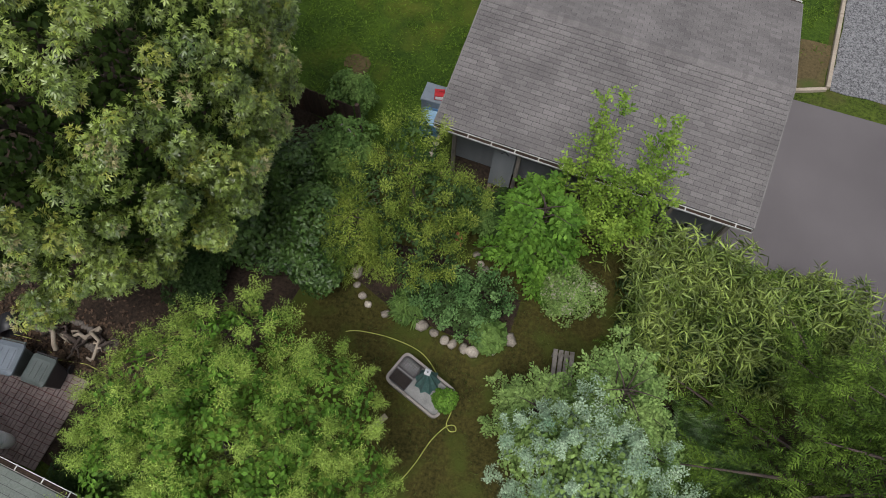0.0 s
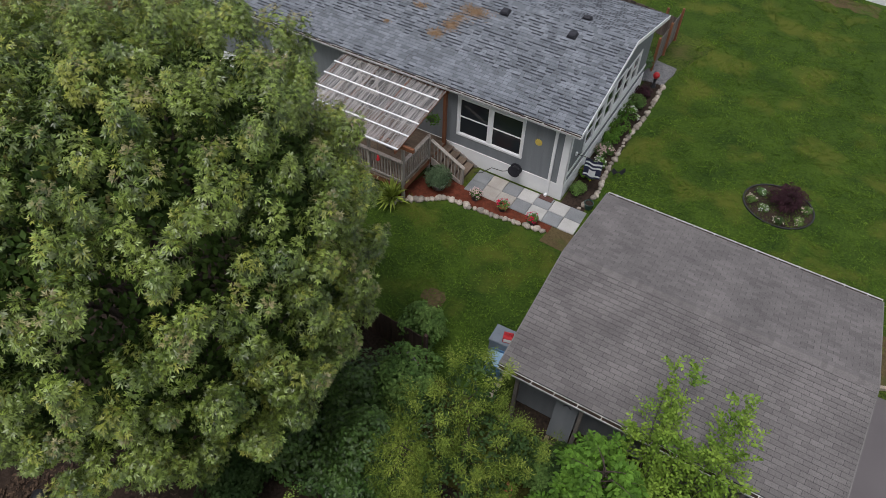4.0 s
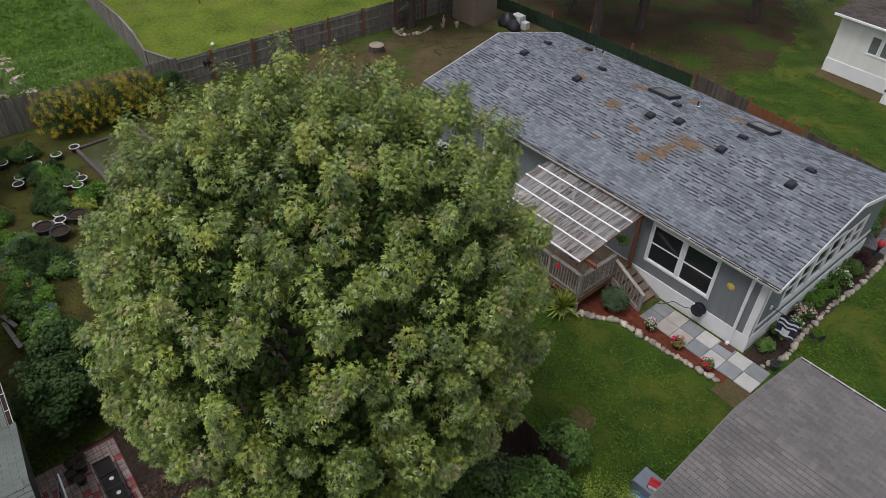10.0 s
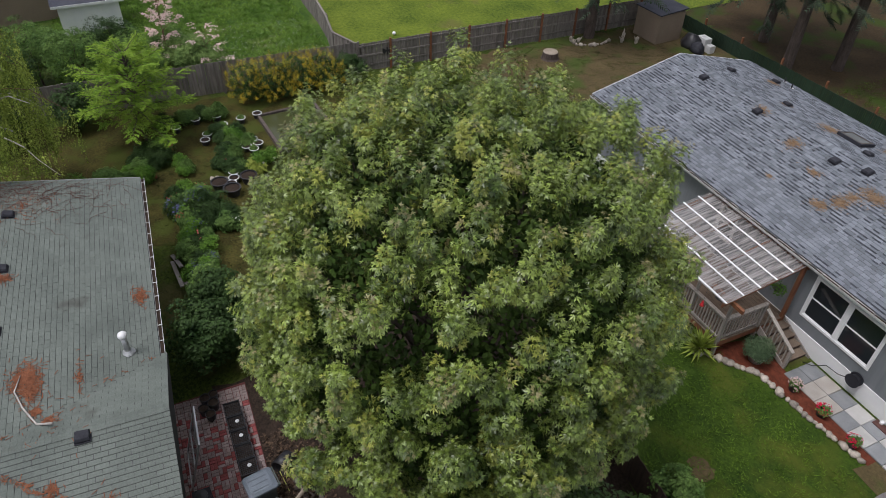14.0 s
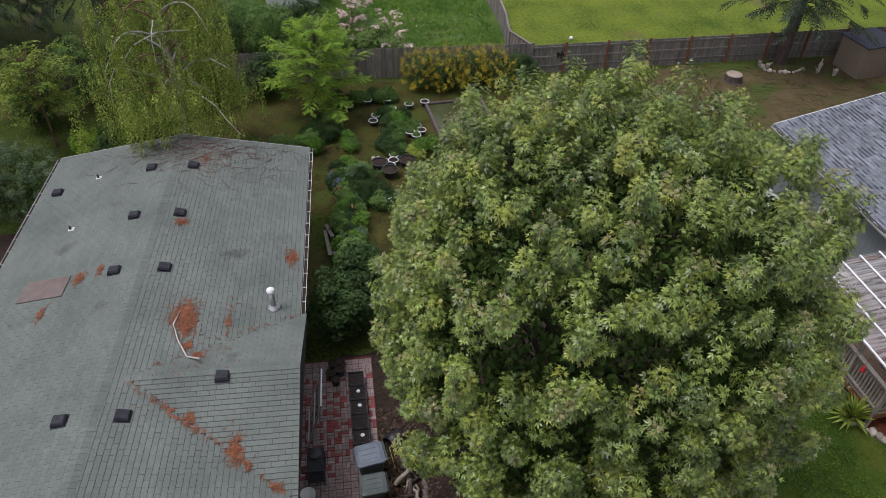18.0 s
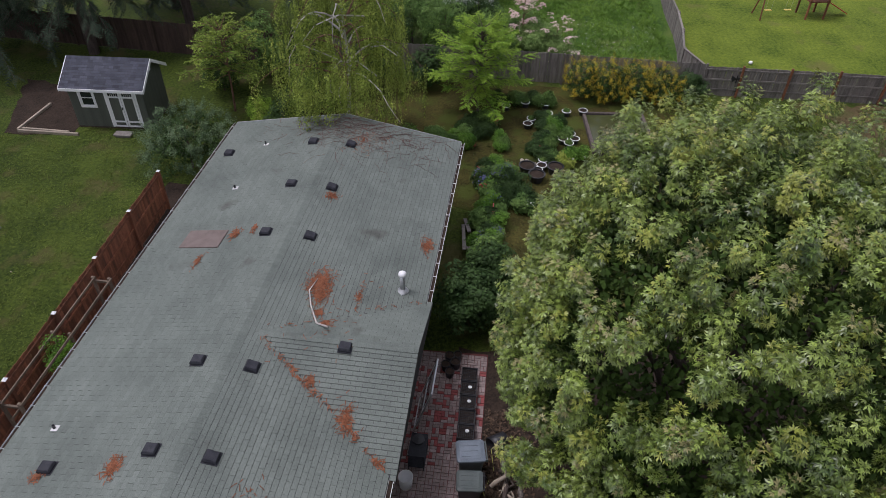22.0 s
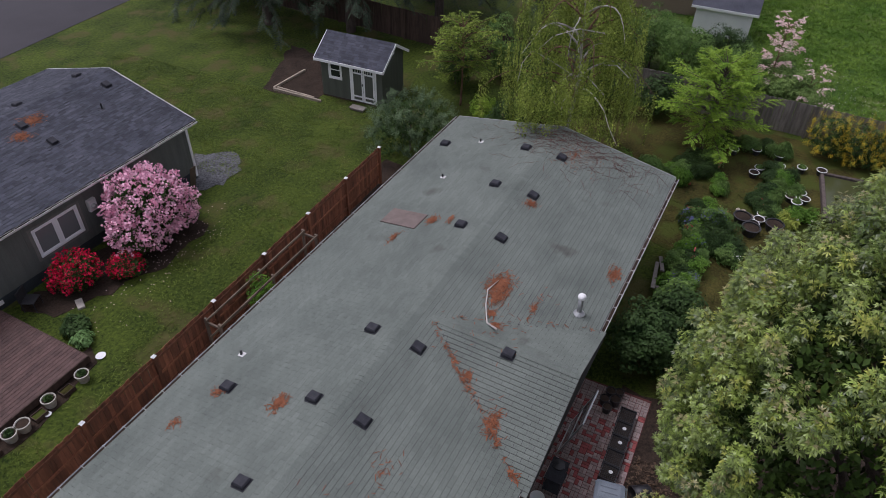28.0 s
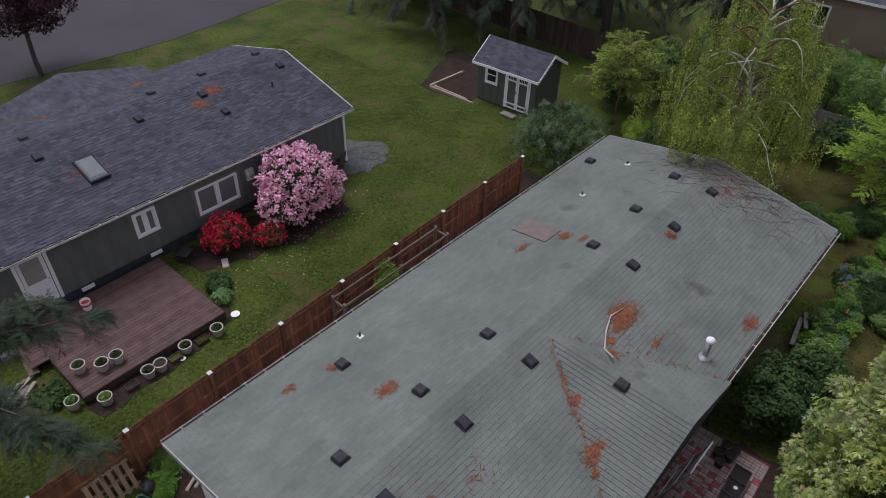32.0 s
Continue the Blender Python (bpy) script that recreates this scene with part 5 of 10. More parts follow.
def spray_tree(name, label, x, y, r, zb, zt, mat, shape, size, boughs, twigs, per, seed=1, bark=BARK, category="tree", trunk_r=0.06, rise=0.35, arch=0.35, twig_l=0.5, droop=0.2, top=0.5, sweep=0.7, spread=0.9, tips=(), lean=0.0, start=0.2, dark=None):
    """A tree of open boughs whose twigs carry leaves on both sides. tips: ends of upright stems, in place of boughs round one trunk."""
    rng = np.random.default_rng(seed)
    t = thing(name, label, category, pose(x, y, 0))
    b = Build()
    limb(b, (0, 0, -0.05), (0, 0, zb + (zt - zb) * (0.15 if tips else 0.85)), trunk_r, trunk_r * 0.3, rng, 0.03, 6, 7)
    part("trunk", b, bark, t, smooth=True)
    pos, way, up = [], [], []
    z_ = np.array([0, 0, 1.0])
    for i in range(len(tips) or boughs):
        s_ = np.linspace(0, 1, 8)
        if tips:
            e = np.array(tips[i])
            l = float(np.linalg.norm(e - [0, 0, zb]))
            d = unit((e - [0, 0, zb])[None])[0]
            line = np.array([0, 0, zb]) * (1 - s_[:, None]) + e * s_[:, None] + rng.normal(size=3) * 0.12 * np.sin(math.pi * s_)[:, None]
        else:
            f = (i + 0.5) / boughs
            a = i * 2.4 + rng.uniform(-0.4, 0.4)
            l = r * (0.9 * (1 - f) ** top + 0.12) * rng.uniform(0.5, 1.18)
            d = np.array([math.cos(a), math.sin(a), 0])
            h = zb + (zt - zb) * 0.85 * f
            u = rise * (0.4 + 1.3 * f)
            line = d * l * s_[:, None] + z_ * (h + l * (u * s_ - arch * s_ ** 2))[:, None]
        lb = Build().tube([tuple(q) for q in line], [trunk_r * 0.4 * (1 - 0.85 * q) for q in s_], 5, caps=False)
        part("limb", lb, bark, t, smooth=True)
        n = max(4, int(twigs * (0.4 + 0.6 * l / max(r, 0.1)))) if not tips else twigs
        q = np.sort(rng.uniform(start, 1.0, n))
        c = np.stack([np.interp(q, s_, line[:, k]) for k in range(3)], 1)
        if tips:
            side = unit(rng.normal(size=(n, 3)) * [1, 1, 0.4])
        else:
            side = np.array([-d[1], d[0], 0])[None] * np.where(np.arange(n) % 2, 1, -1)[:, None] + z_[None] * rng.normal(size=(n, 1)) * 0.25
        tw = unit(d[None] * sweep + side + rng.normal(size=(n, 3)) * 0.18)
        tl = twig_l * (1.15 - 0.65 * q) * rng.uniform(0.7, 1.25, n)
        v = np.linspace(0.05, 1, per)
        p = c[:, None] + tw[:, None] * (tl[:, None] * v[None])[:, :, None] - z_ * (droop * tl[:, None] * v[None] ** 2)[:, :, None]
        across = unit(np.cross(tw, z_[None] + rng.normal(size=(n, 3)) * 0.25))
        alt = np.where(np.arange(per) % 2, 1, -1)[None, :, None] * np.where(np.arange(per) == per - 1, 0.1, 1)[None, :, None]
        w = tw[:, None] * 0.8 + across[:, None] * alt * spread + rng.normal(size=p.shape) * 0.2 - z_ * droop * 0.6
        pos.append(p.reshape(-1, 3))
        way.append(w.reshape(-1, 3))
        up.append(z_[None] + rng.normal(size=(n * per, 3)) * 0.35)
    pos, way, up = np.concatenate(pos), np.concatenate(way), np.concatenate(up)
    pos[:, 2] = np.maximum(pos[:, 2], 0.03)
    leaves("crown", pos, way, up, size * rng.uniform(0.65, 1.25, len(pos)), shape, mat, t)
    return t


def dome_shoots(rng, p, ax, wide, tall, n, open_=100, lean=0.8):
    """n leafy shoots over each dome about p with axis ax: their tips and ways, and the share of the way down the dome."""
    c, A = np.repeat(p, n, 0), np.repeat(ax, n, 0)
    big = np.repeat(rng.uniform(0.7, 1.25, len(p)), n)[:, None]
    v = rng.normal(size=c.shape)
    v = unit(v - A * np.sum(v * A, 1, keepdims=True))
    q = np.sqrt(rng.random((len(c), 1)))
    th = np.radians(open_) * q
    tip = c + big * (v * np.sin(th) * wide + A * np.cos(th) * tall) * rng.uniform(0.88, 1.06, (len(c), 1))
    way = unit(A * np.cos(th) + v * np.sin(th) + [[0, 0, lean]] + rng.normal(size=c.shape) * 0.15)
    return tip, way, q[:, 0]


def shoot_leaves(rng, tip, axis, per, length, reach, droop, spray=0.6):
    """Leaves set round each shoot from its tip downwards, the lower ones longer-stalked and hanging."""
    m = len(tip)
    k = np.tile(np.arange(per), m)
    q = ((k + rng.uniform(0, 0.8, m * per)) / per)[:, None]
    t, a = np.repeat(tip, per, 0), np.repeat(axis, per, 0)
    ref = np.where(np.abs(a[:, 2:3]) < 0.9, np.array([[0, 0, 1.0]]), np.array([[1.0, 0, 0]]))
    e1 = unit(np.cross(a, ref))
    e2 = np.cross(a, e1)
    az = (k * 2.4 + np.repeat(rng.uniform(0, 6.28, m), per) + rng.normal(size=m * per) * 0.25)[:, None]
    out = np.cos(az) * e1 + np.sin(az) * e2
    pos = t - a * q * length + out * reach * (0.25 + q)
    way = out * (0.55 + 0.5 * q) + a * spray * (1 - q) - np.array([[0, 0, 1.0]]) * droop * q + rng.normal(size=pos.shape) * 0.12
    up = a + out * 0.35 * q + rng.normal(size=pos.shape) * 0.16
    return pos, way, up, q[:, 0]


def even_shell(rng, n, radii, low, lobes, freq, boxy, depth, jitter=0.035, seed=0):
    """Evenly strewn points of a lumpy rounded crown about the origin, and their ways out."""
    i = np.arange(n) + 0.5
    h = 1 - (1 - low) * i / n
    a = i * 2.39996 + rng.normal(size=n) * 0.06
    q = np.sqrt(1 - h * h)
    d = unit(np.stack([np.cos(a) * q, np.sin(a) * q, h], 1) + rng.normal(size=(n, 3)) * jitter)
    q, h = np.hypot(d[:, 0], d[:, 1]), d[:, 2]
    lump = np.array([noise.noise(Vector(v) * freq + Vector((31 + seed, 7, 3))) for v in d])
    out = (1 + 2 * lobes * lump) * rng.uniform(depth, 1.0, n) * (q ** boxy + np.abs(h) ** boxy) ** (-1 / boxy)
    return d * out[:, None] * radii, d


def mound_tree(name, label, x, y, r, zb, zt, domes, wide, tall, shoots, per, size, seed, trunk_r=0.3, lobes=0.05, freq=2.6, boxy=2.8):
    """A broad crown of pointed domes of leafy shoots at the branch ends, with dark hollows between them."""
    rng = np.random.default_rng(seed)
    rz, cz = (zt - zb) / 2, (zt + zb) / 2
    t = thing(name, label, "tree", pose(x, y, 0))
    p, d = even_shell(rng, domes, [r, r, rz], -0.74, lobes, freq, boxy, 0.86)
    p = p + [0, 0, cz]
    tip, way_, down = dome_shoots(rng, p, unit(d * 0.6 + [[0, 0, 0.8]]), wide, tall, shoots)
    pos, way, up, q = shoot_leaves(rng, tip, way_, per, 0.26, 0.07, 0.55)
    sz = size * (0.55 + 0.5 * np.sqrt(q)) * rng.uniform(0.8, 1.15, len(pos))
    # a few domes and shoots have turned yellow, some tips are young and reddish
    dome = np.repeat(np.arange(domes), shoots * per)
    shoot = np.repeat(np.arange(domes * shoots), per)
    kind_ = np.zeros(len(pos), dtype=int)
    kind_[((rng.random(domes) < 0.07)[dome] & (rng.random(domes * shoots) < 0.6)[shoot]) | (rng.random(domes * shoots) < 0.08)[shoot]] = 1
    kind_[(q < 0.34) & ((rng.random(domes) < 0.28)[dome] & (rng.random(domes * shoots) < 0.6)[shoot]) & (np.repeat(down, per) < 0.55)] = 2
    for k, (nm, mt) in enumerate((("crown", L_MAPLE), ("yellowing_leaf", L_MAPLE_YELLOW), ("reddish_leaf", L_MAPLE_TIP))):
        m = kind_ == k
        leaves(nm, pos[m], way[m], up[m], sz[m], "maple", mt, t)
    # inner leaves, thick enough to close the crown, with its shade painted in
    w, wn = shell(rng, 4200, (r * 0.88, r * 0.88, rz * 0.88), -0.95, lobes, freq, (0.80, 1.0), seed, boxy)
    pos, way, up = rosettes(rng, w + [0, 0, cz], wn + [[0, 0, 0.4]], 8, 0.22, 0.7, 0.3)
    leaves("inner_leaves", pos, way, up, 0.165, "oval", L_MAPLE_SHADE, t)
    b = Build()
    limb(b, (0, 0, -0.05), (0.1, 0.1, zt * 0.8), trunk_r, trunk_r * 0.25, rng, 0.02, 6, 9)
    part("trunk", b, BARK, t, smooth=True)
    for i in range(16):
        e = p[rng.integers(domes)] * [0.86, 0.86, 0.93]
        lb = Build()
        limb(lb, (0, 0, max(e[2] * 0.45, 1.2)), tuple(e), trunk_r * 0.4, 0.02, rng, 0.08, 5, 5)
        part("limb", lb, BARK, t, smooth=True)
    return t


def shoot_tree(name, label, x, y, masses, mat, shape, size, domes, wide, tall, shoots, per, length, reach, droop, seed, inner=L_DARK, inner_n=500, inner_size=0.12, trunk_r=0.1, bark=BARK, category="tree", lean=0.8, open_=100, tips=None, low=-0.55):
    """A tree or shrub of several rounded masses, each strewn with domes of leafy shoots. masses: centre, radius and half height of each. tips: (material, share) of other-coloured shoots."""
    rng = np.random.default_rng(seed)
    t = thing(name, label, category, pose(x, y, 0))
    ps, ds, ins, inn = [], [], [], []
    whole = sum(m[3] * m[3] for m in masses)
    for i, (mx, my, mz, mr, mh) in enumerate(masses):
        n = max(4, round(domes * mr * mr / whole))
        p, d = even_shell(rng, n, [mr, mr, mh], low, 0.10, 2.4, 2.2, 0.78, 0.09, seed + i)
        ps.append(p + [mx, my, mz])
        ds.append(d)
        w, wn = shell(rng, max(20, int(inner_n * mr * mr / whole)), (mr * 0.8, mr * 0.8, mh * 0.8), -0.8, 0.1, 2.4, (0.7, 1.0), seed + i, 2.2)
        ins.append(w + [mx, my, mz])
        inn.append(wn)
    p, d = np.concatenate(ps), np.concatenate(ds)
    tip, ax, down = dome_shoots(rng, p, unit(d * 0.7 + [[0, 0, 0.6]]), wide, tall, shoots, open_, lean)
    pos, way, up, q = shoot_leaves(rng, tip, ax, per, length, reach, droop)
    pos[:, 2] = np.maximum(pos[:, 2], 0.03)
    sz = size * (0.6 + 0.45 * np.sqrt(q)) * rng.uniform(0.75, 1.2, len(pos))
    if tips:
        m = np.repeat(rng.random(len(tip)) < tips[1], per)
        leaves("tip_leaves", pos[m], way[m], up[m], sz[m], shape, tips[0], t)
        pos, way, up, sz = pos[~m], way[~m], up[~m], sz[~m]
    leaves("crown", pos, way, up, sz, shape, mat, t)
    # inner leaves; the dark default puts inner shade into the colour of green crowns
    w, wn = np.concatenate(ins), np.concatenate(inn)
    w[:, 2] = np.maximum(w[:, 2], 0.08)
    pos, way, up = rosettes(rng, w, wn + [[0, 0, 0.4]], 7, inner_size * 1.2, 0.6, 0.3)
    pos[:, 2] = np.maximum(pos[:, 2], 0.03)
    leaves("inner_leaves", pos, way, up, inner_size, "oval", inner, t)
    b = Build()
    mid = max(m[2] for m in masses)
    limb(b, (0, 0, -0.05), (0.05, 0.05, mid), trunk_r, trunk_r * 0.4, rng, 0.03, 6, 8)
    part("trunk", b, bark, t, smooth=True)
    for mx, my, mz, mr, mh in masses:
        lb = Build()
        limb(lb, (0, 0, max(mz * 0.4, 0.15)), (mx, my, mz + mh * 0.4), trunk_r * 0.5, trunk_r * 0.1, rng, 0.08, 5, 5)
        part("limb", lb, bark, t, smooth=True)
    return t


# the great maple
maple = mound_tree("maple_tree", "large round maple tree with dense green and yellowing leaves", -9.94, 5.28, 4.55, 1.7, 10.80, 430, 0.38, 0.66, 19, 13, 0.112, 4)
# curly willow, silver and grey-green trees near the planter
shoot_tree("curly_willow", "bright green curly willow with fine twisted foliage", -4.05, 0.16, ((0.2, 0.1, 3.9, 1.9, 1.9), (-1.6, 0.5, 3.2, 1.5, 1.5), (1.5, -0.6, 3.1, 1.6, 1.5), (-0.6, 1.5, 3.4, 1.5, 1.5), (1.2, 1.3, 3.2, 1.4, 1.4), (-1.5, -1.1, 2.9, 1.5, 1.4), (0.2, -1.7, 2.9, 1.5, 1.4), (-2.5, -0.3, 2.4, 1.0, 1.0), (2.3, 0.5, 2.6, 0.9, 1.0)),
           L_WILLOW, "narrow", 0.080, 250, 0.30, 0.46, 16, 26, 0.42, 0.035, 0.5, 7, inner=L_FRESH, inner_n=1500, inner_size=0.13, trunk_r=0.14, open_=110, lean=0.5)
shoot_tree("silver_tree", "small rounded tree with silvery grey-green leaves", 2.50, 1.85, ((0.1, 0.0, 3.8, 1.25, 1.2), (-0.8, 0.3, 3.1, 1.1, 1.1), (0.9, 0.3, 3.1, 1.1, 1.1), (0.1, -0.9, 3.0, 1.1, 1.1), (-0.2, 0.9, 3.2, 1.0, 1.0)),
           L_SILVER, "oval", 0.058, 140, 0.22, 0.36, 13, 18, 0.26, 0.03, 0.4, 8, inner=L_GREYGREEN, inner_n=900, inner_size=0.11, trunk_r=0.09)
for i, (x, y, r, zt) in enumerate(((2.85, 4.0, 1.5, 3.9), (1.35, 3.2, 1.1, 2.9), (3.6, 3.0, 1.1, 3.4))):
    spray_tree("grey_green_bush", "loose fresh green shrub round the silver tree", x, y, r, 0.2, zt, L_GREYGREEN, "oval", 0.09, 48, 24, 9, seed=9 + i, trunk_r=0.05, category="shrub", rise=0.7, arch=0.35, twig_l=0.42, droop=0.2, top=0.3, sweep=0.9, spread=0.9)
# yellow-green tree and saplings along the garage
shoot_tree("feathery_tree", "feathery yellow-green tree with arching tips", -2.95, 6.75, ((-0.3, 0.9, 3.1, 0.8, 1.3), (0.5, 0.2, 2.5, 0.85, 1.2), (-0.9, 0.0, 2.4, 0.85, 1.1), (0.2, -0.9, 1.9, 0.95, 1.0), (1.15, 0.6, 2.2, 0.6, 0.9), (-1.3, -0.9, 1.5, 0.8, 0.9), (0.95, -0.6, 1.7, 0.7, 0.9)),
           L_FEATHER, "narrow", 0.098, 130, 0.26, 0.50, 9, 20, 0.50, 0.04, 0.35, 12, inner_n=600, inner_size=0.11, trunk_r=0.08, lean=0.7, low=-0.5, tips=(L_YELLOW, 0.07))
spray_tree("feathery_tree", "feathery yellow-green tree with arching tips", -4.15, 6.0, 1.2, 0.3, 2.6, L_FEATHER, "narrow", 0.10, 30, 24, 14, seed=13, trunk_r=0.05, rise=0.6, arch=0.45, twig_l=0.5, droop=0.45, top=0.6, sweep=0.9, spread=0.8)
spray_tree("leafy_sapling", "broad-leaved fresh green young tree", 0.10, 7.45, 1.3, 0.3, 3.5, L_FRESH, "oval", 0.15, 44, 18, 8, seed=14, trunk_r=0.05, rise=0.7, arch=0.4, twig_l=0.42, droop=0.4, top=0.35, sweep=0.9, spread=0.9)
spray_tree("upright_sapling", "slender many-stemmed young tree with fresh yellow-green leaves", 1.0, 8.35, 1.0, 0.3, 4.7, L_SAPLING, "oval", 0.10, 0, 52, 10, seed=20, trunk_r=0.035, twig_l=0.62, droop=0.1, sweep=0.8, spread=0.9, start=0.18,
           tips=((-0.5, 1.1, 5.0), (-0.1, 1.3, 4.7), (-0.2, 0.55, 3.8), (0.35, 0.4, 3.3), (-0.75, 0.3, 3.2), (0.1, -0.4, 2.2), (-0.35, 0.9, 4.4)))
spray_tree("upright_sapling", "slender many-stemmed young tree with fresh yellow-green leaves", 1.75, 8.4, 1.0, 0.3, 4.7, L_SAPLING, "oval", 0.10, 0, 52, 10, seed=21, trunk_r=0.035, twig_l=0.62, droop=0.1, sweep=0.8, spread=0.9, start=0.18,
           tips=((0.15, 1.0, 4.9), (0.75, 0.8, 4.0), (0.45, 1.1, 4.5), (0.6, -0.2, 2.8), (1.0, 0.3, 3.1), (0.0, -0.5, 2.3), (0.3, 0.3, 3.6)))
# bamboo
def bamboo(x, y, r, zt, seed, canes=46):
    """A clump of leaning canes, each ending in fans of long leaves."""
    rng = np.random.default_rng(seed)
    t = thing("bamboo_clump", "dense clump of bamboo with long pale green leaves", "bamboo", pose(x, y, 0))
    wood = Build()
    c, ax = [], []
    for i in range(canes):
        a, q = rng.uniform(0, 2 * math.pi), math.sqrt(rng.random())
        top = np.array([math.cos(a) * q * r, math.sin(a) * q * r, zt * (1 - 0.38 * q * q) * rng.uniform(0.75, 1.05)])
        foot = top * [0.45, 0.45, 0]
        wood.tube([tuple(foot), tuple(foot * 0.5 + top * [0.5, 0.5, 0.6]), tuple(top)], [0.012, 0.010, 0.004], 5, caps=False)
        for k in range(8):
            h = 1 - 0.085 * k * rng.uniform(0.6, 1.3)
            p = foot * (1 - h) + top * h
            c.append(p + rng.normal(size=3) * [0.13, 0.13, 0.05] * (1 + 0.12 * k))
            ax.append([math.cos(a) * q * 0.8 + rng.normal() * 0.35, math.sin(a) * q * 0.8 + rng.normal() * 0.35, 0.8])
    c = np.array(c)
    c[:, 2] = np.maximum(c[:, 2], 0.15)
    part("cane", wood, L_YELLOW, t)["kind"] = "stuff"
    pos, way, up, q = shoot_leaves(rng, c, unit(np.array(ax)), 7, 0.12, 0.01, 0.55, 0.6)
    leaves("crown", pos, way, up, rng.uniform(0.20, 0.36, len(pos)), "blade", L_BAMBOO, t)
    # dark leaves inside: the shade between the canes is put into their colour
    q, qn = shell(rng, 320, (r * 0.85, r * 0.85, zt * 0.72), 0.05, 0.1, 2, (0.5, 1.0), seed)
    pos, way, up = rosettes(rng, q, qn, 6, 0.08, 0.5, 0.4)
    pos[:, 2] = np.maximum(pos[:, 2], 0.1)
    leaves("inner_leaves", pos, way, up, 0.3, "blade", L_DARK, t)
    return t


for i, (x, y, r, zt) in enumerate(((3.5, 7.75, 1.15, 2.6), (4.6, 7.75, 1.1, 3.0), (5.5, 7.1, 1.25, 3.0), (4.45, 6.4, 1.05, 2.5), (6.6, 7.9, 1.0, 2.6), (7.7, 8.0, 1.0, 2.4), (3.4, 6.5, 0.75, 1.9), (5.9, 6.2, 0.9, 2.3))):
    bamboo(x, y, r, zt, 30 + i, int(38 * r * r) + 8)
# shrubs of the near garden
shoot_tree("island_shrub", "blue-green leafy shrub in the stone-edged island bed", -0.95, 5.6, ((0.35, 0.1, 0.5, 0.75, 0.9), (-0.55, -0.1, 0.45, 0.7, 0.8), (-1.15, -0.3, 0.35, 0.5, 0.6), (0.0, -0.4, 0.4, 0.6, 0.6)), L_BLUE, "oval", 0.085, 60, 0.16, 0.30, 8, 9, 0.2, 0.04, 0.5, 41, inner_n=350, trunk_r=0.03, category="shrub", low=-0.1)
tree("perennial_clump", "low clump of broad dark green leaves", -0.2, 4.95, 0.36, 0.0, 0.4, L_MID, "oval", 0.19, 24, 5, 6, 0.12, seed=42, trunk_r=0.01, fill=0.3, zmin=0.1, category="plant", limbs=0)
tree("perennial_clump", "low clump of broad dark green leaves", -2.35, 5.0, 0.38, 0.0, 0.45, L_MID, "blade", 0.30, 20, 5, 6, 0.10, seed=43, trunk_r=0.01, fill=0.3, zmin=0.1, category="plant", limbs=0)
tree("perennial_clump", "low clump of broad dark green leaves", -3.9, 6.25, 0.45, 0.0, 0.5, L_MID, "oval", 0.15, 24, 5, 6, 0.10, seed=44, trunk_r=0.01, fill=0.3, zmin=0.1, category="plant", limbs=0)
tree("variegated_shrub", "grey-green shrub with cream variegated tips", 1.45, 6.5, 0.85, 0.05, 1.9, L_GREYGREEN, "oval", 0.062, 80, 8, 9, 0.10, seed=45, trunk_r=0.03, lumps=12, lump_r=0.4, bump_r=0.16, fill=0.4, zmin=-0.2, category="shrub", limbs=4, second=(L_CREAM, 0.16, 1.0, "oval"))
for i, (x, y, r, zt, mt) in enumerate(((-5.4, 5.9, 1.15, 2.4, L_LAUREL), (-6.6, 5.1, 1.1, 2.0, L_LAUREL), (-5.2, 7.7, 1.0, 2.4, L_MID), (-6.3, 7.4, 1.2, 2.0, L_LAUREL), (-4.9, 4.9, 0.8, 1.5, L_LAUREL), (-7.6, 3.9, 1.0, 1.5, L_DARK), (-7.9, 6.6, 1.2, 1.6, L_DARK),
                                            (-0.9, 8.1, 0.6, 1.1, L_DARK), (-1.6, 7.9, 0.6, 1.0, L_MID), (0.9, 6.9, 0.55, 0.8, L_FRESH))):
    tree("dark_shrub", "dense dark green shrub in the shade", x, y, r, 0.05, zt, mt, "oval", 0.115, 70, 8, 8, 0.13, seed=50 + i, trunk_r=0.04, lumps=6, lump_r=0.55, bump_r=0.24, fill=0.4, zmin=-0.1, category="shrub", limbs=4)
tree("lawn_shrub", "small leafy shrub at the edge of the lawn", -6.05, 9.95, 0.55, 0.1, 1.5, L_MID, "oval", 0.11, 40, 7, 8, 0.11, seed=62, trunk_r=0.03, bump_r=0.16, fill=0.3, zmin=-0.4, category="shrub", limbs=4)
# beside the green-roofed house
for i, (x, y, r, zt, mt, sz) in enumerate(((-15.9, 0.0, 1.15, 2.6, L_DARK, 0.13), (-17.6, 0.35, 1.0, 2.2, L_DARK, 0.13), (-16.9, 1.5, 1.0, 1.8, L_DARK, 0.12), (-15.4, 1.6, 0.9, 1.5, L_DARK, 0.12), (-18.9, 0.3, 0.7, 1.4, L_MID, 0.11), (-14.9, 2.6, 0.9, 1.2, L_DARK, 0.12),
                                            (-7.6, -1.5, 0.6, 1.0, L_DARK, 0.10), (-6.9, -1.45, 0.6, 1.0, L_MID, 0.10))):
    tree("laurel_shrub", "glossy dark green broadleaf shrub along the house wall", x, y, r, 0.05, zt, mt, "oval", sz, 70, 8, 8, 0.14, seed=70 + i, trunk_r=0.04, lumps=6, lump_r=0.55, bump_r=0.24, fill=0.4, zmin=-0.3, category="shrub", limbs=4)


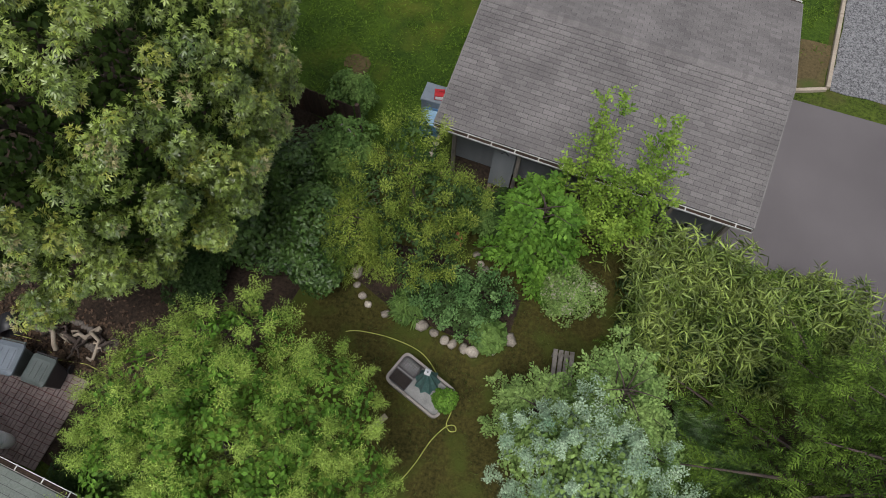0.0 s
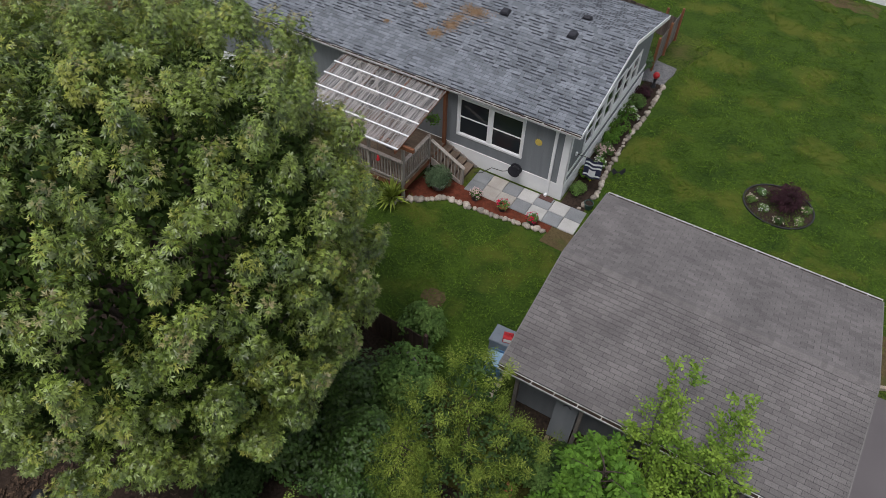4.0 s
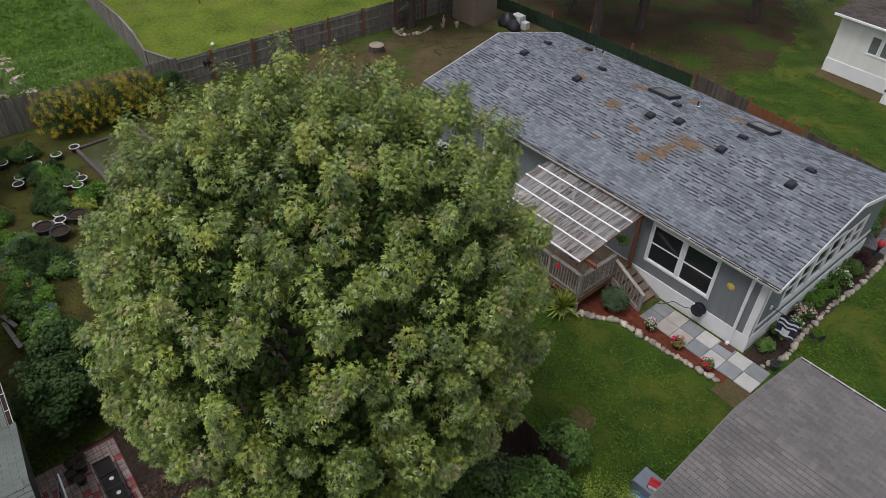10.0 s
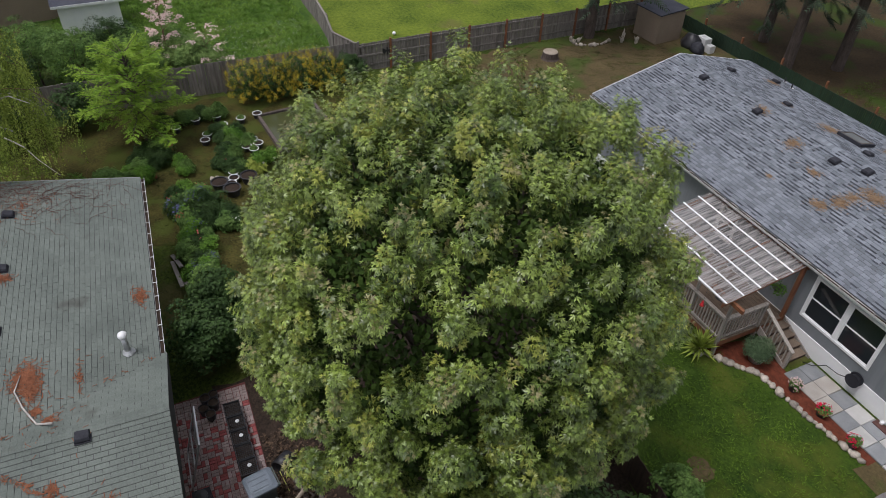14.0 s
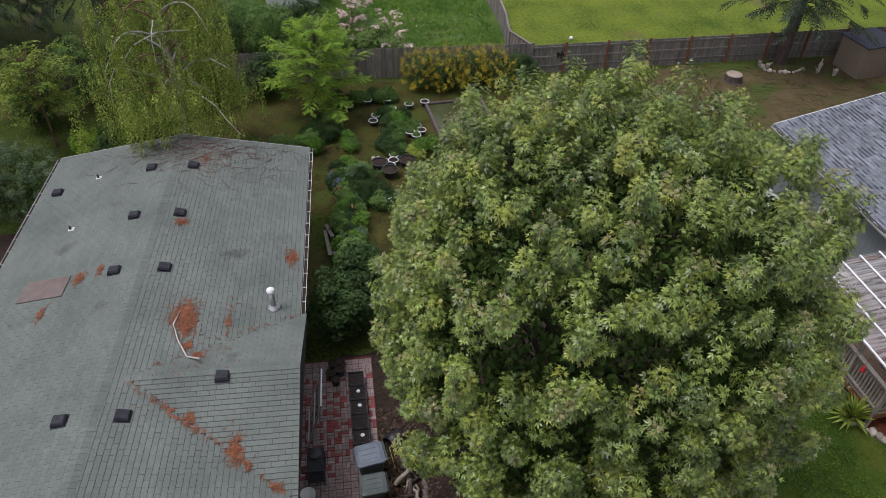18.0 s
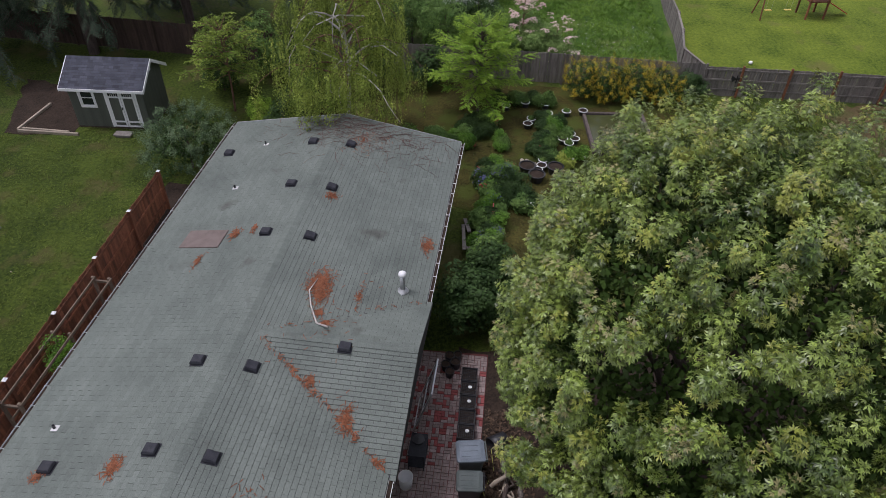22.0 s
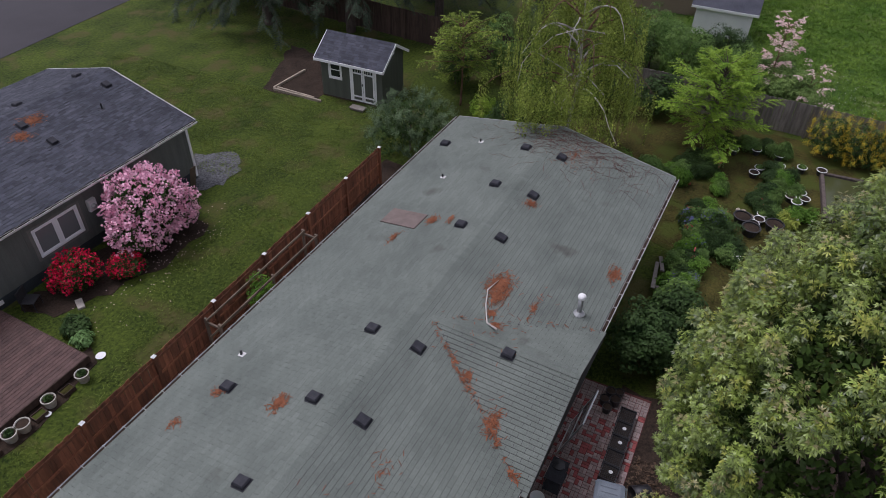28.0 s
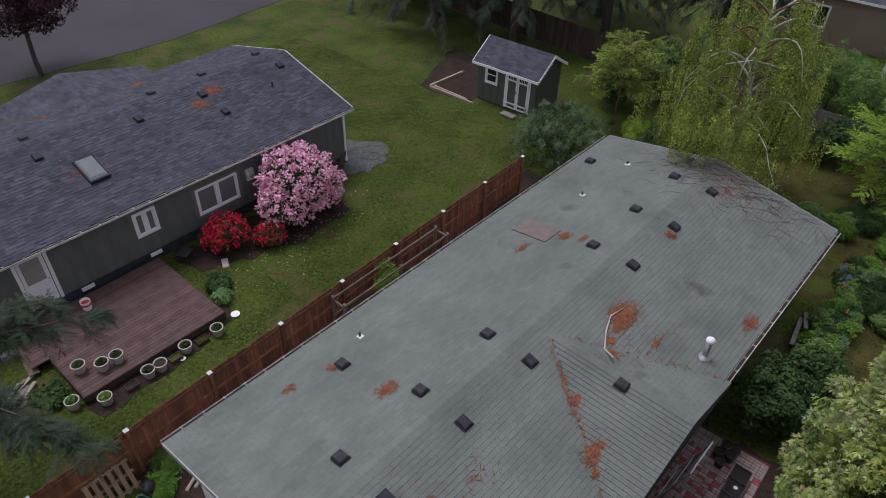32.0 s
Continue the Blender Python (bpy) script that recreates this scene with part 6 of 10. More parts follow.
# ---- fences ----
def fence(name, label, p0, p1, height, mat, board=0.14, gap=0.008, post_gap=2.5, post_mat=None, rails=0, cap=None, jitter=0.02, post_h=0.05, top_rail=False, parts=True, seed=1, group="", posts=True, z0=0.04):
    """A board fence from p0 to p1. rails: the side on which the rails show."""
    rng = random.Random(seed)
    p0, p1 = Vector(p0), Vector(p1)
    l = (p1 - p0).length
    at = pose(p0.x, p0.y, 0, 0, 0, math.degrees(math.atan2(p1.y - p0.y, p1.x - p0.x)))
    f = thing(name, label, "fence", at, group)
    me = Build().cut_box(0, -0.010, z0, board, 0.010, height, 0.006).mesh("board", mat)
    n = int(l / (board + gap))
    joined = Build()
    for i in range(n):
        m = pose(i * (board + gap), rng.uniform(-0.006, 0.006), rng.uniform(-jitter, jitter), 0, rng.uniform(-0.5, 0.5))
        if parts:
            part("board", me, mat, f, m=m)
        else:
            joined.box(0, -0.010, z0, board, 0.010, height, m)
    if not parts:
        part("board_run", joined, mat, f)["kind"] = "stuff"
    for z in ((0.35, height * 0.55, height - 0.2) if rails else ()):
        part("rail", Build().box(0, rails * 0.012, z, l, rails * 0.052, z + 0.085), mat, f)
    if top_rail:
        part("cap_rail", Build().cut_box(-0.02, -0.06, height + 0.012, l + 0.02, 0.06, height + 0.05, 0.01), mat, f)
    k = int(l / post_gap) + 1 if posts else 0
    pm = Build().box(-0.05, 0.012, 0, 0.05, 0.112, height + post_h)
    pmesh = pm.mesh("post", post_mat or mat)
    cm = Build().add([(-0.07, -0.005, height + post_h), (0.07, -0.005, height + post_h), (0.07, 0.13, height + post_h), (-0.07, 0.13, height + post_h), (0, 0.062, height + post_h + 0.06)], [(0, 1, 2, 3)[::-1], (0, 1, 4), (1, 2, 4), (2, 3, 4), (3, 0, 4)]).mesh("post_cap", cap) if cap else None
    for i in range(k):
        po = part("post", pmesh, None, f, m=pose(min(i * post_gap, l), 0, 0) if rails >= 0 else pose(min(i * post_gap, l), -0.124, 0))
        if cm:
            part("post_cap", cm, None, po)
    return f


WOOD_OLD = material("old_brown_board", (0.055, 0.042, 0.038), (0.15, 0.118, 0.105), 2, 45, 0.9, 0.5, vary=0.4, stretch=(5, 5, 0.7))
fence("red_brown_fence", "red-brown stained board fence with white post caps", (-21.2, -12.55), (5.5, -12.98), 1.78, WOOD_RED, rails=1, cap=WHITE, post_gap=2.55, top_rail=False, seed=2)
fence("back_fence", "weathered grey board fence with cedar posts", (-33.6, 32.0), (-33.6, 11.0), 1.62, WOOD_GREY, rails=1, post_mat=WOOD_POST, post_gap=2.4, seed=3, post_h=0.12)
fence("back_fence", "weathered grey-brown board fence behind the shrubs", (-33.7, 11.0), (-34.4, -9.0), 1.7, WOOD_GREY, post_gap=2.4, seed=4)
fence("dark_back_fence", "dark weathered board fence in the shade of conifers", (-34.4, -9.0), (-36.3, -33.0), 1.8, WOOD_DARK, post_gap=2.4, seed=5)
ff = [(-33.8, 11.1), (-36.0, 10.3), (-38.6, 10.7), (-41.2, 10.9), (-44.2, 10.9), (-52, 11.4), (-66, 12.2)]
for i in range(6):
    fence("meadow_fence", "old leaning grey board fence between meadow and lawn", ff[i], ff[i + 1], 1.45, WOOD_GREY, rails=-1, post_gap=2.4, seed=6 + i, jitter=0.05, top_rail=True, group="meadow fence runs")
fence("garden_fence", "low dark brown board fence behind the garage", (-9.4, 9.55), (-5.6, 9.35), 1.25, WOOD_DARK, post_gap=1.9, seed=14)
fence("garden_fence", "low brown board fence along the lean-to", (-3.9, 8.55), (3.2, 8.55), 0.85, WOOD_TREAD, post_gap=2.4, seed=15, rails=1)
fence("green_fence", "dark green slatted fence behind the grey house", (-33.3, 32.0), (-17.2, 32.3), 0.9, material("green_slat", (0.010, 0.026, 0.015), (0.024, 0.050, 0.028), 2, 40, 0.6, 0.2, vary=0.2), board=0.09, gap=0.015, post_mat=WOOD_POST, post_gap=3.0, seed=16, post_h=0.35)
fence("side_fence", "dark weathered board fence along the grey house", (-17.0, 32.2), (-13.6, 31.7), 1.1, WOOD_OLD, post_mat=WOOD_POST, post_gap=2.4, seed=17, post_h=0.25)
fence("side_fence", "newer orange-brown board fence section", (-13.6, 31.7), (-10.4, 31.24), 1.1, WOOD_POST, post_mat=WOOD_POST, post_gap=2.4, seed=19, post_h=0.25)
fence("side_fence", "dark weathered board fence along the grey house", (-10.4, 31.24), (-5.0, 30.45), 1.1, WOOD_OLD, post_mat=WOOD_POST, post_gap=2.4, seed=20, post_h=0.25)
fence("side_fence", "short weathered board fence beside the grey house", (-5.0, 30.45), (-5.1, 27.4), 1.35, WOOD_GREY, post_mat=WOOD_POST, post_gap=1.5, seed=18, post_h=0.25)
gate = thing("fence_gate_trim", "black iron butterfly ornament on the grey fence", "ornament", pose(-33.56, 12.6, 1.05))
b = Build()
for sx in (-1, 1):
    b.add([(0.02, 0, 0), (0.02, sx * 0.25, 0.16), (0.02, sx * 0.28, 0.0), (0.02, sx * 0.2, -0.2), (0.05, 0, 0), (0.05, sx * 0.25, 0.16), (0.05, sx * 0.28, 0.0), (0.05, sx * 0.2, -0.2)], [(0, 1, 2, 3), (4, 5, 6, 7), (0, 1, 5, 4), (1, 2, 6, 5), (2, 3, 7, 6)])
part("wing", b, BLACK, gate)
part("body", Build().box(0.015, -0.03, -0.22, 0.06, 0.03, 0.2), BLACK, gate)

# ---- deck, canopy and stairs of the grey house ----
deck = thing("porch_deck", "weathered raised timber porch with slatted railing", "porch", pose(0, 0, 0))
DX0, DX1, DY0, DY1, DZ = -14.3, -9.75, 14.68, 17.66, 0.72
bme = Build().cut_box(0, 0, -0.03, DX1 - DX0, 0.135, 0, 0.006).mesh("deck_board", WOOD_TREAD)
for i in range(21):
    part("deck_board", bme, None, deck, m=pose(DX0, DY0 + i * 0.142, DZ))
for y in (DY0 + 0.02, DY1 - 0.05):
    part("rim_joist", Build().box(DX0, y, DZ - 0.24, DX1, y + 0.04, DZ - 0.034), WOOD_POST, deck)
for x in (DX0, DX1 - 0.04):
    part("rim_joist", Build().box(x, DY0 + 0.061, DZ - 0.24, x + 0.04, DY1 - 0.051, DZ - 0.034), WOOD_POST, deck)
posts = [(DX0 + 0.05, DY0 + 0.05), (-12.75, DY0 + 0.05), (-11.2, DY0 + 0.05), (DX1 - 0.05, DY0 + 0.05), (DX1 - 0.05, 16.42), (DX0 + 0.05, DY1 - 0.1)]
pme = Build().cut_box(-0.05, -0.05, 0, 0.05, 0.05, 1.78, 0.008).mesh("post", WOOD_RAIL)
for x, y in posts:
    part("post", pme, None, deck, m=pose(x, y, 0))
bal = Build().box(-0.018, -0.018, 0.80, 0.018, 0.018, 1.68).mesh("baluster", WOOD_RAIL)


def railing(x0, y0, x1, y1):
    l = math.hypot(x1 - x0, y1 - y0)
    at = pose(x0, y0, 0, 0, 0, math.degrees(math.atan2(y1 - y0, x1 - x0)))
    part("hand_rail", Build().cut_box(0, -0.07, 1.70, l, 0.07, 1.74, 0.01), WOOD_RAIL, deck, m=at)
    part("bottom_rail", Build().box(0.06, -0.02, 0.80, l - 0.06, 0.02, 0.88), WOOD_RAIL, deck, m=at)
    part("top_rail", Build().box(0.06, -0.02, 1.60, l - 0.06, 0.02, 1.69), WOOD_RAIL, deck, m=at)
    n = int((l - 0.1) / 0.115)
    for i in range(n):
        part("baluster", bal, None, deck, m=at @ pose(0.1 + i * (l - 0.2) / max(n - 1, 1), 0.03, 0))


railing(DX0, DY0 + 0.05, DX1, DY0 + 0.05)
railing(DX1 - 0.05, DY0 + 0.1, DX1 - 0.05, 16.45)
railing(DX0 + 0.05, DY1 - 0.05, DX0 + 0.05, DY0 + 0.1)
steps = thing("porch_stairs", "worn brown timber stairs with slatted handrail", "stairs", pose(DX1, 16.55, 0))
for i in range(4):
    z = DZ - 0.15 * (i + 1)
    part("tread", Build().cut_box(0.30 * i, 0, z - 0.035, 0.30 * i + 0.32, 1.10, z, 0.008), WOOD_TREAD, steps)
    part("riser", Build().box(0.30 * i + 0.30, 0.02, max(z - 0.15, 0), 0.30 * i + 0.315, 1.04, z - 0.036), WOOD_DARK, steps)
for y in (-0.04, 1.06):
    part("stringer", Build().add([(0, y, DZ - 0.02), (0, y, DZ - 0.35), (1.2, y, 0.0), (1.35, y, 0.0), (1.35, y, 0.08), (0, y + 0.038, DZ - 0.02), (0, y + 0.038, DZ - 0.35), (1.2, y + 0.038, 0.0), (1.35, y + 0.038, 0.0), (1.35, y + 0.038, 0.08)],
         [(0, 1, 2, 3, 4), (9, 8, 7, 6, 5), (0, 4, 9, 5), (4, 3, 8, 9), (1, 0, 5, 6), (1, 6, 7, 2)]), WOOD_RAIL, steps)
part("newel_post", Build().cut_box(1.25, -0.06, 0, 1.35, 0.04, 0.78, 0.01), WOOD_RAIL, steps)
part("hand_rail", Build().add([(0, -0.08, DZ + 0.74), (1.38, -0.08, 0.74), (1.38, -0.08, 0.79), (0, -0.08, DZ + 0.79), (0, 0.05, DZ + 0.74), (1.38, 0.05, 0.74), (1.38, 0.05, 0.79), (0, 0.05, DZ + 0.79)], [(0, 1, 2, 3), (7, 6, 5, 4), (3, 2, 6, 7), (0, 4, 5, 1), (1, 5, 6, 2), (0, 3, 7, 4)]), WOOD_RAIL, steps)
for i in range(8):
    x = 0.12 + i * 0.145
    zb_ = DZ - 0.60 * x / 1.2 + 0.06
    part("baluster", Build().box(x - 0.018, -0.02, zb_, x + 0.018, 0.016, DZ + 0.73 - 0.72 * x / 1.38), WOOD_RAIL, steps)
canopy = thing("porch_canopy", "corrugated translucent canopy roof on white battens", "canopy", pose(0, 0, 0))
CX0, CX1, CYN, CYF, CZN, CZF = -14.1, -9.72, 14.30, 17.58, 2.50, 2.98
poly = bpy.data.materials.new("corrugated_polycarbonate")
poly.use_nodes = True
pb = poly.node_tree.nodes["Principled BSDF"]
pb.inputs["Base Color"].default_value, pb.inputs["Roughness"].default_value = (0.50, 0.475, 0.46, 1), 0.3
pt = poly.node_tree.nodes.new("ShaderNodeBsdfTransparent")
pt.inputs[0].default_value = (0.88, 0.85, 0.82, 1)
px = poly.node_tree.nodes.new("ShaderNodeMixShader")
px.inputs[0].default_value = 0.62
pg_, pm_ = poly.node_tree.nodes.new("ShaderNodeNewGeometry"), poly.node_tree.nodes.new("ShaderNodeMapping")
pn_, pr_ = poly.node_tree.nodes.new("ShaderNodeTexNoise"), poly.node_tree.nodes.new("ShaderNodeMapRange")
pm_.inputs["Scale"].default_value = (9.0, 0.5, 0.5)
pn_.inputs["Scale"].default_value, pn_.inputs["Detail"].default_value = 1.6, 5
pr_.inputs[1].default_value, pr_.inputs[2].default_value, pr_.inputs[3].default_value, pr_.inputs[4].default_value = 0.36, 0.68, 0.84, 0.28
for a_, b_ in ((pg_.outputs["Position"], pm_.inputs[0]), (pm_.outputs[0], pn_.inputs["Vector"]), (pn_.outputs["Fac"], pr_.inputs[0]), (pr_.outputs[0], px.inputs[0])):
    poly.node_tree.links.new(a_, b_)
poly.node_tree.links.new(pb.outputs[0], px.inputs[1])
poly.node_tree.links.new(pt.outputs[0], px.inputs[2])
poly.node_tree.links.new(px.outputs[0], poly.node_tree.nodes["Material Output"].inputs[0])
cs = Build()
n = int((CX1 - CX0) / 0.019)
v = []
for i in range(n + 1):
    x = CX0 + (CX1 - CX0) * i / n
    w_ = 0.013 * math.sin(i * math.pi / 2)
    v += [(x, CYN, CZN + 0.07 + w_), (x, CYF, CZF + 0.07 + w_)]
cs.add(v, [(2 * i, 2 * i + 2, 2 * i + 3, 2 * i + 1) for i in range(n)])
part("corrugated_sheet", cs, poly, canopy, "cloudy corrugated plastic sheet")
for i in range(6):
    t = i / 5
    y, z = CYN + 0.05 + (CYF - CYN - 0.1) * t, CZN + (CZF - CZN) * t
    part("batten", Build().box(CX0, y - 0.03, z + 0.088, CX1, y + 0.03, z + 0.115), WHITE, canopy, "white-painted batten")
for i in range(4):
    x = CX0 + 0.1 + (CX1 - CX0 - 0.2) * i / 3
    part("rafter", Build().add([(x - 0.02, CYN, CZN - 0.12), (x + 0.02, CYN, CZN - 0.12), (x + 0.02, CYN, CZN + 0.02), (x - 0.02, CYN, CZN + 0.02), (x - 0.02, CYF, CZF - 0.12), (x + 0.02, CYF, CZF - 0.12), (x + 0.02, CYF, CZF + 0.02), (x - 0.02, CYF, CZF + 0.02)],
         [(0, 1, 2, 3), (7, 6, 5, 4), (0, 4, 5, 1), (1, 5, 6, 2), (2, 6, 7, 3), (3, 7, 4, 0)]), WOOD_POST, canopy)
part("beam", Build().box(CX0 - 0.1, CYN + 0.42, CZN - 0.20, CX1 + 0.35, CYN + 0.52, CZN - 0.06), WOOD_POST, canopy, "orange cedar beam")
part("ledger", Build().box(CX0, CYF, CZF - 0.14, CX1 + 0.02, CYF + 0.05, CZF + 0.10), WOOD_POST, canopy)
for x in (CX0 + 0.1, -11.2, CX1 - 0.08):
    part("canopy_post", Build().box(x - 0.045, CYN + 0.42, 1.76 if x > -14 else 0.72, x + 0.045, CYN + 0.51, CZN - 0.205), WOOD_RAIL, canopy)
part("wall_post", Build().box(CX1 - 0.12, 17.44, 0.72, CX1 - 0.01, 17.56, CZF - 0.13), WOOD_POST, canopy, "red-brown cedar post")
lantern = thing("hanging_feeder", "small red glass hummingbird feeder under the canopy edge", "bird feeder", pose(-10.55, 14.38, 1.75))
RED = material("red_plastic", (0.35, 0.012, 0.018), (0.55, 0.03, 0.035), 6, 60, 0.35, 0.1)
part("bottle", Build().lathe([(0.02, 0), (0.07, 0.01), (0.075, 0.05), (0.04, 0.07), (0.045, 0.18), (0.02, 0.22)], 12), RED, lantern, smooth=True)
part("hanger", Build().tube([(0, 0, 0.2), (0, 0, 0.80)], 0.004, 5), BLACK, lantern)

# ---- paving slabs and stone edgings ----
slabs = thing("stepping_slabs", "square concrete stepping slabs in white and grey", "paving", pose(-8.25, 16.35, 0))
kinds = (SLAB_GREY, SLAB_TAN, SLAB_WHITE)
slab_mesh = [Build().cut_box(0.006, 0.006, 0.0, 0.604, 0.604, 0.045, 0.008).mesh("slab", m_) for m_ in kinds]
lay = {(0, 1): 0, (0, 0): 0, (1, 1): 1, (1, 0): 1, (2, 1): 0, (2, 0): 1, (3, 1): 2, (3, 0): 0, (4, 1): 0, (4, 0): 2, (5, 1): 2, (5, 0): 0, (6, 1): 0, (6, 0): 2}
for (i, j), k in lay.items():
    part("slab", slab_mesh[k], None, slabs, m=pose(i * 0.612, j * 0.612, 0, 0, 0, 0.4 * ((i * 7 + j) % 3 - 1)))
mat_ = thing("door_mat", "small rust-red grating mat on the slabs", "mat", pose(-5.75, 17.35, 0.05))
part("panel", Build().cut_box(0, 0, 0, 0.5, 0.24, 0.03, 0.006), material("rust_mat", (0.06, 0.025, 0.02), (0.13, 0.06, 0.05), 8, 60, 0.9, 0.5), mat_)


def stone_row(name, label, pts, size, gap, mat=STONE, seed=1, wide=1.0):
    """Edging stones along a line, each its own piece."""
    rng = random.Random(seed)
    t = thing(name, label, "stone edging", pose(0, 0, 0))
    k = 0
    meshes = [blob(seed * 10 + i, (1, 0.8, 0.7), 5, 8).mesh("stone", mat, True) for i in range(5)]
    for a, b_ in zip(pts, pts[1:]):
        a, b_ = Vector(a), Vector(b_)
        n_ = max(1, int((b_ - a).length / gap))
        for i in range(n_):
            p = a.lerp(b_, (i + rng.uniform(-0.15, 0.15)) / n_)
            s_ = size * rng.uniform(0.65, 1.35)
            part("stone", meshes[k % 5], None, t, m=pose(p.x + rng.uniform(-0.03, 0.03), p.y + rng.uniform(-0.03, 0.03), s_ * 0.32, 0, 0, rng.uniform(0, 360)) @ Matrix.Diagonal((s_ * wide, s_, s_, 1)))
            k += 1
    return t


stone_row("stone_border", "pale rounded river stones edging the mulch bed", [(-10.3, 14.45), (-9.4, 14.93), (-8.5, 15.62), (-7.6, 15.62), (-6.8, 15.72), (-5.8, 15.85), (-4.78, 15.98)], 0.13, 0.165, seed=3)
stone_row("stone_border", "pale rounded stones edging the bed along the end wall", [(-4.3, 17.7), (-4.05, 18.6), (-4.2, 20.2), (-4.25, 22), (-4.1, 24.5), (-4.2, 26.7)], 0.115, 0.19, seed=4)
stone_row("island_stone_edge", "large grey-tan field stones edging the island bed", [(-4.0, 5.35), (-3.85, 5.05), (-3.35, 4.68), (-2.9, 4.6), (-2.4, 4.66), (-1.9, 4.6), (-1.2, 4.5), (-0.4, 4.42), (0.0, 4.66), (0.35, 5.1), (0.45, 5.6)], 0.17, 0.26, seed=5)
stone_row("garage_stone_edge", "small stones along the garage edge", [(-3.45, 9.4), (-3.5, 11), (-3.45, 13), (-3.4, 15.6)], 0.09, 0.2, seed=6, mat=STONE)
stone_row("path_stones", "pale stones beside the leafy young tree", [(-1.2, 7.0), (-0.8, 6.6), (-0.5, 6.2)], 0.16, 0.28, seed=7)
sheet("island_soil", [(-3.9, 5.2), (-2.6, 4.75), (-0.4, 4.55), (0.3, 5.2), (0.3, 6.2), (-1.5, 6.6), (-3.6, 6.5)], 0.022, SOIL, "dark mulched soil of the island bed", wobble=0.06)
# round bed in the front lawn
sheet("round_bed_soil", oval(1.75, 21.62, 1.2, 1.08, 30, 0.03, 9), 0.024, SOIL, "round dark planting bed in the lawn")
ring = thing("bed_edging", "thin dark edging ring round the lawn bed", "bed edging", pose(1.75, 21.62, 0))
b = Build()
N_ = 36
for i in range(N_):
    a0, a1 = 2 * math.pi * i / N_, 2 * math.pi * (i + 1) / N_
    b.add([(1.20 * math.cos(a0), 1.08 * math.sin(a0), 0), (1.25 * math.cos(a0), 1.13 * math.sin(a0), 0), (1.25 * math.cos(a1), 1.13 * math.sin(a1), 0), (1.20 * math.cos(a1), 1.08 * math.sin(a1), 0),
           (1.20 * math.cos(a0), 1.08 * math.sin(a0), 0.06), (1.25 * math.cos(a0), 1.13 * math.sin(a0), 0.06), (1.25 * math.cos(a1), 1.13 * math.sin(a1), 0.06), (1.20 * math.cos(a1), 1.08 * math.sin(a1), 0.06)], [(4, 5, 6, 7), (1, 2, 6, 5), (0, 4, 7, 3)])
part("edge_strip", b, BLACK, ring)
tree("purple_shrub", "dark purple rounded shrub in the lawn bed", 1.95, 21.75, 0.62, 0.0, 0.75, L_PURPLE, "oval", 0.05, 60, 7, 8, 0.07, seed=91, trunk_r=0.02, bump_r=0.11, fill=0.5, zmin=0.0, category="shrub", limbs=3)
for i, (x, y, m1, m2) in enumerate(((1.05, 21.95, L_BLUE, F_WHITE), (1.3, 21.15, L_MID, F_WHITE), (2.55, 21.1, L_MID, F_PALE), (1.9, 20.75, L_DARK, F_PALE), (0.8, 21.4, L_MID, F_PALE), (2.65, 21.8, L_MID, F_PALE))):
    tree("bed_flower", "small flowering perennial in the round bed", x, y, 0.17, 0.0, 0.22, m1, "oval", 0.05, 14, 5, 6, 0.05, seed=95 + i, trunk_r=0.005, bump_r=0.04, fill=0.2, zmin=0.1, category="plant", limbs=0, second=(m2, 0.12, 1.0, "petal"))
# timber edging of the gravel drive
for i in range(5):
    tb = thing("timber_edging", "bleached timber kerb along the gravel drive", "timber", pose(6.83, 15.9 + i * 3.0, 0), "gravel kerb timbers")
    part("beam", Build().cut_box(-0.05, 0.01, 0, 0.07, 2.98, 0.13, 0.012), TIMBER, tb)
sheet("timber_corner_soil", [(4.95, 15.15), (6.75, 15.85), (6.75, 17.6), (4.95, 17.4)], 0.018, DRY, "bare brown soil at the garage corner", wobble=0.04)
tb = thing("timber_edging", "bleached timber kerb at the driveway edge", "timber", pose(5.5, 15.2, 0, 0, 0, 24), "gravel kerb timbers")
part("beam", Build().cut_box(0, 0, 0, 1.45, 0.11, 0.12, 0.012), TIMBER, tb)


# ---- the shed and its corner ----
shed = thing("garden_shed", "dark green garden shed with white trim and slate shingle roof", "shed", pose(-28.15, -17.35, 0, 0, 0, 92))
# local x runs along the front, local -y faces the lawn
SW, SD, SH = 1.72, 1.18, 2.15
sh_ = Build()
wall_with_holes(sh_, -SW, SW, 0.08, 2.2, -SD, -SD + 0.08, [(-1.20, -0.62, 1.15, 1.95), (0.02, 1.30, 0.10, 2.02)])
part("wall_front", sh_, SHED_WALL, shed)
part("wall_back", Build().box(-SW, SD - 0.08, 0.08, SW, SD, 2.2), SHED_WALL, shed)
for x in (-SW, SW - 0.08):
    part("wall_end", Build().box(x, -SD + 0.08, 0.08, x + 0.08, SD - 0.08, 2.2).add([(x, -SD, 2.2), (x, SD, 2.2), (x, 0, 2.85), (x + 0.08, -SD, 2.2), (x + 0.08, SD, 2.2), (x + 0.08, 0, 2.85)], [(0, 2, 1), (3, 4, 5), (0, 3, 5, 2), (1, 2, 5, 4)]), SHED_WALL, shed)
gable_roof(shed, -SW - 0.2, SW + 0.2, SD + 0.28, 2.12, 3.0, (SH_SLATE, SH_SLATE), 0.14, 0.32, uneven=0.4, seed=61, thick=0.06)
part("eave_board", Build().box(-SW - 0.2, -SD - 0.31, 2.0, SW + 0.2, -SD - 0.285, 2.13), WHITE, shed)
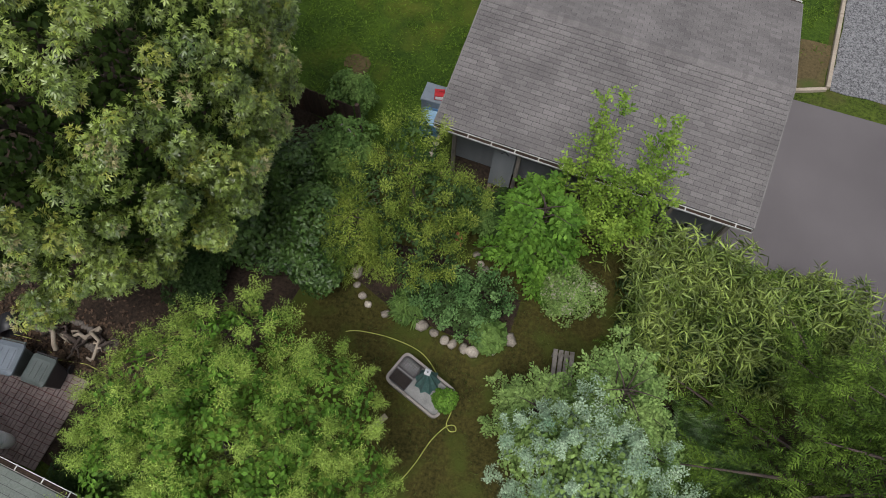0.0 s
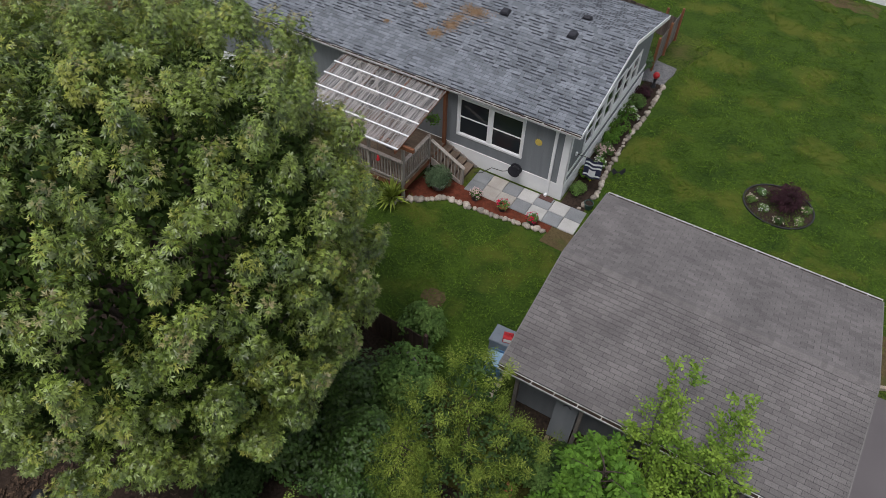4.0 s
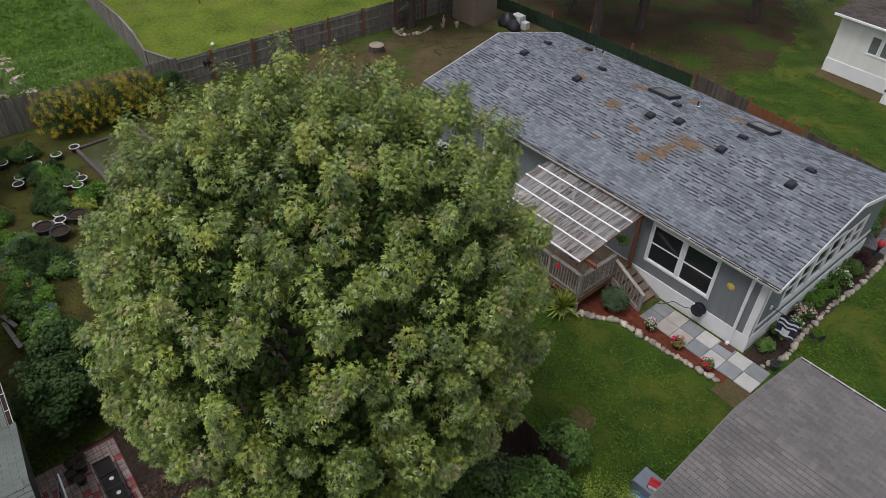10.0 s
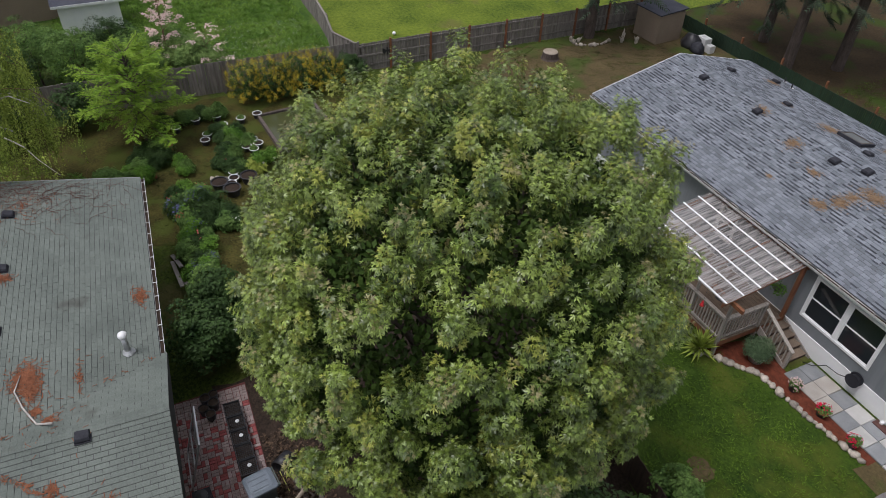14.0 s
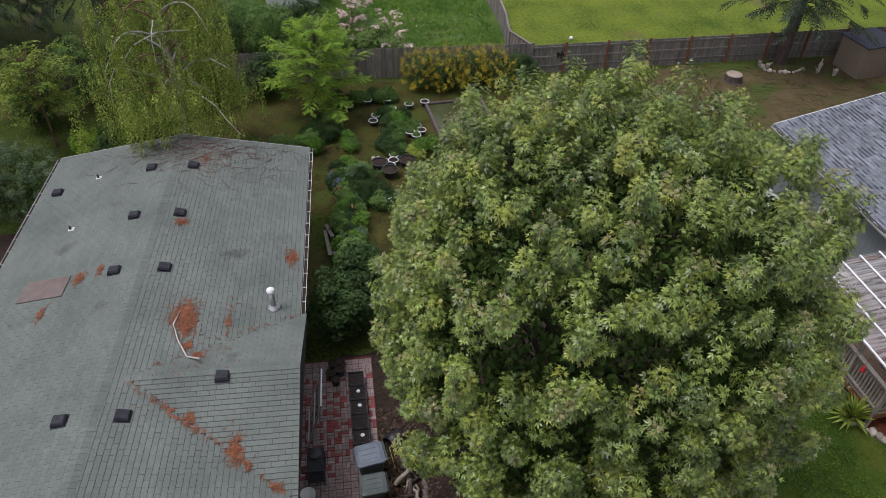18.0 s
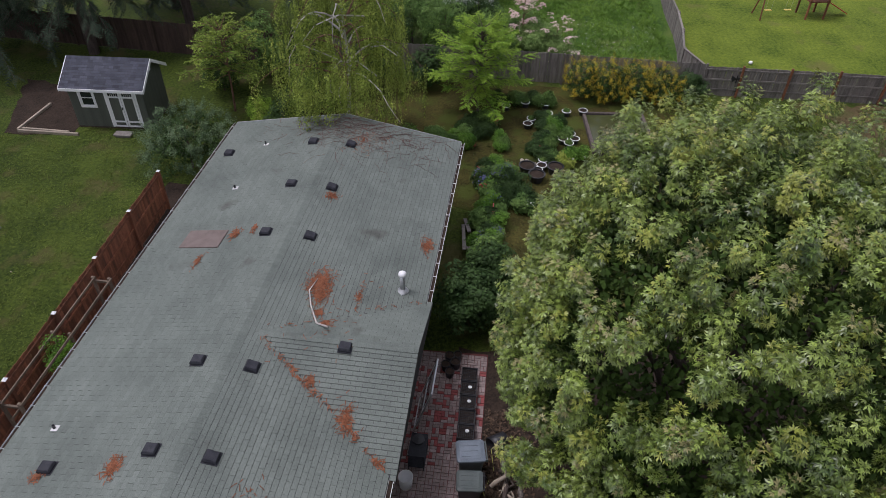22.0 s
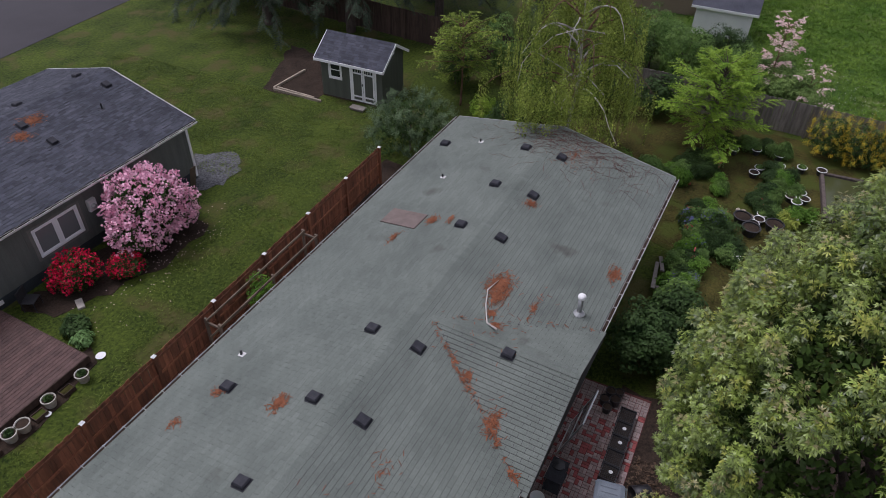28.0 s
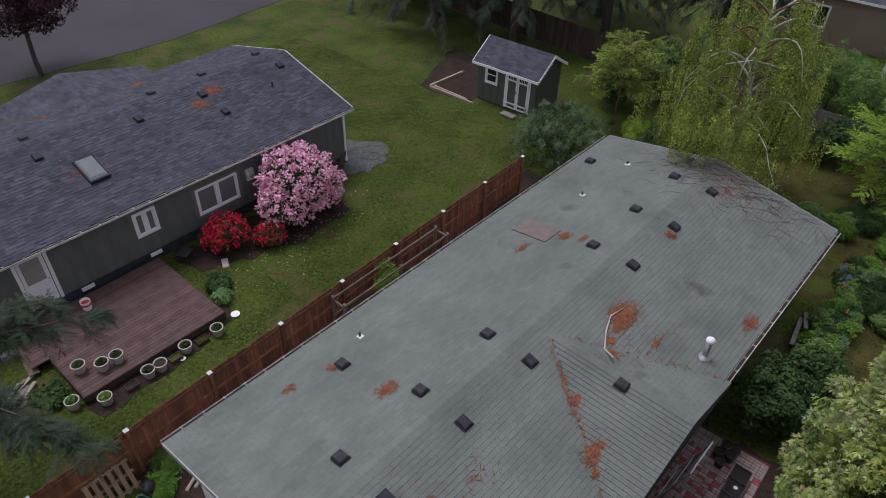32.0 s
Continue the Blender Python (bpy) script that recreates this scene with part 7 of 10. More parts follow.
window(shed, pose(-1.20, -SD, 1.15), 0.58, 0.8, cols=1, frame_w=0.09)
for x0 in (0.03, 0.67):
    d = part("door", Build().box(x0, -SD - 0.01, 0.12, x0 + 0.62, -SD + 0.03, 2.0), SHED_WALL, shed, "dark green shed door with white trim and top lights")
    tr = Build().box(x0, -SD - 0.03, 0.12, x0 + 0.08, -SD - 0.011, 2.0).box(x0 + 0.54, -SD - 0.03, 0.12, x0 + 0.62, -SD - 0.011, 2.0).box(x0 + 0.08, -SD - 0.03, 1.9, x0 + 0.54, -SD - 0.011, 2.0).box(x0 + 0.08, -SD - 0.03, 1.6, x0 + 0.54, -SD - 0.011, 1.68).box(x0 + 0.08, -SD - 0.03, 0.35, x0 + 0.54, -SD - 0.011, 0.43).box(x0 + 0.08, -SD - 0.03, 0.12, x0 + 0.54, -SD - 0.011, 0.2)
    part("door_trim", tr, WHITE, d)
    part("pane", Build().box(x0 + 0.08, -SD - 0.016, 1.68, x0 + 0.54, -SD - 0.012, 1.9), PANE, d)
    for i in range(1, 5):
        part("glazing_bar", Build().box(x0 + 0.08 + 0.092 * i - 0.01, -SD - 0.026, 1.68, x0 + 0.08 + 0.092 * i + 0.01, -SD - 0.017, 1.9), WHITE, d)
part("door_handle", Build().box(0.60, -SD - 0.06, 1.0, 0.64, -SD - 0.03, 1.14), BLACK, shed)
part("door_surround", Build().box(-0.08, -SD - 0.02, 0.1, 0.02, -SD, 2.1).box(1.30, -SD - 0.02, 0.1, 1.40, -SD, 2.1).box(0.02, -SD - 0.02, 2.02, 1.30, -SD, 2.1), WHITE, shed)
part("gable_vent", Build().box(SW, -0.15, 2.4, SW + 0.03, 0.15, 2.6), WHITE, shed)
part("floor_skid", Build().box(-SW, -SD, 0, SW, SD, 0.08), WOOD_DARK, shed)
st_ = thing("shed_step", "small grey timber step before the shed", "step", pose(-26.55, -17.05, 0))
part("tread", Build().cut_box(0, 0, 0.10, 0.4, 0.8, 0.15, 0.01), WOOD_GREY, st_)
part("block", Build().box(0.05, 0.05, 0, 0.35, 0.75, 0.10), WOOD_GREY, st_)
for x, y, l, a in ((-26.15, -21.6, 2.9, 90), (-26.25, -21.65, 2.5, 174), (-26.35, -21.5, 2.3, 88)):
    tb = thing("bed_timber", "pale weathered timber edging the bare soil", "timber", pose(x, y, 0, 0, 0, a), "shed bed timbers")
    part("beam", Build().cut_box(0, -0.05, 0, l, 0.05, 0.14, 0.012), TIMBER, tb)

# ---- the white house behind, the far houses ----
wh = thing("white_house", "cream manufactured house with white skirting and brown roof", "house", pose(-14.1, 40.8, 0, 0, 0, -3.8))
wb = Build()
wh_holes = [(1.9, 3.1, 1.7, 2.65), (4.3, 5.2, 0.75, 2.75), (6.1, 7.9, 1.6, 2.65), (8.9, 10.1, 1.6, 2.65)]
wall_with_holes(wb, 0, 20, 0.75, 3.3, 0, 0.14, wh_holes)
part("wall_front", wb, SID_PALE, wh)
part("wall_end", Build().box(0, 0.14, 0.75, 0.14, 8, 3.3), SID_PALE, wh)
part("wall_back", Build().box(0.14, 7.86, 0.75, 20, 8, 3.3), SID_PALE, wh)
part("skirting", Build().box(-0.03, -0.03, 0, 20, 0.05, 0.75).box(-0.03, 0.05, 0, 0.05, 8, 0.75), WHITE, wh)
rbld = Build().add([(-0.3, -0.35, 3.3), (20.3, -0.35, 3.3), (20.3, 4, 4.5), (-0.3, 4, 4.5), (20.3, 8.35, 3.3), (-0.3, 8.35, 3.3), (-0.3, -0.35, 3.2), (20.3, -0.35, 3.2), (20.3, 8.35, 3.2), (-0.3, 8.35, 3.2)], [(0, 1, 2, 3), (3, 2, 4, 5), (0, 6, 7, 1), (5, 4, 8, 9), (0, 3, 5, 9, 6), (1, 7, 8, 4, 2), (6, 9, 8, 7)])
SH_RUST = material("brown_shingle", (0.050, 0.042, 0.038), (0.115, 0.098, 0.088), 0.8, 60, 0.92, 0.4, vary=0.25, island=True, spec=0.25)
wr = part("roof", rbld, UNDERLAY, wh)
shingle_field(wr, slope_pose(-0.3, -0.35, 3.306, (1, 0, 0), (0, 1, 0), math.atan2(1.2, 4.35)), 20.6, 4.51, 0.145, 0.32, (SH_RUST, SH_RUST), None, None, 71, 0.4)
part("gutter", Build().box(-0.3, -0.47, 3.2, 20.3, -0.355, 3.3), WHITE, wh)
for k in (0, 2, 3):
    a_, b_, z0, z1 = wh_holes[k]
    window(wh, pose(a_, 0, z0), b_ - a_, z1 - z0, cols=3 if k == 2 else 2, hung=False, frame_w=0.08, mat=WHITE, pane=PANE_PALE if k == 3 else PANE_DIM)
d = part("door", Build().box(4.32, 0.04, 0.76, 5.18, 0.09, 2.74), WHITE, wh, "white door")
part("door_handle", Build().lathe([(0.03, 0), (0.03, 0.03), (0.0, 0.06)], 8), BLACK, d, m=pose(4.42, 0.03, 1.7, 90))
lp = part("wall_lamp", Build().box(5.5, -0.14, 2.4, 5.62, 0, 2.6), BLACK, wh, "small black porch lantern", bevel=0.01)
ws = thing("house_steps", "dark timber steps with railing and white skirt", "stairs", pose(-14.1, 40.8, 0, 0, 0, -3.8) @ pose(4.0, -1.25, 0))
part("landing", Build().box(0, 0, 0.66, 1.4, 1.2, 0.74), WOOD_DARK, ws)
part("skirt", Build().box(0.02, 0.02, 0, 1.38, 0.06, 0.65).box(0.02, 0.06, 0, 0.06, 1.18, 0.65), WHITE, ws)
for i in range(4):
    part("tread", Build().box(1.4 + 0.27 * i, 0, 0.74 - 0.165 * (i + 1) - 0.04, 1.7 + 0.27 * i, 1.2, 0.74 - 0.165 * (i + 1)), WOOD_DARK, ws)
part("stringer", Build().add([(1.4, 0, 0.66), (2.6, 0, 0.0), (1.4, 0, 0.0), (1.4, 0.04, 0.66), (2.6, 0.04, 0.0), (1.4, 0.04, 0.0)], [(0, 2, 1), (3, 4, 5), (0, 1, 4, 3)]), WHITE, ws)
for y in (0.02, 1.14):
    part("hand_rail", Build().box(0, y, 1.62, 1.4, y + 0.06, 1.68).add([(1.4, y, 1.62), (2.55, y, 0.95), (2.55, y, 1.01), (1.4, y, 1.68), (1.4, y + 0.06, 1.62), (2.55, y + 0.06, 0.95), (2.55, y + 0.06, 1.01), (1.4, y + 0.06, 1.68)], [(0, 1, 2, 3), (7, 6, 5, 4), (3, 2, 6, 7), (0, 4, 5, 1)]), WOOD_DARK, ws)
    for i in range(11):
        x = 0.03 + 0.13 * i if i < 11 else 0
        part("baluster", Build().box(x, y + 0.015, 0.74, x + 0.04, y + 0.05, 1.62), WOOD_DARK, ws)
    for i in range(1, 8):
        x = 1.4 + 0.15 * i
        part("baluster", Build().box(x, y + 0.015, 0.70 - 0.62 * (x - 1.4), x + 0.04, y + 0.05, 1.60 - 0.60 * (x - 1.4)), WOOD_DARK, ws)
    part("post", Build().box(2.5, y, 0, 2.58, y + 0.06, 1.02), WOOD_DARK, ws)


def far_house(name, label, m, l, w_, h, rise, wall, roof_mat, holes=()):
    hs = thing(name, label, "house", m)
    b = Build()
    wall_with_holes(b, 0, l, 0, h, 0, 0.14, holes)
    part("wall_front", b, wall, hs)
    part("wall_rear", Build().box(0, w_ - 0.14, 0, l, w_, h), wall, hs)
    for x in (0, l - 0.14):
        part("wall_end", Build().box(x, 0.14, 0, x + 0.14, w_ - 0.14, h).add([(x, 0, h), (x, w_, h), (x, w_ / 2, h + rise), (x + 0.14, 0, h), (x + 0.14, w_, h), (x + 0.14, w_ / 2, h + rise)], [(0, 2, 1), (3, 4, 5), (0, 3, 5, 2), (1, 2, 5, 4)]), wall, hs)
    part("roof", Build().add([(-0.3, -0.3, h), (l + 0.3, -0.3, h), (l + 0.3, w_ / 2, h + rise + 0.1), (-0.3, w_ / 2, h + rise + 0.1), (l + 0.3, w_ + 0.3, h), (-0.3, w_ + 0.3, h), (-0.3, -0.3, h - 0.1), (l + 0.3, -0.3, h - 0.1), (l + 0.3, w_ + 0.3, h - 0.1), (-0.3, w_ + 0.3, h - 0.1)],
                         [(0, 1, 2, 3), (3, 2, 4, 5), (0, 6, 7, 1), (5, 4, 8, 9), (0, 3, 5, 9, 6), (1, 7, 8, 4, 2), (6, 9, 8, 7)]), roof_mat, hs)
    part("fascia", Build().box(-0.3, -0.33, h - 0.12, l + 0.3, -0.305, h + 0.02), WHITE, hs)
    for a_, b_, z0, z1 in holes:
        window(hs, pose(a_, 0, z0), b_ - a_, z1 - z0, cols=2, hung=False)
    return hs


far_house("white_outbuilding", "low white outbuilding with slate roof behind the shrubs", pose(-44.3, -3.35, 0, 0, 0, 91), 3.3, 2.2, 1.85, 0.65, WHITE, SH_SLATE)
far_house("tan_house", "tan house with white-trimmed porch across the meadow", pose(-46.9, -11.0, 0, 0, 0, 93), 9.6, 8, 3.0, 1.4, SID_TAN, SH_SLATE, [(2.0, 3.4, 1.0, 2.2), (7.5, 9.0, 1.0, 2.2)])
gs = thing("tool_shed", "small tan tool shed by the back fence", "shed", pose(-32.6, 28.6, 0, 0, 0, 4))
part("wall", Build().box(0, 0, 0, 2.0, 2.0, 1.75), SID_TAN, gs, bevel=0.01)
part("roof", Build().add([(-0.1, -0.1, 1.76), (2.1, -0.1, 1.76), (2.1, 2.1, 1.9), (-0.1, 2.1, 1.9), (-0.1, -0.1, 1.82), (2.1, -0.1, 1.82), (2.1, 2.1, 1.96), (-0.1, 2.1, 1.96)], [(3, 2, 1, 0), (4, 5, 6, 7), (0, 1, 5, 4), (1, 2, 6, 5), (2, 3, 7, 6), (3, 0, 4, 7)]), SH_SLATE, gs)

# ---- the near garden: potting table, hose, bins, brick patio ----
table = thing("potting_table", "grey rounded potting tub with seedling trays", "planter", pose(-1.30, 3.13, 0, 0, 0, -18))
RIM = material("weathered_taupe_plastic", (0.20, 0.175, 0.155), (0.33, 0.30, 0.275), 3, 50, 0.6, 0.2)


def rounded(w_, d_, r_, n_=6):
    pts = []
    for cx, cy, a0 in ((w_ - r_, d_ - r_, 0), (-w_ + r_, d_ - r_, 90), (-w_ + r_, -d_ + r_, 180), (w_ - r_, -d_ + r_, 270)):
        pts += [(cx + r_ * math.cos(radians(a0 + 90 * i / n_)), cy + r_ * math.sin(radians(a0 + 90 * i / n_))) for i in range(n_ + 1)]
    return pts


def tub(b, w_, d_, r_, z0, z1, wall_, floor_z):
    o, i_ = rounded(w_, d_, r_), rounded(w_ - wall_, d_ - wall_, r_ - wall_ * 0.6)
    n_ = len(o)
    v = [(x * 0.94, y * 0.92, z0) for x, y in o] + [(x, y, z1) for x, y in o] + [(x, y, z1) for x, y in i_] + [(x * 0.97, y * 0.96, floor_z) for x, y in i_]
    f = [tuple(range(n_))[::-1], tuple(range(3 * n_, 4 * n_))]
    for k in (0, 1, 2):
        f += [(k * n_ + j, k * n_ + (j + 1) % n_, (k + 1) * n_ + (j + 1) % n_, (k + 1) * n_ + j) for j in range(n_)]
    return b.add(v, f)


part("basin", tub(Build(), 0.80, 0.44, 0.16, 0.0, 0.46, 0.06, 0.36), RIM, table)
part("sand_bed", Build().prism(rounded(0.72, 0.36, 0.10), 0.362, 0.39), material("wet_grey_sand", (0.19, 0.19, 0.185), (0.33, 0.325, 0.315), 4, 50, 0.8, 0.4), table)
for y0, mt in ((0.02, BLACK), (-0.36, BLACK)):
    tray = thing("seedling_tray", "black plastic seedling tray with cells", "tray", pose(-1.30, 3.13, 0.392, 0, 0, -18) @ pose(-0.72, y0, 0), "seedling trays")
    part("rim", Build().box(0, 0, 0, 0.50, 0.02, 0.06).box(0, 0.31, 0, 0.50, 0.33, 0.06).box(0, 0.02, 0, 0.02, 0.31, 0.06).box(0.48, 0.02, 0, 0.50, 0.31, 0.06), mt, tray)
    part("soil", Build().box(0.02, 0.02, 0, 0.48, 0.31, 0.03), SOIL, tray)
    g_ = Build()
    for i in range(1, 8):
        g_.box(0.02 + i * 0.0575 - 0.004, 0.02, 0.031, 0.02 + i * 0.0575 + 0.004, 0.31, 0.055)
    for i in range(1, 5):
        g_.box(0.02, 0.02 + i * 0.058 - 0.004, 0.031, 0.48, 0.02 + i * 0.058 + 0.004, 0.0545)
    part("cell_grid", g_, GALV if y0 > 0 else BLACK, tray)
umb = thing("folded_umbrella", "closed dark teal garden umbrella standing in the tub", "umbrella", pose(-1.18, 3.28, 0.39, 0, 0, 0))
UMB = material("teal_canvas", (0.030, 0.085, 0.080), (0.085, 0.17, 0.155), 4, 50, 0.85, 0.4)
fold = Build()
nf = 18
prof = [(0.05, 0.95), (0.09, 0.75), (0.16, 0.40), (0.24, 0.06), (0.26, 0.02)]
v = []
for r_, z in prof:
    v += [(r_ * (1 + 0.28 * (j % 2)) * math.cos(2 * math.pi * j / nf), r_ * (1 + 0.28 * (j % 2)) * math.sin(2 * math.pi * j / nf), z) for j in range(nf)]
fold.add(v, [(i * nf + j, (i + 1) * nf + j, (i + 1) * nf + (j + 1) % nf, i * nf + (j + 1) % nf) for i in range(4) for j in range(nf)] + [tuple(range(nf))])
part("canopy", fold, UMB, umb)
part("pole", Build().tube([(0, 0, -0.02), (0, 0, 1.02)], 0.022, 8), BLACK, umb)
part("finial", Build().box(-0.07, -0.07, 0.96, 0.07, 0.07, 1.02), GALV, umb)
tree("lettuce_clump", "bright green leafy seedlings at the end of the tub", -0.62, 2.98, 0.24, 0.40, 0.74, L_FRESH, "oval", 0.085, 30, 6, 6, 0.06, seed=110, trunk_r=0.006, bump_r=0.06, fill=0.3, zmin=-0.1, category="plant", limbs=0)
HOSE = material("yellow_hose_rubber", (0.30, 0.33, 0.06), (0.48, 0.50, 0.12), 8, 60, 0.5, 0.1)
hp = [(-3.6, 3.8), (-3.27, 3.94), (-2.46, 4.05), (-1.64, 3.98), (-1.09, 3.64), (-0.72, 3.25), (-0.42, 2.92), (-0.41, 2.56), (-0.28, 2.42), (-0.14, 2.48), (-0.22, 2.58), (-0.4, 2.48), (-0.62, 2.05), (-0.79, 1.40), (-1.0, 0.92), (-1.25, 0.9)]
fine_pts = []
for i in range(len(hp) - 1):
    p0_, p1_, p2_, p3_ = [Vector((*hp[max(0, min(len(hp) - 1, k))], 0)) for k in (i - 1, i, i + 1, i + 2)]
    for j in range(6):
        t = j / 6
        q = 0.5 * ((2 * p1_) + (p2_ - p0_) * t + (2 * p0_ - 5 * p1_ + 4 * p2_ - p3_) * t * t + (3 * p1_ - p0_ - 3 * p2_ + p3_) * t ** 3)
        fine_pts.append((q.x, q.y, 0.032))
hose = thing("garden_hose", "thin yellow-green garden hose snaking over the turf", "hose", pose(0, 0, 0))
part("tube", Build().tube(fine_pts, 0.013, 6), HOSE, hose, smooth=True)
h2 = thing("garden_hose", "yellow-green hose behind the bins", "hose", pose(0, 0, 0))
part("tube", Build().tube([(-11.4, 0.75, 0.03), (-10.6, 0.85, 0.03), (-9.9, 0.6, 0.03), (-9.2, 0.75, 0.03), (-8.6, 0.7, 0.03), (-7.7, 1.5, 0.03), (-7.4, 2.6, 0.03)], 0.013, 6), HOSE, h2, smooth=True)
BIN_A = material("blue_grey_bin_plastic", (0.12, 0.145, 0.175), (0.20, 0.235, 0.275), 3, 60, 0.5, 0.2)
BIN_B = material("green_grey_bin_plastic", (0.055, 0.072, 0.068), (0.12, 0.14, 0.135), 3, 60, 0.5, 0.2)


def wheelie(label, x, y, turn, s, lid_mat, body_mat):
    w_ = thing("wheeled_bin", label, "bin", pose(x, y, 0, 0, 0, turn) @ Matrix.Scale(s, 4), "wheeled bins")
    b = Build()
    lo, hi = rounded(0.24, 0.27, 0.06, 4), rounded(0.31, 0.35, 0.07, 4)
    n_ = len(lo)
    b.add([(p_, q_, 0.03) for p_, q_ in lo] + [(p_, q_, 0.98) for p_, q_ in hi], [tuple(range(n_))[::-1], tuple(range(n_, 2 * n_))] + [(j, (j + 1) % n_, n_ + (j + 1) % n_, n_ + j) for j in range(n_)])
    part("body", b, body_mat, w_)
    l_ = Build()
    o1, o2, o3 = rounded(0.34, 0.39, 0.08, 4), rounded(0.33, 0.375, 0.08, 4), rounded(0.25, 0.28, 0.07, 4)
    l_.add([(p_, q_, 0.985) for p_, q_ in o1] + [(p_, q_, 1.03) for p_, q_ in o2] + [(p_, q_ - 0.02, 1.075) for p_, q_ in o3], [tuple(range(n_))[::-1], tuple(range(2 * n_, 3 * n_))] + [(k * n_ + j, k * n_ + (j + 1) % n_, (k + 1) * n_ + (j + 1) % n_, (k + 1) * n_ + j) for k in (0, 1) for j in range(n_)])
    for i in range(3):
        l_.box(-0.2 + 0.16 * i, -0.25, 1.074, -0.12 + 0.16 * i, 0.2, 1.088)
    lid = part("lid", l_, lid_mat, w_)
    part("hinge_bar", Build().tube([(-0.27, 0.42, 0.98), (0.27, 0.42, 0.98)], 0.018, 8), body_mat, w_)
    for sx in (-1, 1):
        part("bracket", Build().box(sx * 0.27 - 0.02, 0.34, 0.93, sx * 0.27 + 0.02, 0.44, 1.0), body_mat, w_)
        part("wheel", Build().tube([(sx * 0.26, 0.32, 0.13), (sx * 0.31, 0.32, 0.13)], 0.13, 14), BLACK, w_)
    return w_


wheelie("blue-grey wheeled bin with closed lid on the brick patio", -10.5, 0.18, 8, 1.0, BIN_A, BIN_B)
wheelie("green-grey wheeled bin with ribbed lid on the brick patio", -9.68, 0.2, 3, 0.9, BIN_B, BLACK)
# brick patio in a basket weave of pairs, with red joints
PAVER_BED = material("red_brown_sand", (0.075, 0.022, 0.020), (0.16, 0.050, 0.044), 5, 40, 0.95, 0.5)
sheet("patio_bed", [(-14.75, -1.75), (-9.0, -1.85), (-9.0, 0.41), (-14.75, 0.57)], 0.030, PAVER_BED, "dark red sand bed under the brick patio", "patio")
patio = thing("brick_patio", "faded red and pink brick patio in basket-weave", "patio", pose(-14.7, -1.7, 0.03, 0, 0, -1.5))
bm1 = Build().cut_box(0.004, 0.004, 0, 0.196, 0.094, 0.03, 0.006)
meshes = [bm1.mesh("brick", PAVER_PINK), bm1.mesh("brick", PAVER_RED)]
count, rest = 0, Build()
rng = random.Random(5)
for i in range(28):
    for j in range(11):
        for k in (0, 1):
            m = pose(i * 0.205, j * 0.205 + k * 0.1, 0) if (i + j) % 2 == 0 else pose(i * 0.205 + 0.2 - k * 0.1, j * 0.205, 0, 0, 0, 90)
            z = rng.uniform(-0.004, 0.004)
            red = 1 if (rng.random() < 0.22 or (i % 4 == 3 and k == 0)) else 0
            if count < 300 and 2 < i < 22 and rng.random() < 0.8:
                part("brick", meshes[red], None, patio, m=pose(0, 0, z) @ m)
                count += 1
            else:
                rest.cut_box(0.004, 0.004, 0, 0.196, 0.094, 0.03 + z, 0.006, m)
part("brick_rest", rest, PAVER_PINK, patio)["kind"] = "stuff"
for i in range(5):
    cr = thing("plant_crate", "black lattice plastic crate filled with soil", "crate", pose(-13.9 + i * 0.52, -0.22, 0.06, 0, 0, -2), "row of plant crates")
    part("soil", Build().box(0.03, 0.03, 0.02, 0.47, 0.45, 0.24), SOIL, cr)
    lt = Build().box(0, 0, 0, 0.5, 0.02, 0.30).box(0, 0.46, 0, 0.5, 0.48, 0.30).box(0, 0.02, 0, 0.02, 0.46, 0.30).box(0.48, 0.02, 0, 0.5, 0.46, 0.30)
    part("side", lt, BLACK, cr)
    gg = Build()
    for k in range(1, 8):
        gg.box(0.02 + 0.058 * k, 0.02, 0.285, 0.028 + 0.058 * k, 0.46, 0.295)
        gg.box(0.02, 0.02 + 0.055 * k, 0.286, 0.48, 0.028 + 0.055 * k, 0.2945)
    part("grid", gg, BLACK, cr)
    if i in (1, 2, 4):
        dsc = thing("white_marker", "small white disc lying on the crate", "disc", pose(-13.65 + i * 0.52, 0.05, 0.36))
        part("disc", Build().lathe([(0.05, 0), (0.06, 0.012), (0.04, 0.025)], 12), WHITE, dsc)
for i, (x, y, r_, h_) in enumerate(((-14.35, -0.65, 0.16, 0.3), (-14.0, -0.75, 0.15, 0.28), (-14.1, -0.45, 0.17, 0.3), (-14.45, -0.4, 0.14, 0.26), (-13.75, -0.6, 0.15, 0.25))):
    pp = thing("old_plant_pot", "dark weathered plant pot on the bricks", "pot", pose(x, y, 0.06), "old pots on the patio")
    part("pot", Build().lathe([(r_ * 0.75, 0), (r_, h_), (r_ * 0.9, h_), (r_ * 0.88, h_ - 0.04), (0.0, h_ - 0.045)], 14), BLACK, pp)
    part("soil", Build().lathe([(0.0, h_ - 0.05), (r_ * 0.87, h_ - 0.035), (0.0, h_ - 0.02)], 12), SOIL, pp)
pot_lie = thing("nursery_pot", "large black nursery pot lying on its side", "pot", pose(-11.35, 0.95, 0.27, 90, 0, 40))
part("pot", Build().lathe([(0.20, -0.25), (0.27, 0.25), (0.25, 0.25), (0.19, -0.2)], 16), BLACK, pot_lie, smooth=True)
cart = thing("wire_cart", "dark wire cart on the brick patio", "cart", pose(-11.1, -1.45, 0.06, 0, 0, -3))
for x in (0, 0.7):
    for y in (0, 0.42):
        part("leg", Build().tube([(x, y, 0), (x, y, 0.7)], 0.014, 6), BLACK, cart)
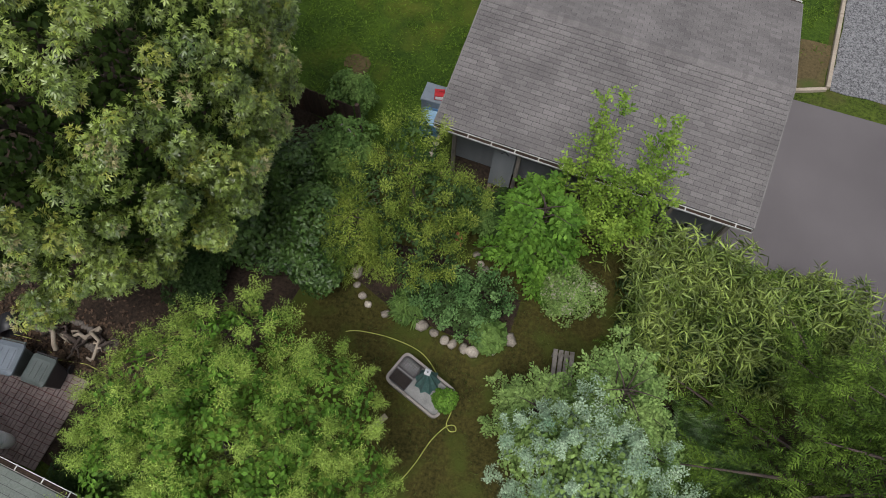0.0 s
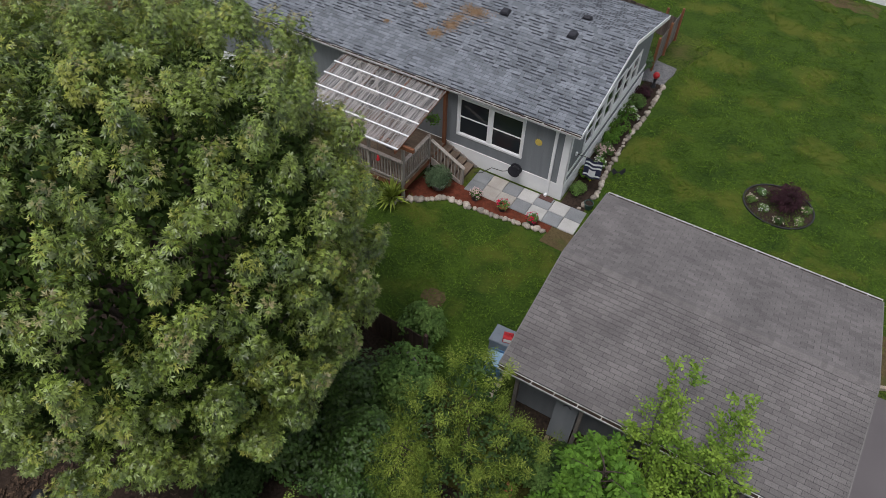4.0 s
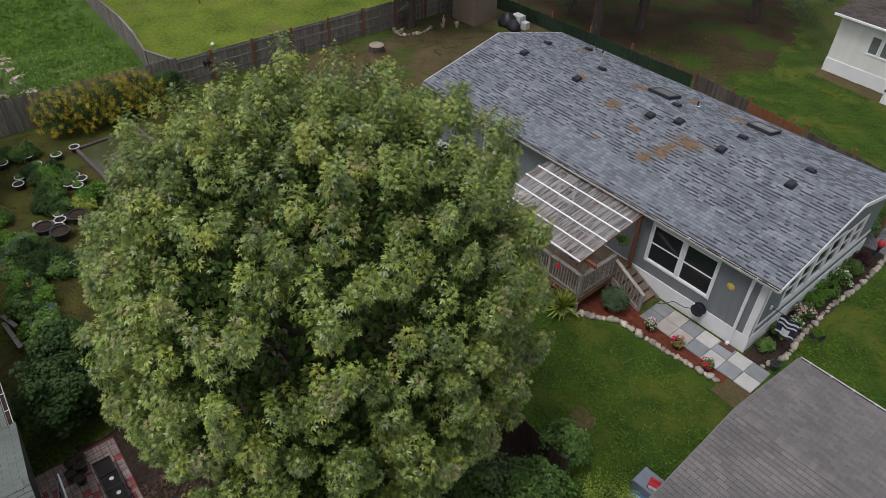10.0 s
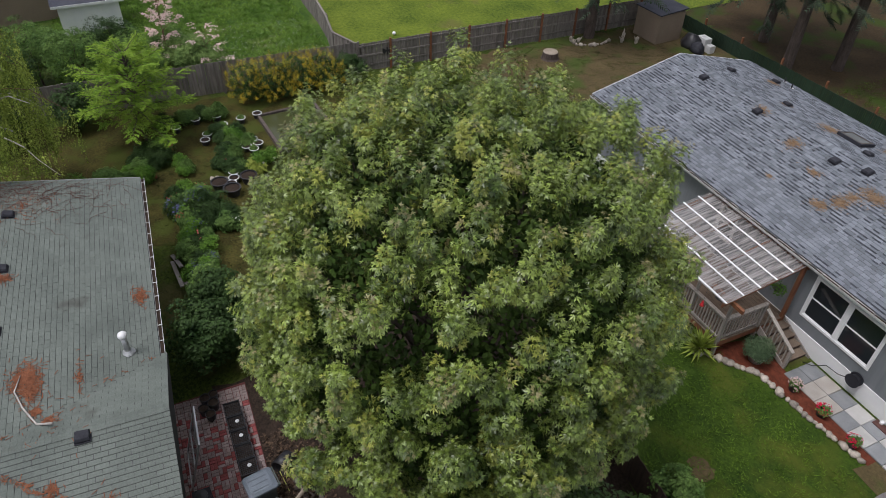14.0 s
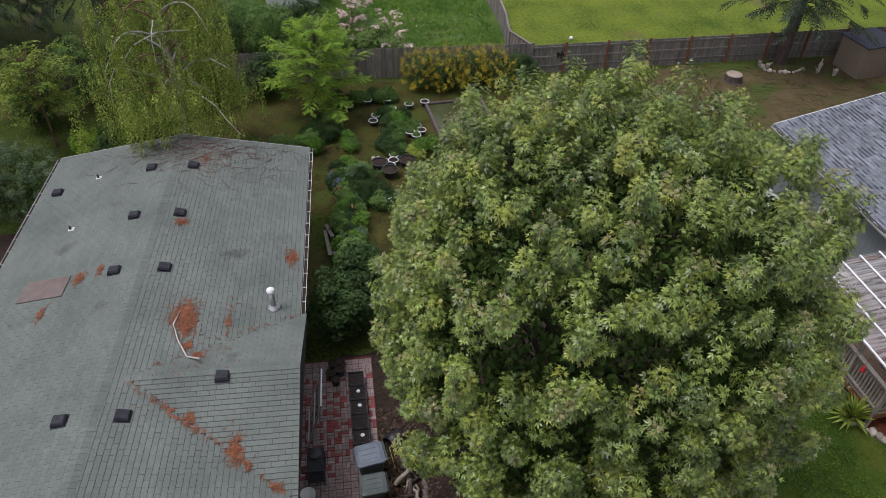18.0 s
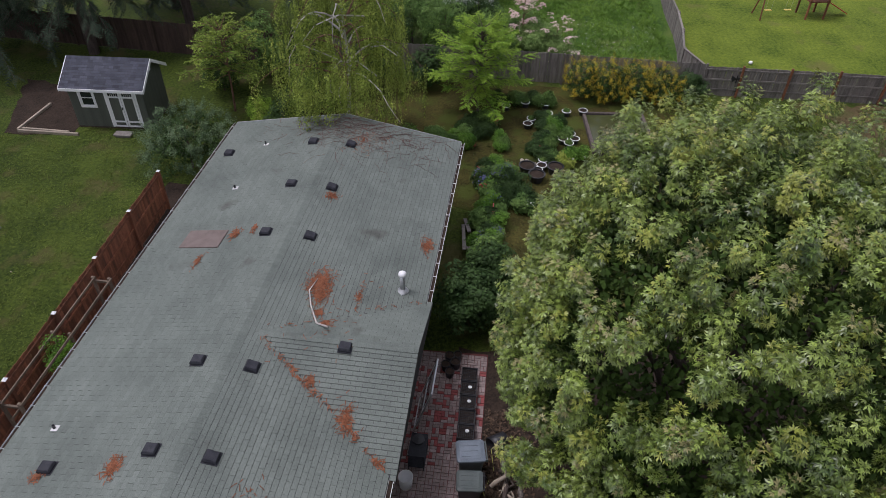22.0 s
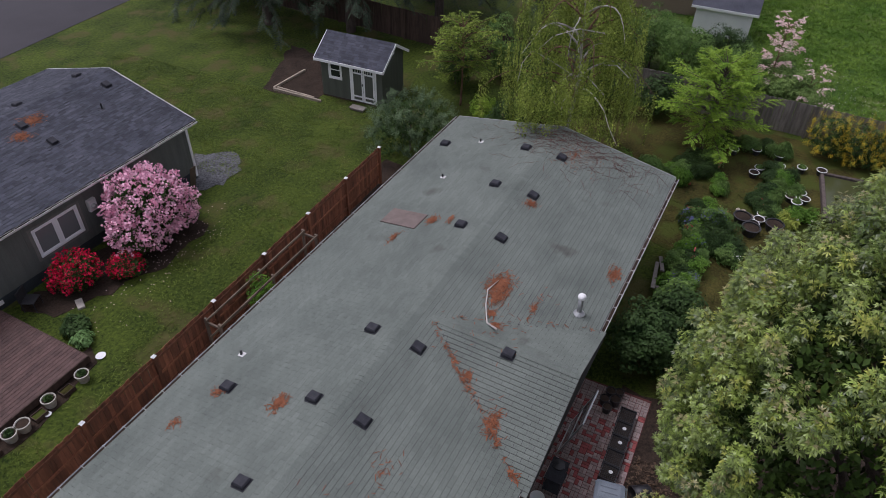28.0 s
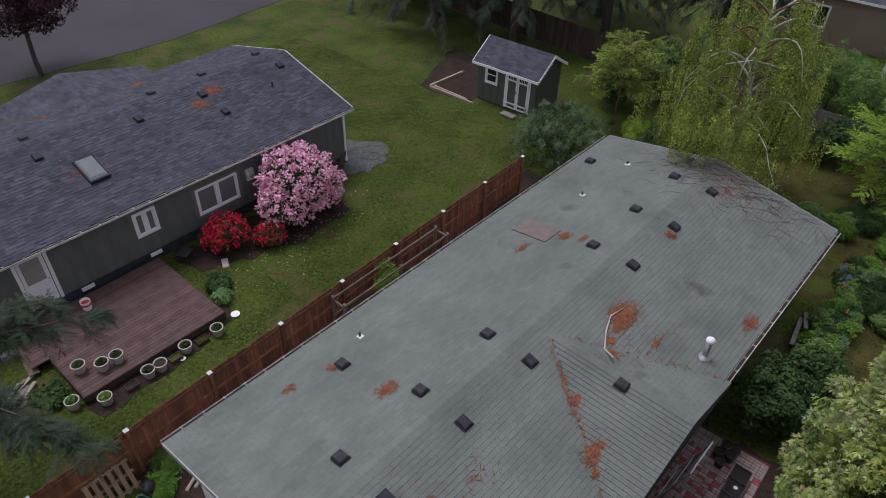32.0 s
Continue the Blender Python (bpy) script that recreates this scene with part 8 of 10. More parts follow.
for z in (0.15, 0.66):
    part("tray", Build().box(-0.02, -0.02, z, 0.72, 0.44, z + 0.02), VENT, cart)
fan = part("lid", Build().lathe([(0.0, 0), (0.17, 0.01), (0.17, 0.05), (0.0, 0.09)], 14), BLACK, cart, m=pose(0.2, 0.2, 0.69))
pan = thing("leaning_window", "old glazed window frame leaning at the house wall", "window frame", pose(-12.9, -1.45, 0.05, -16, 0, -3))
part("frame", Build().box(0, 0, 0, 0.08, 0.04, 1.9).box(1.2, 0, 0, 1.28, 0.04, 1.9).box(0.08, 0, 0, 1.2, 0.04, 0.08).box(0.08, 0, 1.82, 1.2, 0.04, 1.9).box(0.08, 0, 0.9, 1.2, 0.04, 0.97), GALV, pan)
part("pane", Build().box(0.08, 0.015, 0.08, 1.2, 0.025, 0.9), PANE_PALE, pan)
part("pane", Build().box(0.08, 0.015, 0.97, 1.2, 0.025, 1.82), PANE, pan)
bucket = thing("white_bucket", "white plastic bucket by the house wall", "bucket", pose(-9.9, -1.5, 0.06))
part("body", Build().lathe([(0.17, 0), (0.20, 0.45), (0.19, 0.45), (0.165, 0.05)], 16), WHITE, bucket, smooth=True)
rng = np.random.default_rng(190)
n = 2600
lp_ = np.stack([rng.uniform(-12.6, -7.2, n), 0.55 + np.abs(rng.normal(size=n)) * 0.9, rng.uniform(0.02, 0.05, n)], 1)
lt_ = leaves("leaf_litter", lp_, rng.normal(size=(n, 3)) * [1, 1, 0.25], rng.normal(size=(n, 3)) * 0.5 + [[0, 0, 1.0]], rng.uniform(0.06, 0.16, n), "oval", LITTER)
tagged(lt_, "dark brown fallen leaves and bark on bare soil", "leaf litter", kind="stuff")
# dry stack of roots, stones and wood by the patio
stone_row("stone_heap", "heap of round grey stones beside the patio", [(-10.9, 1.1), (-9.9, 1.3), (-9.2, 1.15), (-8.7, 1.5)], 0.085, 0.07, STONE_DARK, 21)
stone_row("stone_heap", "heap of round grey stones beside the patio", [(-10.8, 1.45), (-10.0, 1.6), (-9.3, 1.5)], 0.085, 0.07, STONE_DARK, 22)
for i in range(9):
    rng_ = np.random.default_rng(200 + i)
    lg_ = thing("driftwood", "bleached twisted driftwood root", "driftwood", pose(-11.0 + 0.25 * i, 1.15 + 0.12 * (i % 3), 0.08, 0, 0, 40 * i), "driftwood pieces")
    bb = Build()
    limb(bb, (-0.4, 0, 0.05), (0.45, 0.1, 0.1), 0.07, 0.025, rng_, 0.25, 6, 6)
    limb(bb, (0.0, 0, 0.1), (0.2, 0.35, 0.25), 0.04, 0.012, rng_, 0.2, 4, 5)
    part("root", bb, TIMBER if i % 2 else BARK, lg_, smooth=True)


# ---- the yard across the fence ----
dk = thing("timber_deck", "low dark stained timber deck beside the house", "deck", pose(-3.55, -16.0, 0, 0, 0, 177.5))
brd = Build().cut_box(0, 0, 0.31, 4.85, 0.135, 0.35, 0.006).mesh("deck_board", WOOD_DECK)
for i in range(29):
    if i < 21:
        part("deck_board", brd, None, dk, m=pose(0, 0.142 * i, 0))
    else:
        part("deck_board", brd, None, dk, m=pose(-0.0, 0.142 * i, 0))
ext_ = Build().cut_box(0, 0, 0.31, 0.55, 0.135, 0.35, 0.006).mesh("deck_board", WOOD_DECK)
for i in range(9):
    part("deck_board", ext_, None, dk, m=pose(-0.56, 2.2 + 0.142 * i, 0))
part("rim_joist", Build().box(0, -0.03, 0.08, 4.85, -0.005, 0.34), WOOD_DARK, dk)
part("rim_joist", Build().box(4.856, -0.03, 0.08, 4.88, 4.1, 0.34), WOOD_DARK, dk)
part("rim_joist", Build().box(-0.03, -0.03, 0.08, -0.005, 2.15, 0.34), WOOD_DARK, dk)
sp = thing("deck_step", "single worn brown plank step", "step", pose(-3.3, -18.6, 0, 0, 0, -100))
part("tread", Build().cut_box(-0.5, 0, 0.14, 0.5, 0.3, 0.18, 0.008), WOOD_TREAD, sp)
part("block", Build().box(-0.42, 0.03, 0, 0.42, 0.27, 0.139), WOOD_DARK, sp)
POT = material("stained_white_pot", (0.30, 0.28, 0.24), (0.55, 0.53, 0.48), 6, 40, 0.8, 0.3)
TERRA = material("terracotta", (0.26, 0.075, 0.040), (0.42, 0.14, 0.08), 5, 40, 0.85, 0.3)


def pot(label, x, y, z, r_, h_, mat=POT, plant=None, group="", rim=None, seed=1, category="pot", spread=1.0):
    p_ = thing("plant_pot", label, category, pose(x, y, z), group)
    part("pot", Build().lathe([(r_ * 0.72, 0), (r_ * 0.95, h_ * 0.9), (r_ * 1.05, h_ * 0.9), (r_ * 1.05, h_), (r_ * 0.9, h_), (r_ * 0.88, h_ * 0.86), (0.0, h_ * 0.85)], 16), mat, p_, smooth=False)
    if rim:
        part("rim", Build().tube([(r_ * 1.03 * math.cos(2 * math.pi * k / 18), r_ * 1.03 * math.sin(2 * math.pi * k / 18), h_) for k in range(19)], 0.017, 6, caps=False), rim, p_, "white rim", smooth=True)
    part("soil", Build().lathe([(0.0, h_ * 0.86), (r_ * 0.87, h_ * 0.88), (0.0, h_ * 0.92)], 12), SOIL, p_)
    if plant:
        rng = np.random.default_rng(seed)
        q, qn = shell(rng, 34, (r_ * spread, r_ * spread, r_ * 0.9 * spread), 0.05, 0.1, 2, (0.5, 1), seed)
        q[:, 2] += h_ * 0.92
        a_, b_, c_ = rosettes(rng, q, qn, 6, r_ * 0.25)
        a_[:, 2] = np.maximum(a_[:, 2], h_ * 0.9)
        leaves("foliage", a_, b_, c_, r_ * 0.5, "oval", plant, p_)
    return p_


for i, (x, y, z, pl) in enumerate(((-3.99, -17.0, 0.35, L_DARK), (-4.5, -16.55, 0.35, L_DARK), (-4.95, -16.5, 0.35, L_DARK), (-5.35, -15.55, 0, L_DARK), (-5.75, -15.5, 0, None), (-6.69, -15.55, 0, L_DARK), (-7.81, -15.42, 0, L_DARK), (-3.95, -15.6, 0, L_MID), (-3.25, -16.2, 0, L_MID))):
    pot("round stained white flower pot by the dark deck", x, y, z, 0.21, 0.33, POT, pl, "pots by the deck", seed=300 + i, spread=0.62 if y < -15.58 and z == 0 else 0.40)
for i, (x, y) in enumerate(((-4.75, -15.55), (-6.25, -15.5), (-7.25, -15.5))):
    tr_ = thing("planter_tray", "shallow dark wooden planter box of seedlings", "planter", pose(x, y, 0, 0, 0, -3), "planter boxes by the deck")
    part("box", Build().box(-0.2, -0.14, 0, -0.18, 0.14, 0.16).box(0.18, -0.14, 0, 0.2, 0.14, 0.16).box(-0.18, -0.14, 0, 0.18, -0.12, 0.16).box(-0.18, 0.12, 0, 0.18, 0.14, 0.16).box(-0.18, -0.12, 0, 0.18, 0.12, 0.02), WOOD_DARK, tr_)
    part("soil", Build().box(-0.18, -0.12, 0.02, 0.18, 0.12, 0.12), SOIL if i == 0 else MOSS, tr_)
for x, y, r_ in ((-8.74, -15.7, 0.16), (-6.4, -15.35, 0.1), (-9.4, -17.7, 0.11), (-9.0, -16.75, 0.10)):
    dsc = thing("white_saucer", "white saucer lying on the grass", "saucer", pose(x, y, 0.02), "white saucers")
    part("dish", Build().lathe([(r_ * 0.6, 0), (r_, 0.03), (r_ * 0.92, 0.035), (0, 0.015)], 18), WHITE, dsc)
tree("leafy_clump", "low clump of broad green leaves beside the deck", -9.25, -17.3, 0.4, 0.0, 0.4, L_DARK, "oval", 0.14, 26, 5, 6, 0.10, seed=330, trunk_r=0.01, fill=0.3, zmin=0.1, category="plant", limbs=0)
tree("leafy_clump", "low clump of broad green leaves beside the deck", -8.9, -16.6, 0.3, 0.0, 0.4, L_BLUE, "oval", 0.10, 18, 5, 6, 0.08, seed=331, trunk_r=0.01, fill=0.3, zmin=0.1, category="plant", limbs=0)
tree("leafy_clump", "leafy groundcover at the corner of the deck", -3.0, -17.0, 0.5, 0.0, 0.35, L_DARK, "oval", 0.12, 26, 5, 6, 0.10, seed=332, trunk_r=0.01, fill=0.3, zmin=0.1, category="plant", limbs=0)
ch = thing("camp_chair", "small black folding chair against the dark wall", "chair", pose(-9.35, -19.35, 0, 0, 0, 205))
part("seat", Build().cut_box(-0.25, -0.22, 0.40, 0.25, 0.22, 0.44, 0.01), BLACK, ch)
part("backrest", Build().box(-0.25, 0.22, 0.42, 0.25, 0.26, 0.85), BLACK, ch)
for x in (-0.23, 0.23):
    for y in (-0.2, 0.22):
        part("leg", Build().tube([(x, y, 0), (x, y, 0.42)], 0.014, 6), VENT, ch)
sb = thing("splash_block", "pale concrete splash block on the soil", "block", pose(-10.15, -18.1, 0, 0, 0, 60))
part("block", Build().cut_box(-0.25, -0.12, 0, 0.25, 0.12, 0.09, 0.02), SLAB_TAN, sb)
bag = thing("white_pail", "white and red pail standing on the deck", "pail", pose(-5.55, -19.35, 0.35))
part("body", Build().lathe([(0.14, 0), (0.17, 0.36), (0.16, 0.36), (0.13, 0.04)], 14), WHITE, bag)
part("band", Build().lathe([(0.166, 0.2), (0.172, 0.2), (0.178, 0.26), (0.172, 0.26)], 14), RED, bag)
for i in range(8):
    lm = thing("lumber_plank", "grey weathered plank in a loose pile", "plank", pose(-2.2 + 0.13 * (i % 4), -17.9 + 0.12 * i, 0.03 + 0.05 * (i // 4), 0, 0, 24 + 9 * (i % 3)), "lumber pile")
    part("plank", Build().cut_box(-0.9, -0.06, 0, 0.9, 0.06, 0.045, 0.006), WOOD_GREY if i % 2 else TIMBER, lm)
for i in range(3):
    cb = thing("concrete_block", "grey concrete block beside the step", "block", pose(-2.9 - 0.42 * i, -19.6 + 0.1 * i, 0, 0, 0, 10 * i), "concrete blocks")
    part("block", Build().cut_box(-0.19, -0.1, 0, 0.19, 0.1, 0.19, 0.01), SLAB_GREY, cb)
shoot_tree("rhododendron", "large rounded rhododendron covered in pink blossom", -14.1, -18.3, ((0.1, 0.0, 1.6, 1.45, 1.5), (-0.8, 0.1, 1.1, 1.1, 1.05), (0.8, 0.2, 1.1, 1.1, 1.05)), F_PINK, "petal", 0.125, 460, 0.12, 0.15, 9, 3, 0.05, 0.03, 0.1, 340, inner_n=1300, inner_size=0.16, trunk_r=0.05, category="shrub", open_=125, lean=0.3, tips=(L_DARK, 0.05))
for i, (x, y, r_, h_, green) in enumerate(((-10.85, -18.75, 0.82, 0.75, 0.24), (-12.1, -17.75, 0.6, 0.45, 0.42))):
    shoot_tree("red_rhododendron", "low rounded rhododendron covered in red blossom", x, y, ((0, 0, h_ * 0.95, r_, h_), (0.3 * r_, -0.3 * r_, h_ * 0.7, r_ * 0.75, h_ * 0.8)), F_RED, "petal", 0.085, round(170 * r_), 0.10, 0.12, 8, 3, 0.05, 0.03, 0.1, 341 + i, inner_n=round(420 * r_), inner_size=0.12, trunk_r=0.03, category="shrub", open_=120, lean=0.3, low=-0.25, tips=(L_DARK, green))
rng = np.random.default_rng(5)
n = 160
ps = np.stack([rng.normal(-13.2, 1.9, n), rng.normal(-17.1, 0.6, n), np.full(n, 0.035)], 1)
fp = leaves("fallen_petals", ps, rng.normal(size=(n, 3)) * [1, 1, 0.05], np.tile([[0, 0, 1.0]], (n, 1)), 0.05, "petal", F_PALE)
tagged(fp, "pale fallen petals on the soil", "petals", kind="stuff")
brd_ = thing("leaning_board", "brown board leaning at the house corner", "board", pose(-17.35, -19.25, 0, -14, 0, -3))
part("board", Build().cut_box(0, 0, 0, 0.3, 0.03, 1.3, 0.006), WOOD_TREAD, brd_)
# trellis between the fence and the green-roofed house
tl = thing("rose_trellis", "weathered brown timber trellis frame along the fence", "trellis", pose(-15.3, -11.75, 0, 0, 0, -2))
for x in (0, 2.4, 4.95):
    for y in (0, -0.55):
        part("post", Build().cut_box(x - 0.04, y - 0.04, 0, x + 0.04, y + 0.04, 1.72, 0.008), WOOD_TREAD, tl)
for y in (0, -0.55):
    for z in (0.9, 1.62):
        part("rail", Build().box(-0.05, y + 0.041, z, 5.0, y + 0.075, z + 0.08), WOOD_TREAD, tl)
for x in (0, 4.95):
    part("end_rail", Build().box(x - 0.03, -0.51, 1.50, x + 0.03, -0.04, 1.58), WOOD_TREAD, tl)
tree("climbing_rose", "straggling climbing rose on the trellis", -12.6, -12.15, 0.75, 0.2, 1.95, L_FRESH, "oval", 0.07, 40, 6, 7, 0.10, seed=345, trunk_r=0.02, bump_r=0.14, fill=0.2, zmin=-0.4, category="shrub", limbs=5, squash=0.45, lumps=6)
for i, (x, y) in enumerate(((-9.0, -11.9), (-19.8, -11.6), (-6.2, -12.2), (-3.9, -12.4), (-3.3, -11.9))):
    tree("fern_clump", "low green fern by the fence", x, y, 0.26, 0.0, 0.36, L_MID if i % 2 else L_FRESH, "frond", 0.32, 14, 4, 5, 0.08, seed=350 + i, trunk_r=0.01, fill=0.2, zmin=0.1, category="plant", limbs=0)
pl_ = thing("timber_pallet", "raw timber pallet leaning at the fence", "pallet", pose(-2.45, -12.45, 0.0, -20, 0, 178))
for i in range(6):
    part("slat", Build().box(-0.6 + 0.21 * i, -0.02, 0, -0.6 + 0.21 * i + 0.12, 0, 1.0), TIMBER_RAW, pl_)
for z in (0.05, 0.5, 0.9):
    part("bearer", Build().box(-0.62, 0.001, z, 0.64, 0.09, z + 0.06), TIMBER_RAW, pl_)
wbk = thing("garden_bucket", "white bucket and dark bag beside the pallet", "bucket", pose(-3.1, -12.0, 0))
part("body", Build().lathe([(0.14, 0), (0.17, 0.3), (0.16, 0.3), (0.13, 0.04)], 14), WHITE, wbk)
part("bag", blob(9, (0.2, 0.18, 0.2), 6, 10), BLACK, wbk, m=pose(0.02, 0.05, 0.36), smooth=True)
bsk = thing("green_basket", "dark green rimmed garden basket", "basket", pose(-2.6, -11.75, 0, 0, 0, 20))
part("basin", tub(Build(), 0.34, 0.22, 0.12, 0, 0.26, 0.03, 0.05), material("green_rim_plastic", (0.012, 0.07, 0.045), (0.03, 0.12, 0.08), 4, 40, 0.5, 0.2), bsk)
for i in range(2):
    sw = thing("split_log", "short split length of pale wood", "log", pose(-4.2 + 0.2 * i, -11.35 - 0.1 * i, 0.05, 0, 0, 25), "split logs")
    part("log", Build().tube([(-0.3, 0, 0), (0.3, 0, 0)], 0.05, 7), TIMBER, sw)

# ---- trees at the end of the green-roofed house ----
L_BIRCH = leaf_stuff("birch_leaf", (0.105, 0.165, 0.024), (0.370, 0.440, 0.092), vary=0.45)

def hanging_tree(name, label, x, y, height, r_, drop, limbs, tufts, mat, bark, seed, size=0.07, arcs=(), over_roof=()):
    """A weeping tree: arching limbs with tufts of long hanging strings of leaves."""
    rng = np.random.default_rng(seed)
    t = thing(name, label, "tree", pose(x, y, 0))
    b = Build()
    limb(b, (0, 0, -0.05), (0.2, 0.1, height), 0.11, 0.02, rng, 0.02, 8, 8)
    part("trunk", b, bark, t, smooth=True)
    tips = []
    for i in range(limbs):
        f = (i + 0.5) / limbs
        a, h = i * 2.4 + rng.uniform(-0.3, 0.3), height * (0.36 + 0.58 * f)
        l = r_ * rng.uniform(0.72, 1.08) * (1.0 - 0.45 * f)
        pts = []
        for k in range(8):
            s_ = k / 7
            pts.append(Vector((math.cos(a) * l * s_, math.sin(a) * l * s_, h + 0.9 * math.sin(s_ * 2.2) - 1.1 * s_ ** 3)))
            a += rng.uniform(-0.06, 0.06)
        part("limb", Build().tube(pts, [0.05 * (1 - 0.85 * k / 7) for k in range(8)], 5, caps=False), bark if i % 3 == 0 else BARK_RED, t, smooth=True)
        tips += pts[3:] + pts[6:]
    for pts in arcs:
        part("limb", Build().tube([Vector(q) for q in pts], [0.034 - 0.024 * k / (len(pts) - 1) for k in range(len(pts))], 6, caps=False), BARK_PALE, t, "bare pale arching limb", smooth=True)
    tips = np.array([list(q) for q in tips])
    pos = []
    over_roof = np.array(over_roof)
    for i in range(tufts + 40):
        c = tips[rng.integers(len(tips))] + rng.normal(size=3) * [0.3, 0.3, 0.12]
        deep = drop * rng.uniform(0.35, 1.0)
        if i >= tufts:
            c = over_roof[i % len(over_roof)] + rng.normal(size=3) * [0.3, 0.25, 0.25]
            deep = c[2] - 3.6 + rng.uniform(-0.5, 0.1)
        for k in range(6):
            p_ = c + rng.normal(size=3) * [0.06, 0.06, 0.12]
            l = deep * rng.uniform(0.6, 1.05)
            s_ = np.linspace(0, 1, max(6, int(l / 0.062)))
            sway = rng.normal(size=2) * 0.10
            q = np.stack([p_[0] + sway[0] * s_, p_[1] + sway[1] * s_, p_[2] - l * s_], 1) + rng.normal(size=(len(s_), 3)) * 0.018
            gx, gy = q[:, 0] + x, q[:, 1] + y
            over = gx > -23.2
            pos.append(q[q[:, 2] > np.where(over, 3.25, 0.9)])
    pos = np.concatenate(pos)
    way = rng.normal(size=pos.shape) * 0.55 + np.array([[0, 0, -0.75]])
    up = rng.normal(size=pos.shape) * 0.8 + np.array([[0, 0, 1.0]])
    leaves("crown", pos, way, up, size * rng.uniform(0.7, 1.3, len(pos)), "oval", mat, t)
    return t


hanging_tree("weeping_birch", "tall weeping birch with hanging yellow-green curtains over the roof", -26.4, -6.0, 8.8, 3.95, 3.2, 34, 330, L_BIRCH, BARK_PALE, 401, size=0.080, over_roof=((3.7, -0.9, 5.6), (4.1, -0.2, 5.5), (3.8, 0.6, 5.6), (4.4, -0.7, 5.2), (3.4, 1.3, 5.4)),
             arcs=([(0.2, 0.3, 4.2), (0.9, -0.9, 5.1), (1.2, -1.6, 5.5), (1.4, -1.9, 5.0), (1.5, -2.0, 4.2)], [(0.6, 1.4, 4.0), (1.0, 0.7, 4.8), (1.3, 0.1, 4.9), (1.4, -0.3, 4.5)], [(0.4, 1.0, 6.4), (1.4, 0.2, 6.8), (2.0, -0.6, 6.6), (2.2, -1.1, 6.0)], [(1.2, 0.4, 3.2), (1.8, -0.3, 3.8), (2.0, -0.2, 4.4)], [(0.5, 1.2, 5.2), (1.2, 1.8, 5.6), (1.6, 2.4, 5.4)]))
spray_tree("locust_tree", "lime-green golden tree with layered feathery foliage", -30.6, -0.45, 3.0, 1.0, 4.9, L_LIME, "oval", 0.085, 60, 46, 14, seed=402, trunk_r=0.07, rise=0.55, arch=0.20, twig_l=0.70, droop=0.10, top=0.6, sweep=1.1, spread=0.8)
spray_tree("yellow_green_tree", "small layered yellow-green tree with bare reddish stems", -29.2, -12.3, 2.15, 1.9, 4.7, L_FEATHER, "oval", 0.105, 34, 30, 11, seed=403, bark=BARK_RED, trunk_r=0.06, rise=0.5, arch=0.2, twig_l=0.65, droop=0.15, top=0.4, sweep=0.8, spread=0.9)
tree("lime_bush", "small bright lime-green shrub", -28.0, -10.6, 0.55, 0.1, 1.5, L_LIME, "oval", 0.07, 40, 7, 8, 0.10, seed=404, trunk_r=0.02, bump_r=0.12, fill=0.3, zmin=-0.3, category="shrub", limbs=3)
shoot_tree("olive_shrub", "broad grey-green shrub at the corner of the roof", -24.2, -12.6, ((0, 0, 1.6, 1.6, 1.3), (-1.1, 0.5, 1.2, 1.2, 1.1), (1.0, -0.4, 1.2, 1.1, 1.1), (0.3, 1.0, 1.1, 1.1, 1.0), (-0.4, -1.1, 1.1, 1.1, 1.0)), L_OLIVE, "oval", 0.085, 100, 0.24, 0.42, 10, 12, 0.28, 0.035, 0.4, 405, inner_n=500, trunk_r=0.05, category="shrub", low=-0.4)
for i, (x, y, r_, zt, mt, sz) in enumerate(((-27.2, -9.0, 1.1, 2.2, L_DARK, 0.11), (-29.5, -8.6, 1.3, 2.4, L_DARK, 0.11), (-31.8, -9.5, 1.5, 3.0, L_DARK, 0.12), (-32.3, -6.0, 1.4, 2.8, L_DARK, 0.12), (-31.2, -13.5, 1.4, 2.6, L_DARK, 0.12), (-33.0, -11.6, 1.4, 3.2, L_MID, 0.12), (-26.8, -3.6, 0.8, 1.1, L_FRESH, 0.10), (-27.0, -2.2, 0.6, 0.9, L_MID, 0.10), (-32.8, -3.2, 1.2, 2.4, L_DARK, 0.12))):
    tree("border_shrub", "dark green shrub in the back garden border", x, y, r_, 0.05, zt, mt, "oval", sz, 70, 7, 8, 0.14, seed=410 + i, trunk_r=0.04, lumps=7, lump_r=0.5, bump_r=0.22, fill=0.3, zmin=-0.1, category="shrub", limbs=4)
for i, (x, y, r_, zt, mt) in enumerate(((-35.6, 0.2, 1.5, 3.2, L_MID), (-36.4, -2.6, 1.7, 3.6, L_MID), (-35.8, 2.6, 1.3, 2.8, L_GREYGREEN), (-38.0, -1.0, 1.6, 3.4, L_DARK), (-38.2, -4.6, 1.8, 3.6, L_MID), (-36.2, -6.2, 1.8, 3.4, L_DARK), (-37.2, 1.6, 1.2, 2.6, L_MID))):
    tree("hedge_tree", "leafy green hedge tree behind the fence", x, y, r_, 0.2, zt, mt, "oval", 0.10, 110, 7, 8, 0.16, seed=425 + i, trunk_r=0.06, lumps=10, lump_r=0.45, bump_r=0.24, fill=0.3, zmin=-0.3, limbs=6)
spray_tree("pink_dogwood", "slender tree with pale pink blossom", -36.0, 1.6, 1.0, 1.6, 4.9, F_PALE, "petal", 0.11, 26, 12, 6, seed=440, trunk_r=0.04, bark=BARK_RED, rise=0.9, arch=0.2, twig_l=0.35, droop=0.1, top=0.3, start=0.45)
